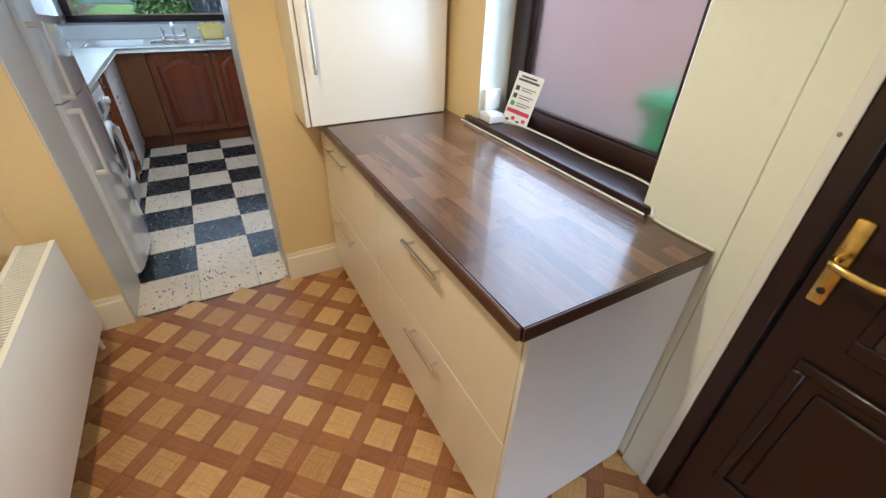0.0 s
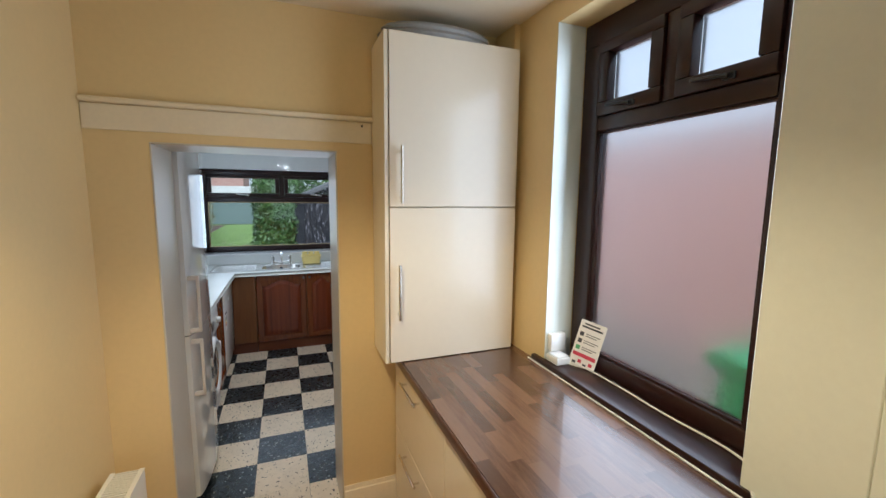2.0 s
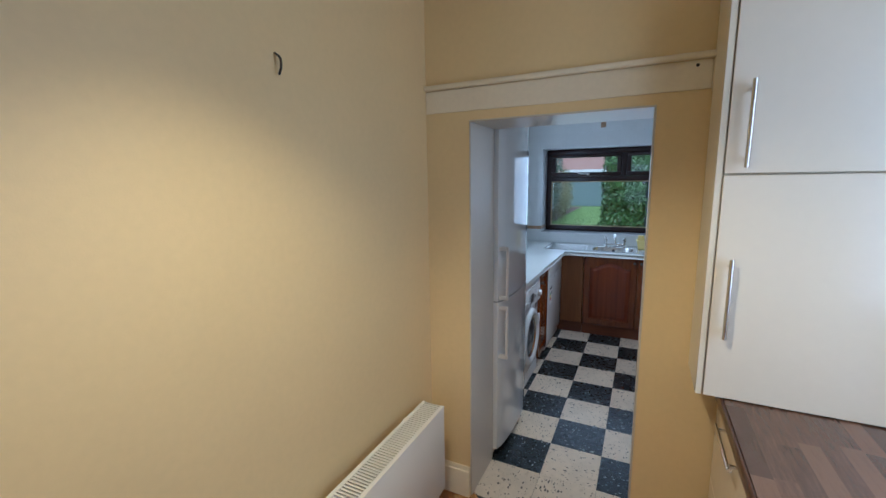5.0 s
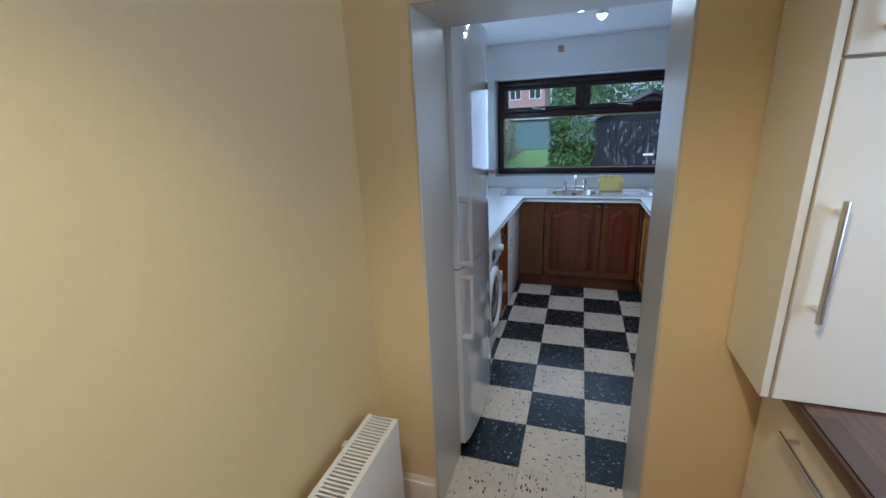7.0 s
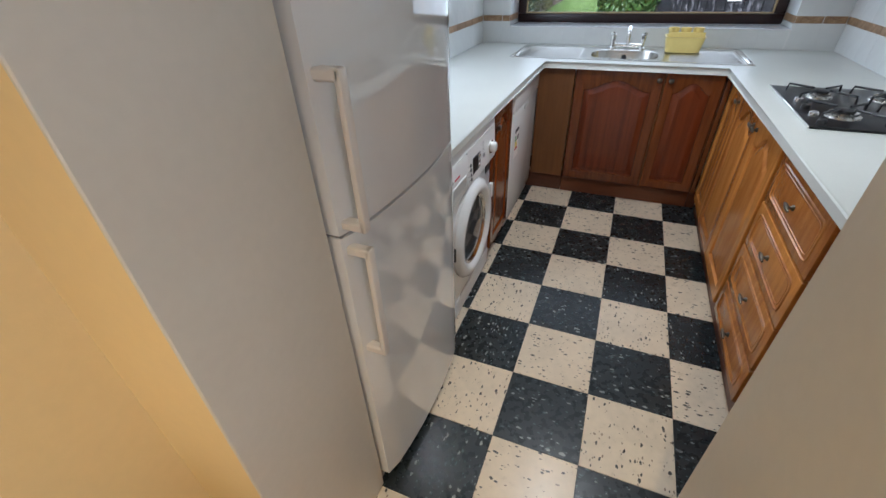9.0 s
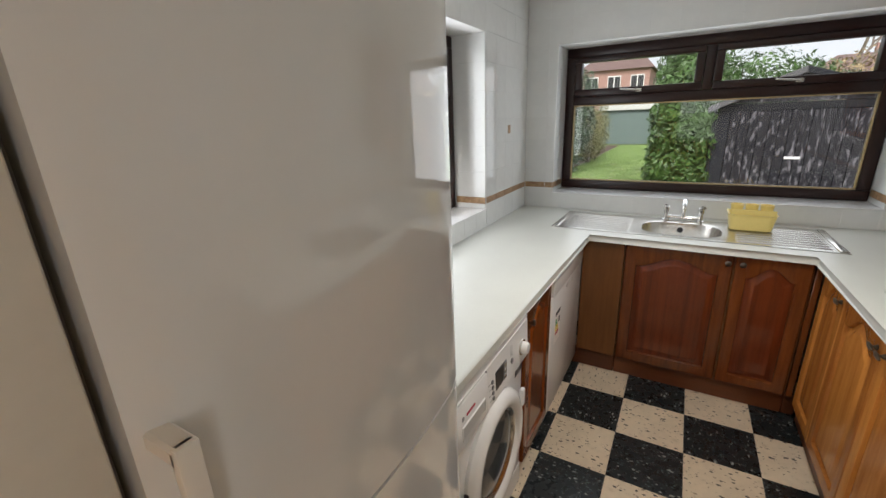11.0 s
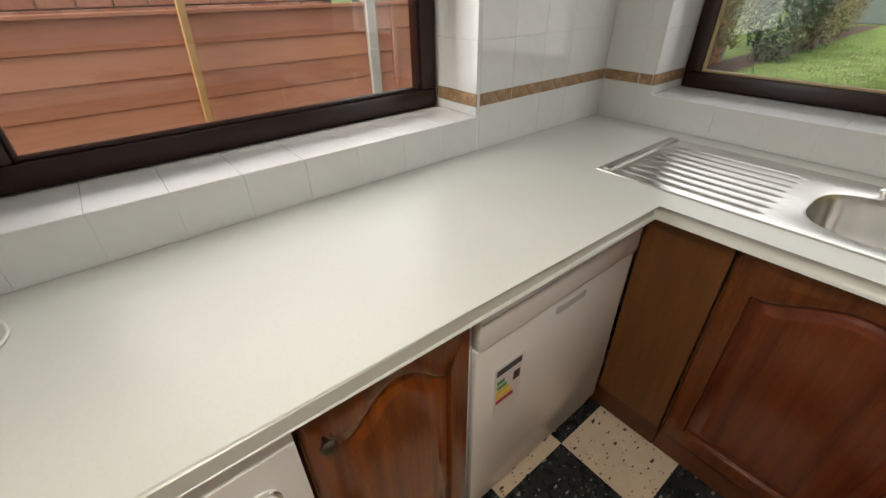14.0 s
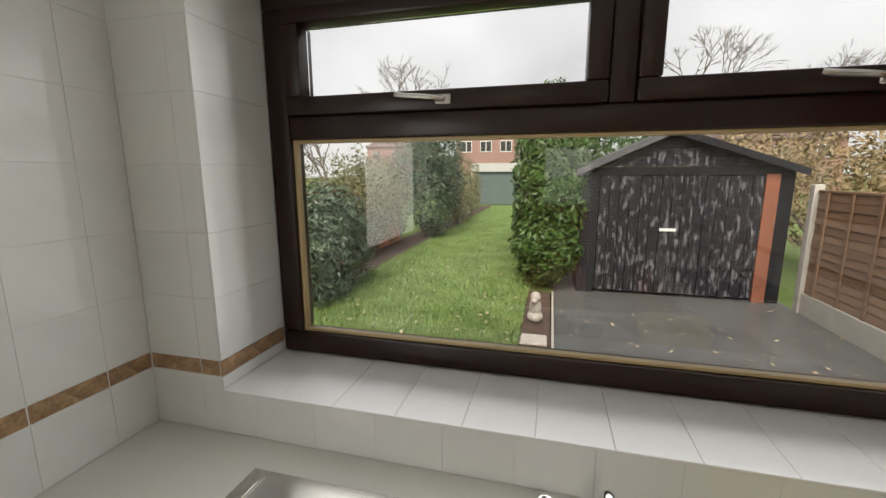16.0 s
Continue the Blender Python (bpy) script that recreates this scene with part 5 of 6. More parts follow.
part("base", lathe(bmesh.new(), [(0.104, 0), (0.107, 0.008), (0.099, 0.018), (0.075, 0.022)], Matrix.Translation((KX, KY, CT + 0.0005)), 32), mat("charcoal_plastic", (0.035, 0.037, 0.042), 0.4, var=0.1), ket, "charcoal power base")
jug = part("jug", lathe(bmesh.new(), [(0.074, 0.024), (0.082, 0.03), (0.083, 0.05), (0.076, 0.13), (0.066, 0.205), (0.060, 0.235), (0.052, 0.245), (0.01, 0.25)], Matrix.Translation((KX, KY, CT)) @ Matrix.Diagonal((1.0, 1.08, 1, 1)), 32), M_WHITEP, ket)
bm = bmesh.new()
for k, (y0, z0, w0) in enumerate(((-0.040, 0.246, 0.030), (-0.088, 0.240, 0.016), (-0.066, 0.165, 0.004))):
    for sx in (-1, 1):
        bm.verts.new((KX + sx * w0, KY + y0, CT + z0))
bm.verts.new((KX - 0.02, KY - 0.030, CT + 0.17))
bm.verts.new((KX + 0.02, KY - 0.030, CT + 0.17))
bmesh.ops.convex_hull(bm, input=bm.verts[:])
part("spout", bm, M_WHITEP, jug)
part("handle", tube(bmesh.new(), curve_points([(KX + 0.012, KY + 0.035, CT + 0.236), (KX + 0.018, KY + 0.085, CT + 0.243), (KX + 0.022, KY + 0.125, CT + 0.215), (KX + 0.022, KY + 0.132, CT + 0.150), (KX + 0.018, KY + 0.112, CT + 0.085), (KX + 0.012, KY + 0.083, CT + 0.060)]), [0.014] * 3 + [0.015] * 25 + [0.013] * 3, 12), M_WHITEP, jug)
part("water_gauge", lathe(bmesh.new(), [(0.02, 0), (0.02, 0.004), (0.015, 0.006)], Matrix.Translation((KX + 0.076, KY - 0.02, CT + 0.13)) @ Matrix.Rotation(radians(82), 4, "Y") @ Matrix.Diagonal((2.7, 1.1, 1, 1)), 24), mat("pale_grey_gauge", (0.46, 0.46, 0.46), 0.3, var=0.03), jug, "grey water gauge")
for k, (dy, dz) in enumerate(((-0.024, 0.168), (-0.020, 0.146), (-0.019, 0.118), (-0.016, 0.098))):
    part("gauge_mark", boxed(KX + 0.0785 + 0.10 * (0.155 - dz), KX + 0.0835 + 0.10 * (0.155 - dz), KY + dy - 0.003, KY + dy + 0.002, CT + dz, CT + dz + 0.0025, 0), M_GREYP, jug, "small grey level mark")
solid("kettle_cable", tube(bmesh.new(), curve_points([(KX - 0.03, KY - 0.098, CT + 0.07), (KX + 0.05, KY - 0.098, CT + 0.055), (KX + 0.098, KY - 0.045, CT + 0.032), (KX + 0.112, KY + 0.02, CT + 0.024), (KX + 0.115, KY + 0.10, CT + 0.018), (KX + 0.10, KY + 0.18, CT + 0.008), (KX + 0.03, KY + 0.225, CT + 0.006), (KX - 0.04, KY + 0.20, CT + 0.010), (KX - 0.06, KY + 0.15, CT + 0.006)]), 0.0028, 8), M_CABLE, "thin white kettle cable looped over the worktop", "cable", at=(KX, KY, CT))


def wall_socket(name, at, label):
    x, y, z = at
    sk = thing(name, at, label, "socket")
    part("plate", boxed(x, x + 0.009, y - 0.07, y + 0.07, z - 0.042, z + 0.042, 0.003, 2), mat("cream_socket_plastic", (0.72, 0.66, 0.50), 0.35, var=0.05), sk)
    for dy in (-0.036, 0.036):
        part("switch", boxed(x + 0.009, x + 0.013, y + dy - 0.008, y + dy + 0.008, z + 0.016, z + 0.034, 0.002), M_INKP if dy > 0 else M_CREAMC, sk)
        for p, q in ((0, 0.008), (-0.011, -0.014), (0.011, -0.014)):
            part("pin_hole", boxed(x + 0.0088, x + 0.0098, y + dy + p - 0.003, y + dy + p + 0.003, z + q - 0.005, z + q + 0.004, 0), M_DARKP, sk)


wall_socket("double_socket", (KL + 0.0005, 3.370, 0.956), "cream double socket with red switch on the tiles")
wall_socket("double_socket", (KL + 0.0005, 3.185, 0.956), "cream double socket behind the kettle")

# ---- ceiling spotlights ----
sp = thing("ceiling_spotlights", (-0.05, 3.62, CK), "chrome ceiling fitting with three lit spotlights", "ceiling light")
part("rose", lathe(bmesh.new(), [(0.055, 0), (0.052, -0.02), (0.01, -0.026)], Matrix.Translation((-0.05, 3.62, CK - 0.0005)), 24), M_CHROME, sp)
part("stem", tube(bmesh.new(), [(-0.05, 3.62, CK - 0.02), (-0.05, 3.62, CK - 0.10)], 0.008, 10), M_CHROME, sp)
for x, y, z in ((-0.13, 3.56, 2.185), (-0.03, 3.50, 2.20), (-0.015, 3.68, 2.16)):
    hd = lathe(bmesh.new(), [(0.010, 0.075), (0.026, 0.06), (0.034, 0.0), (0.030, 0.0), (0.02, 0.03), (0.005, 0.032)], Matrix.Translation((x, y, z)), 20)
    tube(hd, [(x, y, z + 0.07), (-0.05, 3.62, CK - 0.095)], 0.006, 8)
    hd = part("spot_head", hd, M_CHROME, sp)
    part("bulb", lathe(bmesh.new(), [(0.004, 0.022), (0.020, 0.016), (0.026, 0.004), (0.024, -0.010), (0.012, -0.020), (0.003, -0.022)], Matrix.Translation((x, y, z)), 16), M_BULB, hd, "lit bulb")
# passage pendant, out of the way above
pend = thing("passage_lamp", (-0.28, 0.84, CD), "plain white ceiling lamp with a bare lit bulb", "ceiling light")
part("rose", lathe(bmesh.new(), [(0.045, 0), (0.04, -0.02), (0.02, -0.03)], Matrix.Translation((-0.28, 0.84, CD - 0.0005)), 20), M_UPVC, pend)
part("holder", lathe(bmesh.new(), [(0.018, -0.03), (0.02, -0.06), (0.014, -0.062)], Matrix.Translation((-0.28, 0.84, CD)), 16), M_UPVC, pend)

# ---- small things on the passage window board ----
ZB = PT + 0.0305
card = thing("leaflet", (1.13, 1.53, ZB), "white printed leaflet leaning against the window", "leaflet")
mc = Matrix.Translation((1.112, 1.545, ZB)) @ Matrix.Rotation(radians(-64), 4, "Z") @ Matrix.Rotation(radians(-14), 4, "X") @ Matrix.Rotation(radians(9), 4, "Y") @ Matrix.Diagonal((1.15, 1, 1.05, 1))


def card_bar(name, x0, x1, z0, z1, mt, dy=0.0):
    part(name, slab(mc, x0, x1, -0.0012 - dy, 0.0012 - dy, z0, z1, 0), mt, card)


card_bar("sheet", 0, 0.105, 0, 0.21, M_PAPER)
card_bar("printed_band", 0.010, 0.095, 0.178, 0.186, M_INKK, 0.0012)
card_bar("printed_band", 0.018, 0.080, 0.192, 0.199, M_INKK, 0.0012)
for k in range(3):
    card_bar("picture_print", 0.010, 0.026, 0.080 + 0.030 * k, 0.098 + 0.030 * k, M_INKG if k == 0 else M_INKK, 0.0012)
    card_bar("text_bar", 0.034, 0.092, 0.092 + 0.030 * k, 0.096 + 0.030 * k, M_GREYP, 0.0012)
    card_bar("text_bar", 0.034, 0.080, 0.083 + 0.030 * k, 0.087 + 0.030 * k, M_GREYP, 0.0012)
card_bar("printed_band", 0.006, 0.099, 0.052, 0.068, M_INKP, 0.0012)
for k in range(4):
    card_bar("picture_print", 0.012 + 0.022 * k, 0.026 + 0.022 * k, 0.014 + 0.012 * (k % 2), 0.028 + 0.012 * (k % 2), M_INKP if k % 2 else M_INKK, 0.0012)
bx = thing("telephone_point", (1.07, 1.612, 1.01), "small white telephone socket on the window reveal", "socket")
part("plate", boxed(1.055, 1.135, 1.597, 1.628, 1.010, 1.095, 0.005, 2), M_UPVC, bx)
rt = thing("junction_box", (1.08, 1.59, ZB), "small white junction box on the window board", "box")
part("box", boxed(1.045, 1.120, 1.535, 1.625, ZB, ZB + 0.034, 0.006, 2), M_UPVC, rt)
part("lid", boxed(1.050, 1.115, 1.540, 1.620, ZB + 0.0345, ZB + 0.040, 0.003), M_UPVC, rt)
solid("telephone_cable", tube(bmesh.new(), curve_points([(1.118, 1.54, ZB + 0.012), (1.148, 1.44, ZB + 0.006), (1.150, 1.25, ZB + 0.006), (1.142, 1.05, ZB + 0.006), (1.150, 0.85, ZB + 0.006), (1.120, 0.74, ZB + 0.006), (1.045, 0.700, ZB + 0.006), (1.018, 0.672, ZB - 0.015), (1.020, 0.66, PT + 0.006), (1.015, 0.58, PT + 0.006), (1.018, 0.49, PT + 0.006)]), 0.004, 8), M_CABLE, "thin white cable trailing along the window board", "cable", at=(1.1, 1.1, PT))
solid("screw_cap", lathe(bmesh.new(), [(0.0048, 0), (0.004, 0.002), (0.001, 0.003)], Matrix.Translation((RW - 0.018, 0.380, 1.272)) @ Matrix.Rotation(radians(-90), 4, "Y"), 12), M_GREYP, "small grey screw head on the door edge strip", "screw", at=(RW - 0.018, 0.380, 1.272))

# ---- wall tiles ----
TW, TH = 0.155, 0.157
ME_WT = {}


def tile_mesh(name, w, h, axis, mt):
    key = (name, round(w, 3), round(h, 3), axis)
    if key not in ME_WT:
        g = 0.0016 if name.startswith("border") else 0.00025
        if axis == "x":
            bmx = boxed(-0.006, 0.0, -w / 2 + g, w / 2 - g, -h / 2 + g, h / 2 - g, 0.0005)
        elif axis == "-x":
            bmx = boxed(0.0, 0.006, -w / 2 + g, w / 2 - g, -h / 2 + g, h / 2 - g, 0.0005)
        elif axis == "z":
            bmx = boxed(-w / 2 + g, w / 2 - g, -h / 2 + g, h / 2 - g, -0.006, 0.0, 0.0012)
        else:
            bmx = boxed(-w / 2 + g, w / 2 - g, 0.0, 0.006, -h / 2 + g, h / 2 - g, 0.0005)
        ME_WT[key] = mesh_of(name, bmx, mt, smooth=False)
    return ME_WT[key]


def cut_out(rect, hole):
    """What is left of a rectangle beside a hole, as rectangles."""
    u0, u1, z0, z1 = rect
    h0, h1, k0, k1 = hole
    if u1 <= h0 or u0 >= h1 or z1 <= k0 or z0 >= k1:
        return [rect]
    out = []
    if u0 < h0:
        out.append((u0, h0, z0, z1))
    if u1 > h1:
        out.append((h1, u1, z0, z1))
    a, b = max(u0, h0), min(u1, h1)
    if z0 < k0:
        out.append((a, b, z0, k0))
    if z1 > k1:
        out.append((a, b, k1, z1))
    return out


def tile_wall(parent, axis, plane, u0, u1, hole, start):
    rows = [(CT + 0.001, 1.052, TW, "wall_tile", M_TILE), (1.052, 1.094, TW, "border_tile", M_BORDER)]
    z = 1.094
    while z < CK - 0.01:
        rows.append((z, min(z + TH, CK), TW, "wall_tile", M_TILE))
        z += TH
    for r, (z0, z1, w, name, mt) in enumerate(rows):
        u = start - 24 * w
        while u < u1:
            a, b = max(u, u0), min(u + w, u1)
            u += w
            if b - a < 0.006:
                continue
            for p in (cut_out((a, b, z0, z1), hole) if hole else [(a, b, z0, z1)]):
                if p[1] - p[0] < 0.012 or p[3] - p[2] < 0.006:
                    continue
                me = tile_mesh(name, p[1] - p[0], p[3] - p[2], axis, mt)
                cu, cz = (p[0] + p[1]) / 2, (p[2] + p[3]) / 2
                dz = rng.uniform(-0.0002, 0.0002)
                at = (plane + dz, cu, cz) if axis in ("x", "-x") else (cu, plane + dz, cz)
                if axis == "z":
                    continue
                piece(name, me, at, parent)


tile_wall(wall_k_left, "x", KL + 0.0, 2.47, KF, W_SIDE, 5.503)
tile_wall(wall_k_far, "y", KF - 0.0, KL + 0.001, KR - 0.001, W_FAR, KL)
tile_wall(wall_k_right, "-x", KR - 0.0, 2.47, KF, None, KF)


def reveal_tiles(parent, axis, win, depth):
    """Tiles that line a window opening: sill, sides and head."""
    u0, u1, z0, z1 = win
    n = round((u1 - u0) / 0.15)
    w = (u1 - u0) / n
    for k in range(n):
        cu = u0 + (k + 0.5) * w
        if axis == "x":
            piece("sill_tile", tile_mesh("sill_tile_side", depth, w, "z", M_SILL), (KL - depth / 2 + 0.003, cu, z0 + 0.006), parent)
        else:
            piece("sill_tile", tile_mesh("sill_tile_far", w, depth, "z", M_SILL), (cu, KF + depth / 2 - 0.003, z0 + 0.006), parent)
    rows = [(z0 + 0.007, 1.052, M_TILE, "wall_tile"), (1.052, 1.094, M_BORDER, "border_tile")]
    z = 1.094
    while z < z1 - 0.01:
        rows.append((z, min(z + TH, z1), M_TILE, "wall_tile"))
        z += TH
    for a, b, mt, name in rows:
        h = b - a
        if axis == "x":
            piece(name, tile_mesh(name + "_rv", depth, h, "y", mt), (KL - depth / 2, u1 - 0.006, (a + b) / 2), parent)
            piece(name, tile_mesh(name + "_rv", depth, h, "y", mt), (KL - depth / 2, u0, (a + b) / 2), parent)
        else:
            piece(name, tile_mesh(name + "_rv", depth, h, "x", mt), (u0 + 0.006, KF + depth / 2, (a + b) / 2), parent)
            piece(name, tile_mesh(name + "_rv", depth, h, "x", mt), (u1, KF + depth / 2, (a + b) / 2), parent)


reveal_tiles(wall_k_left, "x", W_SIDE, 0.205)
reveal_tiles(wall_k_far, "y", W_FAR, 0.245)
piece("picture_tile", tile_mesh("picture_tile", 0.045, 0.055, "x", M_BORDER), (KL + 0.002, 5.103, 1.492), wall_k_left)
piece("picture_tile", tile_mesh("picture_tile_far", 0.055, 0.06, "y", M_BORDER), (-0.325, KF - 0.002, 2.265), wall_k_far)

# ---- outside ----
GZ = -0.10
bm = bmesh.new()
bmesh.ops.create_circle(bm, cap_ends=True, segments=64, radius=400)
bmesh.ops.translate(bm, vec=(0, 0, GZ - 0.02), verts=bm.verts[:])
solid("ground", bm, M_LAWN, "grassy ground stretching away to the distance", "ground", kind="structure")
solid("paving", boxed(-0.15, 2.70, 5.82, 16.0, GZ - 0.1, GZ, 0.004), M_PAVE, "wet dark concrete drive in front of the shed", "paving", kind="structure")
solid("side_path", boxed(-4.0, -1.56, 1.0, 7.0, GZ - 0.1, GZ - 0.002, 0.004), M_PAVE, "damp concrete path between house and fence", "paving", kind="structure")
solid("flower_bed", boxed(-0.50, -0.18, 8.2, 10.5, GZ - 0.1, GZ + 0.012, 0.02), M_SOIL, "narrow bed of dark soil and fallen leaves", "soil", kind="structure")
solid("border_bed", boxed(-4.0, -3.25, 8.2, 27.0, GZ - 0.1, GZ + 0.02, 0.02), M_SOIL, "soil border along the garden fence", "soil", kind="structure")
solid("bed_edging", boxed(-0.178, -0.152, 6.5, 10.4, GZ - 0.05, GZ + 0.05, 0.004), M_STONE, "weathered edging board beside the drive", "edging", kind="structure")


def blades(name, n, x0, x1, y0, y1, seed):
    g = np.random.default_rng(seed)
    x, y = g.uniform(x0, x1, n), y0 + (y1 - y0) * g.random(n) ** 1.6
    a, h, w = g.uniform(0, 6.283, n), g.uniform(0.03, 0.075, n), g.uniform(0.004, 0.008, n) * (1 + (y - y0) / 6)
    lx, ly = g.normal(0, 0.025, n), g.normal(0, 0.025, n)
    v = np.empty((n, 3, 3))
    v[:, 0] = np.stack([x - w * np.cos(a), y - w * np.sin(a), np.full(n, GZ - 0.02)], 1)
    v[:, 1] = np.stack([x + w * np.cos(a), y + w * np.sin(a), np.full(n, GZ - 0.02)], 1)
    v[:, 2] = np.stack([x + lx, y + ly, GZ - 0.02 + h], 1)
    me = bpy.data.meshes.new(name)
    me.from_pydata(v.reshape(-1, 3).tolist(), [], np.arange(3 * n).reshape(-1, 3).tolist())
    me.materials.append(M_GRASS)
    return tagged(new(name, me), "short damp green lawn scattered with fallen leaves", "grass", kind="stuff")


def fallen(name, n, x0, x1, y0, y1, z, material, seed, label):
    g = np.random.default_rng(seed)
    c = np.stack([g.uniform(x0, x1, n), y0 + (y1 - y0) * g.random(n) ** 1.5, np.full(n, z) + g.uniform(0.004, 0.02, n)], 1)
    a, s = g.uniform(0, 6.283, n), g.uniform(0.012, 0.035, n)
    t = np.stack([np.cos(a), np.sin(a), g.normal(0, 0.2, n)], 1) * s[:, None]
    u = np.stack([-np.sin(a), np.cos(a), g.normal(0, 0.2, n)], 1) * s[:, None] * 0.55
    v = np.stack([c - t, c + u, c + t, c - u], 1)
    me = bpy.data.meshes.new(name)
    me.from_pydata(v.reshape(-1, 3).tolist(), [], np.arange(4 * n).reshape(-1, 4).tolist())
    me.materials.append(material)
    return tagged(new(name, me), label, "leaves", kind="stuff")


M_DRYLEAF = mat("dry_leaf", (0.42, 0.32, 0.18), 0.7, var=0.4, scale=3, hue=(0.62, 0.52, 0.36))
fallen("fallen_leaves", 500, -3.2, -0.5, 8.0, 18.0, GZ + 0.035, M_DRYLEAF, 5, "pale fallen leaves scattered over the lawn")
fallen("fallen_leaves", 220, -0.1, 2.75, 6.5, 10.4, GZ, M_DRYLEAF, 6, "pale fallen leaves on the wet drive")
blades("lawn_grass", 120000, -3.3, -0.5, 7.0, 27.0, 3)


def leaf_cloud(blobs, n, size, seed):
    """Leaves scattered through the outer shells of some lumpy ellipsoids."""
    g = np.random.default_rng(seed)
    vol = np.array([b[3] * b[4] * b[5] for b in blobs]) ** 0.67
    pick = g.choice(len(blobs), n, p=vol / vol.sum())
    b = np.array(blobs)[pick]
    d = g.normal(size=(n, 3))
    d /= np.linalg.norm(d, axis=1)[:, None]
    lump = 1 + 0.14 * np.sin(d[:, 0] * 7 + seed) * np.cos(d[:, 1] * 6 + 2 * d[:, 2] * 5)
    r = (1 - 0.45 * g.random(n) ** 2.2) * lump + g.normal(0, 0.04, n)
    c = b[:, :3] + d * b[:, 3:6] * r[:, None]
    nrm = d + g.normal(0, 0.55, (n, 3))
    nrm /= np.linalg.norm(nrm, axis=1)[:, None]
    t = np.cross(nrm, g.normal(size=(n, 3)))
    t /= np.linalg.norm(t, axis=1)[:, None]
    s = np.cross(nrm, t)
    ln = size * g.uniform(0.6, 1.3, n)[:, None]
    v = np.stack([c - t * ln, c + s * ln * 0.38 + nrm * ln * 0.12, c + t * ln, c - s * ln * 0.38 + nrm * ln * 0.12], 1)
    me = bpy.data.meshes.new("crown")
    idx = np.arange(4 * n).reshape(-1, 4)
    me.from_pydata(v.reshape(-1, 3).tolist(), [], np.concatenate([idx[:, [0, 1, 2]], idx[:, [0, 2, 3]]]).tolist())
    return me


def shrub(name, at, label, category, blobs, n, size, material, seed, stems=4):
    sh = thing(name, at, label, category)
    me = leaf_cloud(blobs, n, size, seed)
    me.materials.append(material)
    cr = new("crown", me)
    cr.parent, cr.location = sh, -Vector(at)
    g = random.Random(seed)
    bmt = bmesh.new()
    for k in range(stems):
        bl = g.choice(blobs)
        tube(bmt, curve_points([(at[0] + g.uniform(-0.1, 0.1), at[1] + g.uniform(-0.1, 0.1), at[2]), ((at[0] + bl[0]) / 2, (at[1] + bl[1]) / 2, (at[2] + bl[2]) / 2), (bl[0], bl[1], bl[2] + bl[5] * 0.5)], 3), [0.05, 0.045, 0.04, 0.035, 0.03, 0.02, 0.01], 6)
    part("trunk", bmt, M_BARK, sh)


shrub("laurel_hedge", (-0.28, 11.3, GZ), "tall glossy green laurel hedge beside the shed", "hedge", [(-0.30, 11.1, 0.62, 0.50, 0.8, 0.72), (-0.28, 11.2, 1.55, 0.52, 0.9, 0.85), (-0.22, 11.9, 2.15, 0.60, 0.9, 0.8), (-0.32, 12.1, 0.8, 0.5, 0.9, 0.9), (-0.27, 10.8, 1.15, 0.48, 0.55, 0.75), (-0.25, 10.75, 0.55, 0.46, 0.5, 0.55)], 26000, 0.055, M_LEAF, 4, 6)
shrub("dark_shrub", (-3.15, 9.6, GZ), "dense dark green shrub beside the lawn", "shrub", [(-3.2, 9.3, 0.5, 0.5, 0.6, 0.75), (-3.2, 9.7, 0.92, 0.5, 0.55, 0.50), (-3.3, 10.1, 0.45, 0.5, 0.5, 0.6)], 9000, 0.045, M_LEAFD, 7)
shrub("olive_shrub", (-3.75, 12.3, GZ), "yellowish green shrub in the fence border", "shrub", [(-3.8, 11.9, 0.75, 0.5, 0.8, 0.75), (-3.65, 12.8, 1.05, 0.55, 0.8, 0.85), (-3.9, 11.2, 0.8, 0.45, 0.6, 0.7), (-4.3, 13.6, 1.2, 0.6, 0.8, 0.8)], 9000, 0.05, M_LEAFO, 9)
shrub("ivy_clad_tree", (-3.5, 15.2, GZ), "grey-green ivy-clad tree in the border", "tree", [(-3.3, 15.2, 0.9, 0.55, 0.6, 1.1), (-3.2, 15.3, 2.1, 0.68, 0.6, 0.8), (-3.2, 16.4, 1.3, 0.5, 0.6, 0.8), (-4.4, 17.2, 1.6, 0.8, 0.9, 1.0)], 9000, 0.06, M_LEAFD, 12)
shrub("olive_shrub", (-3.2, 18.2, GZ), "thin brownish shrub near the garage", "shrub", [(-3.3, 18.6, 0.6, 0.45, 0.9, 0.8), (-3.35, 17.4, 0.7, 0.4, 0.6, 0.8), (-3.6, 20.8, 0.8, 0.6, 1.4, 1.0), (-4.2, 23.5, 1.1, 0.8, 1.5, 1.3)], 6500, 0.06, M_LEAFO, 13)
shrub("dark_shrub", (-5.0, 8.6, GZ), "dark evergreen bush beyond the side fence", "shrub", [(-5.0, 9.4, 1.0, 0.6, 0.8, 0.8), (-5.4, 8.6, 1.3, 0.6, 0.7, 0.8)], 4000, 0.05, M_LEAFD, 15)
shrub("light_green_tree", (1.4, 15.5, GZ), "light green leafy tree behind the shed", "tree", [(1.2, 15.5, 2.0, 1.2, 1.0, 0.9), (0.4, 15.8, 2.1, 0.9, 0.9, 0.8), (2.2, 16.0, 1.9, 1.0, 0.9, 0.8)], 4500, 0.07, M_LEAF, 23)
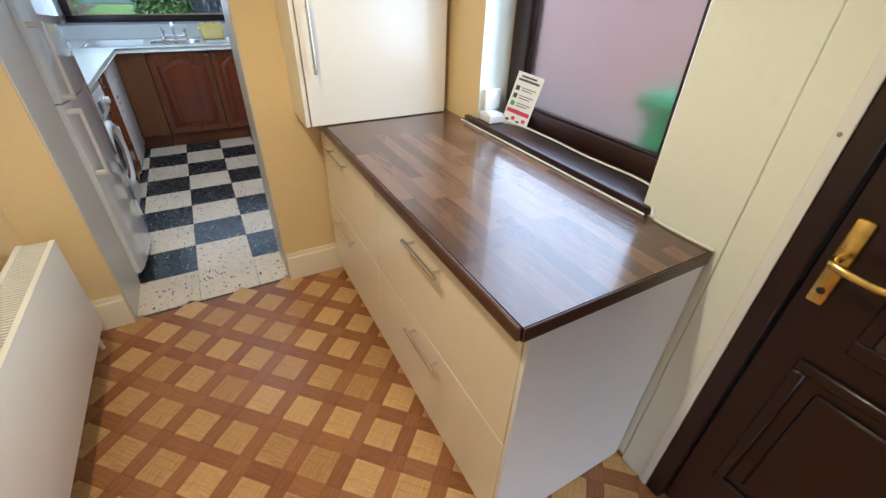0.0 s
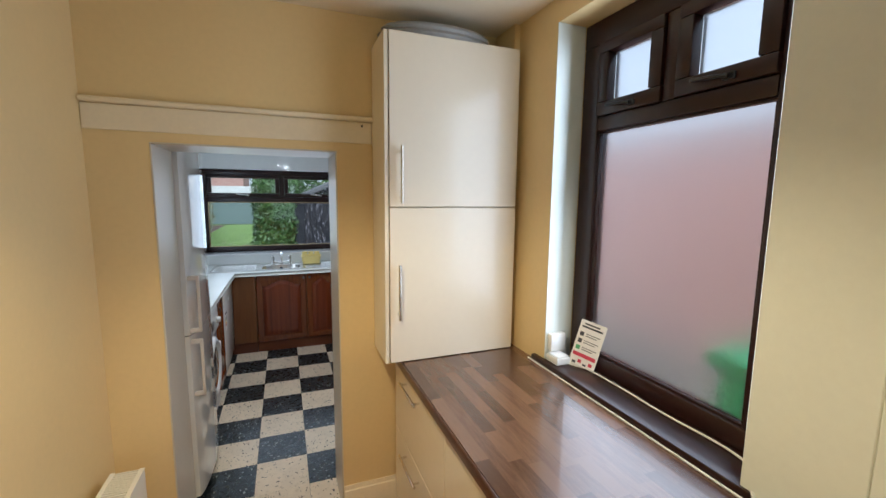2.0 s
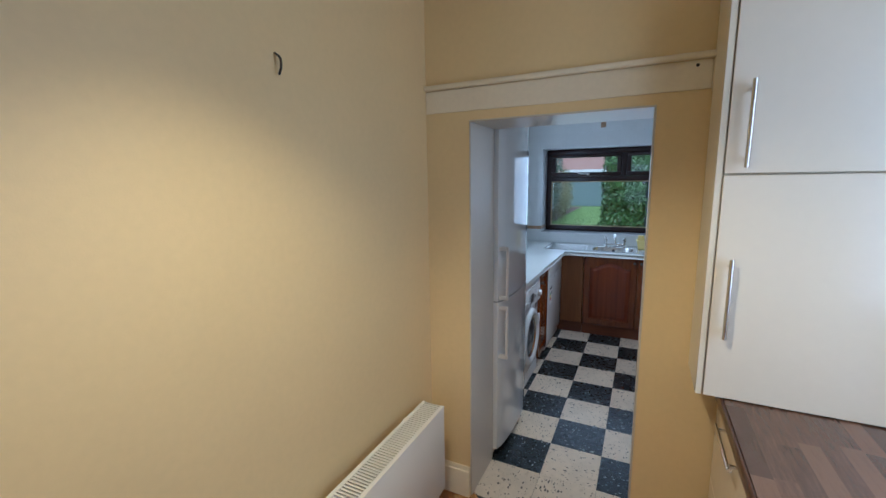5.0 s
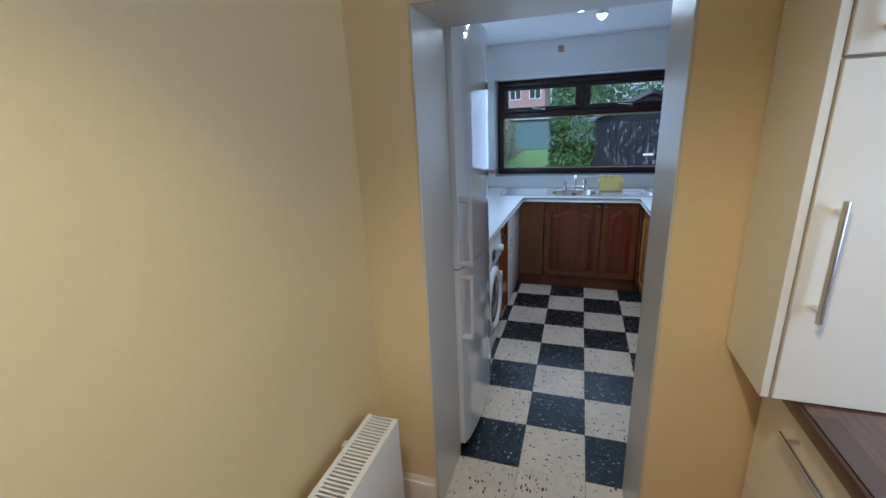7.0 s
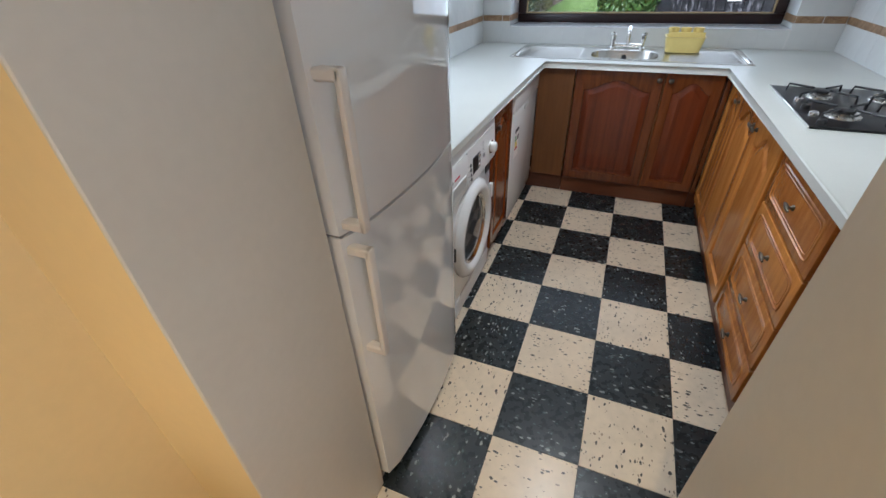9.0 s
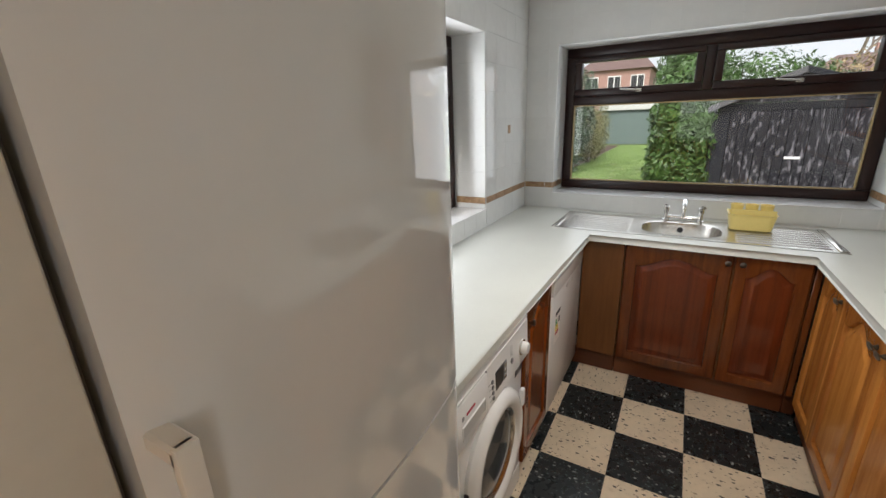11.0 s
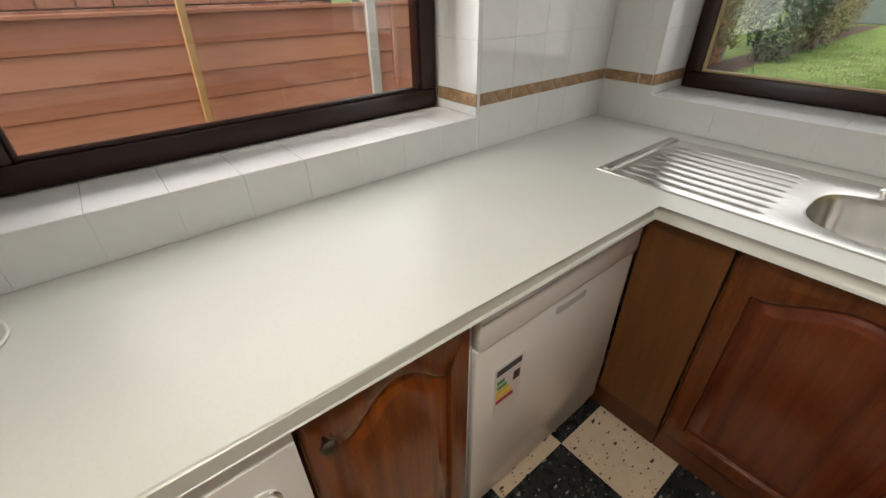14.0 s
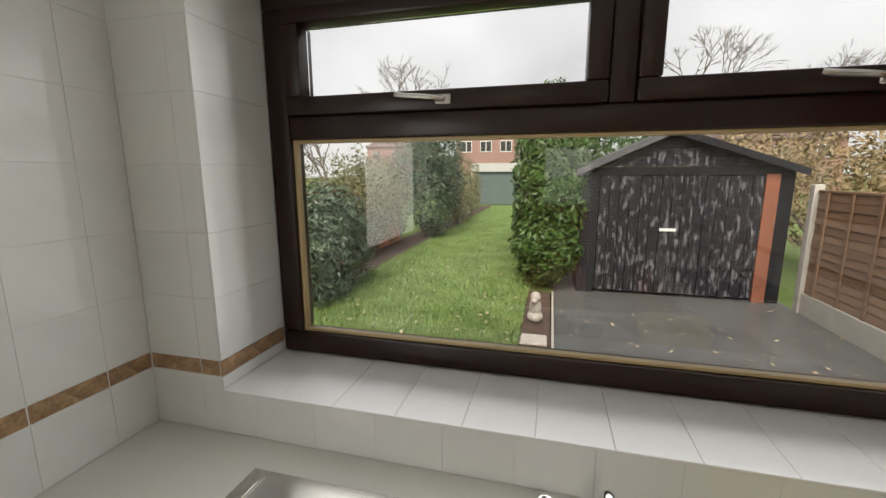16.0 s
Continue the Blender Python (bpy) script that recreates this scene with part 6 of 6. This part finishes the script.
shrub("autumn_hedge", (4.6, 12.5, GZ), "tall tawny hedge behind the timber fence", "hedge", [(4.2, 11.0, 1.1, 0.9, 1.2, 0.95), (4.4, 13.0, 1.3, 1.0, 1.3, 1.1), (4.0, 15.2, 1.4, 1.2, 1.3, 1.2), (3.2, 16.8, 1.5, 1.2, 1.0, 1.2)], 12000, 0.06, mat("tawny_leaf", (0.30, 0.22, 0.11), 0.7, var=0.15, scale=2, hue=(0.36, 0.28, 0.15)), 17)
shrub("conifer", (-13.5, 15.5, GZ), "tall dark evergreen beyond the neighbouring garden", "tree", [(-13.0, 17.0, 2.6, 1.8, 1.6, 2.4), (-12.8, 15.0, 2.2, 1.6, 1.6, 2.0), (-14.6, 13.0, 2.6, 1.7, 1.7, 2.4)], 9000, 0.13, M_LEAFD, 19)


def bare_tree(name, at, height, seed, label):
    tr = thing(name, at, label, "tree")
    g = random.Random(seed)
    bt, bb = bmesh.new(), bmesh.new()
    base = Vector(at)

    def grow(bmx, p, d, ln, r, depth):
        q = p + d * ln
        mid = p + d * ln * 0.5 + Vector((g.uniform(-1, 1), g.uniform(-1, 1), g.uniform(-0.3, 0.3))) * ln * 0.06
        tube(bmx, [p, mid, q], [r, r * 0.82, r * 0.6], 4, False)
        if depth == 0:
            return
        for k in range(3 if depth > 1 else 4):
            nd = (d + Vector((g.gauss(0, 0.5), g.gauss(0, 0.5), g.gauss(0.12, 0.3)))).normalized()
            grow(bb, q - d * ln * g.uniform(0, 0.35), nd, ln * g.uniform(0.6, 0.8), r * 0.6, depth - 1)
    grow(bt, base, Vector((0, 0, 1)), height * 0.25, height * 0.011, 6)
    part("trunk", bt, M_BARK, tr)
    part("branches", bb, M_BARK, tr)


bare_tree("bare_tree", (-15.9, 45, GZ), 21.0, 2, "leafless winter tree beyond the gardens")
bare_tree("bare_tree", (9.7, 45, GZ), 19.0, 5, "leafless winter tree beyond the shed")
bare_tree("bare_tree", (20.5, 45, GZ), 17.0, 8, "leafless winter tree on the skyline")
bare_tree("bare_tree", (-7.0, 16.5, GZ), 5.5, 21, "spreading leafless apple tree next door")

# side fence: lap boards between concrete posts, with a leaning stake
FXF, FTOP = -3.95, 1.28
rng = random.Random(21)


def fence_bay(x, y0, y1, z0, z1, board, material, label, battens=0, face=1):
    fb = thing("garden_fence", (x, (y0 + y1) / 2, z0), label, "fence", group="garden fence runs")
    n = max(1, round((z1 - 0.03 - z0) / board))
    h = (z1 - 0.03 - z0) / n
    bmb = bmesh.new()
    prism(bmb, [(0, 0), (0, h + 0.012), (face * 0.004, h + 0.012), (face * 0.016, 0.004), (face * 0.014, 0)], y1 - y0 - 0.004, Matrix.Translation((0, -(y1 - y0) / 2 + 0.002, 0)))
    me = mesh_of("board", bmb, material, smooth=False)
    for k in range(n):
        ob = piece("board", me, (x + rng.uniform(-0.003, 0.003), (y0 + y1) / 2, z0 + h * k), fb)
        ob.rotation_euler = (rng.uniform(-0.006, 0.006), 0, 0)
    part("capping", boxed(x - 0.025, x + 0.035, y0 + 0.002, y1 - 0.002, z1 - 0.028, z1, 0.004), material, fb)
    for k in range(battens):
        yy = y0 + (y1 - y0) * (k + 0.5) / battens
        part("batten", boxed(x + face * 0.017, x + face * 0.034, yy - 0.02, yy + 0.02, z0, z1 - 0.03, 0.003), material, fb)
    return fb


def fence_post(x, y, z1):
    solid("fence_post", boxed(x - 0.05, x + 0.05, y - 0.05, y + 0.05, GZ - 0.1, z1, 0.008), M_CONC, "pale square concrete fence post", "fence post", group="concrete fence posts", at=(x, y, GZ))


posts = [2.10, 5.92, 7.55, 9.22, 10.97, 12.72, 14.47]
for k, y in enumerate(posts):
    fence_post(FXF, y, FTOP + 0.07)
for k, (a, b) in enumerate(zip(posts, posts[1:])):
    fence_bay(FXF, a + 0.05, b - 0.05, GZ + 0.02, FTOP, 0.19, M_FENCE, "red-brown lap board fence panel", 4 if k > 0 else 0)
solid("fence_stake", boxed(FXF + 0.06, FXF + 0.11, -0.025, 0.025, GZ, 1.53, 0.004), M_STAKE, "new yellow timber stake leaning on the fence", "stake", at=(FXF + 0.08, 0, GZ))
bpy.data.objects["fence_stake"].location = (FXF + 0.08, 4.33, GZ)
bpy.data.objects["fence_stake"].rotation_euler = (radians(-3), 0, 0)
tl = thing("trellis", (FXF - 0.3, 8.35, FTOP), "white-painted diagonal garden trellis above the fence", "trellis")
for k in range(22):
    y = 7.3 + 0.085 * k
    part("slat", tube(bmesh.new(), [(FXF - 0.10, y, FTOP - 0.15), (FXF - 0.10, y + 0.34, FTOP + 0.30)], 0.009, 4), M_UPVC, tl)
    part("slat", tube(bmesh.new(), [(FXF - 0.11, y + 0.34, FTOP - 0.15), (FXF - 0.11, y, FTOP + 0.30)], 0.009, 4), M_UPVC, tl)
part("rail", boxed(FXF - 0.13, FXF - 0.08, 7.3, 9.5, FTOP + 0.30, FTOP + 0.34, 0.004), M_UPVC, tl)
part("upright", boxed(FXF - 0.14, FXF - 0.07, 7.27, 7.33, GZ, FTOP + 0.34, 0.004), M_UPVC, tl)
part("upright", boxed(FXF - 0.14, FXF - 0.07, 9.47, 9.53, GZ, FTOP + 0.34, 0.004), M_UPVC, tl)

# neighbour's house: bricks near the window are pieces, the rest is the wall behind them
NX, NY = -4.75, 5.98
nb = thing("neighbouring_house", (-8.0, 2.0, GZ), "red brick side wall of the neighbouring house", "house")
part("wall", boxed(-11.0, NX - 0.012, -3.0, NY - 0.012, GZ - 0.1, 5.2, 0), M_MORTAR, nb)
BL, BH = 0.235, 0.083
ME_BR = [mesh_of("brick", boxed(-0.02, 0.012, -BL / 2 + 0.006 + 0.0 * k, BL / 2 - 0.006, -BH / 2 + 0.006, BH / 2 - 0.006, 0.003), M_BRICK, smooth=False) for k in range(2)]
ME_WB = mesh_of("brick", boxed(-0.02, 0.0122, -BL / 2 + 0.006, BL / 2 - 0.006, -BH / 2 + 0.006, BH / 2 - 0.006, 0.003), mat("white_splashed_brick", (0.55, 0.42, 0.40), 0.85, var=0.3, scale=18, hue=(0.75, 0.72, 0.72)), smooth=False)
for r in range(19):
    z = 0.95 + BH * (r + 0.5)
    for c in range(15):
        y = NY - BL * (c + 0.5) - (BL / 2 if r % 2 else 0)
        white = c == 1 and r in (4, 5, 6, 8, 9, 11, 12)
        piece("brick", ME_WB if white else ME_BR[r % 2], (NX + rng.uniform(-0.003, 0.002), y, z), nb)
bms = bmesh.new()
for r in range(36):
    z = GZ + BH * (r + 0.5) if r < 15 else 0.95 + BH * (19.5 + r - 15)
    for c in range(30):
        if r < 15 and z > 0.94:
            continue
        y = NY - BL * (c + 0.5) - (BL / 2 if r % 2 else 0)
        box(bms, NX - 0.02, NX + 0.012, y - BL / 2 + 0.006, y + BL / 2 - 0.006, z - BH / 2 + 0.006, z + BH / 2 - 0.006)
rest = part("brickwork", bms, M_BRICK, nb)
tagged(rest, kind="stuff")
part("roof", prism(bmesh.new(), [(-11.4, 5.2), (NX + 0.4, 5.2), (-7.8, 7.6)], 9.4, Matrix.Translation((0, -3.2, 0))), M_SLATE, nb)

# brick wall and bin seen as colour through the frosted glass
side = thing("side_house", (3.6, 1.5, GZ), "red brick house wall across the side passage", "house")
part("wall", boxed(2.9, 3.3, -3.0, 5.4, 0.5501, 2.25, 0), M_SIDE, side)
part("render_band", boxed(2.88, 3.3, -3.0, 5.4, GZ - 0.1, 0.55, 0.01), M_CONC, side, "grey rendered base of the wall")
part("gutter_band", boxed(2.86, 2.899, -3.0, 5.4, 2.25, 2.34, 0.01), M_UPVC, side)
bn = thing("wheelie_bin", (2.0, 0.75, GZ), "green plastic wheeled bin beside the wall", "bin")
mg = mat("green_bin_plastic", (0.035, 0.28, 0.13), 0.4, var=0.1)
bmw = boxed(1.40, 1.96, 0.50, 1.06, GZ + 0.05, GZ + 1.20, 0.03, 2)
part("body", bmw, mg, bn)
part("lid", boxed(1.36, 2.00, 0.47, 1.09, GZ + 1.205, GZ + 1.28, 0.03, 2), mg, bn)
for y in (0.55, 0.95):
    part("wheel", lathe(bmesh.new(), [(0.10, -0.03), (0.10, 0.03)], Matrix.Translation((1.94, y, GZ + 0.10)) @ Matrix.Rotation(radians(90), 4, "X"), 20), M_DARKP, bn)
solid("side_yard", boxed(1.32, 2.9, -3.0, 5.4, GZ - 0.1, GZ, 0.004), M_PAVE, "damp concrete side yard", "paving", kind="structure")

# ---- shed ----
SX0, SX1, SYF = 0.155, 2.64, 10.70
EAVE, APEX, AX = 1.60, 2.10, 1.22
shed = thing("garden_shed", ((SX0 + SX1) / 2, 11.6, GZ), "black tarred timber shed with peeling painted doors", "shed")
part("back_wall", boxed(SX0 + 0.02, SX1 - 0.02, 13.5, 13.54, GZ, EAVE, 0), M_SHED, shed)
for k in range(12):
    z0 = GZ + (EAVE - GZ) * k / 12
    z1 = GZ + (EAVE - GZ) * (k + 1) / 12
    part("side_board", boxed(SX0, SX0 + 0.022, SYF + 0.02, 13.5, z0 + 0.004, z1 + 0.006, 0.003), M_SHED, shed)
    part("side_board", boxed(SX1 - 0.022, SX1, SYF + 0.02, 13.5, z0 + 0.004, z1 + 0.006, 0.003), M_SHED, shed)
for k in range(5):
    z0, z1 = EAVE - 0.06 + 0.115 * k, EAVE - 0.06 + 0.115 * (k + 1) - 0.006

    def half(z):
        return max(0.02, min(1.0, (APEX - 0.02 - z) / (APEX - 0.02 - EAVE)))
    fl, fh = half(max(z0, EAVE)), half(max(z1, EAVE))
    part("gable_board", prism(bmesh.new(), [(AX - (AX - SX0) * fl, z0), (AX + (SX1 - AX) * fl, z0), (AX + (SX1 - AX) * fh, z1), (AX - (AX - SX0) * fh, z1)], 0.02, Matrix.Translation((0, SYF - 0.004 * (k % 2), 0))), M_PEEL if k in (1, 2) else M_SHED, shed)
n = 15
for k in range(n):
    a = SX0 + 0.24 + (1.93 * k) / n
    b = SX0 + 0.24 + 1.93 * (k + 1) / n
    part("door_board", boxed(a + 0.003, b - 0.003, SYF - 0.006 + 0.004 * (k % 2), SYF + 0.02, GZ + 0.05, EAVE - 0.07, 0.003), M_PEEL, shed)
part("corner_boards", boxed(SX0, SX0 + 0.235, SYF, SYF + 0.02, GZ, EAVE - 0.065, 0.003), M_SHED, shed)
part("rust_post", boxed(SX1 - 0.31, SX1 - 0.16, SYF - 0.02, SYF + 0.02, GZ, EAVE - 0.05, 0.004), M_RUST, shed, "bare orange-brown timber post")
part("corner_boards", boxed(SX1 - 0.155, SX1, SYF, SYF + 0.02, GZ, EAVE - 0.065, 0.003), M_SHED, shed)
part("door_hasp", boxed(SX0 + 1.02, SX0 + 1.22, SYF - 0.02, SYF - 0.007, 0.80, 0.84, 0.003), M_UPVC, shed, "pale metal hasp")
for s in (-1, 1):
    ex = SX0 - 0.08 if s < 0 else SX1 + 0.08
    ez = EAVE - 0.02
    bmr = bmesh.new()
    prism(bmr, [(AX, APEX), (ex, ez), (ex, ez + 0.03), (AX, APEX + 0.035)], 3.1, Matrix.Translation((0, SYF - 0.12, 0)))
    part("roof_slope", bmr, M_FELT, shed)
    bmr = bmesh.new()
    prism(bmr, [(AX, APEX - 0.05), (ex, ez - 0.05), (ex, ez + 0.035), (AX, APEX + 0.04)], 0.018, Matrix.Translation((0, SYF - 0.14, 0)))
    part("barge_board", bmr, M_SHED if s > 0 else M_FELT, shed)

# right fence on concrete gravel boards
for k, (a, b) in enumerate(((5.42, 7.0), (7.1, 8.68), (8.78, 10.36))):
    fence_bay(2.74, a, b, GZ + 0.25, 1.37, 0.095, M_FENCE2, "weathered brown lap board fence panel", 4, -1)
    solid("gravel_board", boxed(2.70, 2.76, a, b, GZ - 0.02, GZ + 0.248, 0.006), M_CONC, "pale concrete gravel board under the fence", "gravel board", group="gravel boards", at=(2.73, (a + b) / 2, GZ))
    fence_post(2.73, b + 0.05, 1.43)

# stone dog figure on the bed
bm = bmesh.new()
for c, r, s in (((-0.36, 9.25, GZ + 0.07), 0.10, (0.9, 1.2, 0.7)), ((-0.36, 9.25, GZ + 0.18), 0.08, (0.85, 1.0, 1.3)), ((-0.36, 9.19, GZ + 0.31), 0.062, (0.9, 1.25, 0.95)), ((-0.37, 9.11, GZ + 0.29), 0.035, (0.9, 1.3, 0.8))):
    bmesh.ops.create_icosphere(bm, subdivisions=3, radius=r, matrix=Matrix.Translation(c) @ Matrix.Diagonal((*s, 1)))
solid("garden_statue", bm, M_STONE, "small weathered pale stone garden figure", "statue", at=(-0.36, 9.25, GZ))
solid("stepping_stone", boxed(-0.48, -0.22, 8.55, 8.80, GZ, GZ + 0.03, 0.01), M_STONE, "broken pale stone slab on the bed", "stone", at=(-0.35, 8.7, GZ))

# garage at the end of the garden
gar = thing("garage", (-1.6, 29.0, GZ), "green garage with a pale flat roof edge", "garage")
part("wall", boxed(-4.6, 1.6, 28.4, 33.0, GZ, 1.74, 0), M_GARAGE, gar)
part("roof_edge", boxed(-4.75, 1.75, 28.2, 33.2, 1.74, 2.22, 0.01), M_ROOFL, gar)
gd = part("door", boxed(-3.7, -0.9, 28.32, 28.399, GZ, 1.55, 0.004), M_GARAGE, gar)
for k in range(7):
    part("door_rib", boxed(-3.66 + 0.45 * k, -3.61 + 0.45 * k, 28.30, 28.32, GZ + 0.03, 1.5, 0.003), M_GARAGE, gd)

# neighbour's low outbuilding and far houses
ob_ = thing("outbuilding", (-9.0, 11.0, GZ), "low beige outbuilding with a red coping", "outbuilding")
part("wall", boxed(-10.5, -7.2, 9.5, 13.5, GZ, 1.72, 0), mat("beige_render", (0.42, 0.35, 0.25), 0.9, var=0.1), ob_)
part("coping", boxed(-10.6, -7.1, 9.4, 13.6, 1.72, 1.80, 0.01), M_RUST, ob_)


def far_house(at, w, d, eave, ridge, seed, label):
    x, y = at
    hs = thing("house", (x, y, GZ), label, "house", group="houses beyond the gardens")
    part("wall", boxed(x - w / 2, x + w / 2, y, y + d, GZ, eave, 0), M_FARBRICK, hs)
    bmr = bmesh.new()
    o = 0.35
    cs = [bmr.verts.new(p) for p in ((x - w / 2 - o, y - o, eave), (x + w / 2 + o, y - o, eave), (x + w / 2 + o, y + d + o, eave), (x - w / 2 - o, y + d + o, eave))]
    rg = [bmr.verts.new(p) for p in ((x - w / 5, y + d / 2, ridge), (x + w / 5, y + d / 2, ridge))]
    for f in ((cs[0], cs[1], rg[1], rg[0]), (cs[1], cs[2], rg[1]), (cs[2], cs[3], rg[0], rg[1]), (cs[3], cs[0], rg[0]), (cs[3], cs[2], cs[1], cs[0])):
        bmr.faces.new(f)
    rf = part("roof", bmr, M_SLATE, hs)
    part("chimney", boxed(x + w / 5 - 0.3, x + w / 5 + 0.3, y + d / 2 - 0.3, y + d / 2 + 0.3, ridge - 0.6, ridge + 0.9, 0.02), M_FARBRICK, rf)
    for k in range(3):
        for z in (0.6, eave - 1.7):
            cx = x - w / 2 + w * (k + 0.5) / 3
            wn_ = part("window", boxed(cx - 0.6, cx + 0.6, y - 0.05, y - 0.002, z, z + 1.15, 0.01), M_UPVC, hs)
            for sx in (-0.29, 0.29):
                part("pane", boxed(cx + sx - 0.25, cx + sx + 0.25, y - 0.06, y - 0.051, z + 0.08, z + 1.07, 0), M_DARKP, wn_)


far_house((-7.0, 48.0), 6.2, 8.0, 5.6, 8.2, 1, "distant red brick semi with a brown tiled roof")
far_house((-20.0, 56.0), 8.0, 8.0, 5.2, 7.6, 2, "distant red brick house beyond bare trees")
far_house((14.5, 62.0), 8.0, 8.0, 4.6, 6.8, 3, "distant red brick house behind the shed")
far_house((20.0, 50.0), 10.0, 8.0, 4.8, 7.3, 4, "distant red brick house on the skyline")
shrub("far_woods", (-2.0, 60, GZ), "hazy line of far trees between the houses", "trees", [(x * 9.0, 62 + (x % 3) * 3, 1.5, 6.5, 3.0, 3.0 + (x * 7 % 5) * 0.35) for x in range(-9, 10)], 9000, 0.4, M_LEAFO, 31)
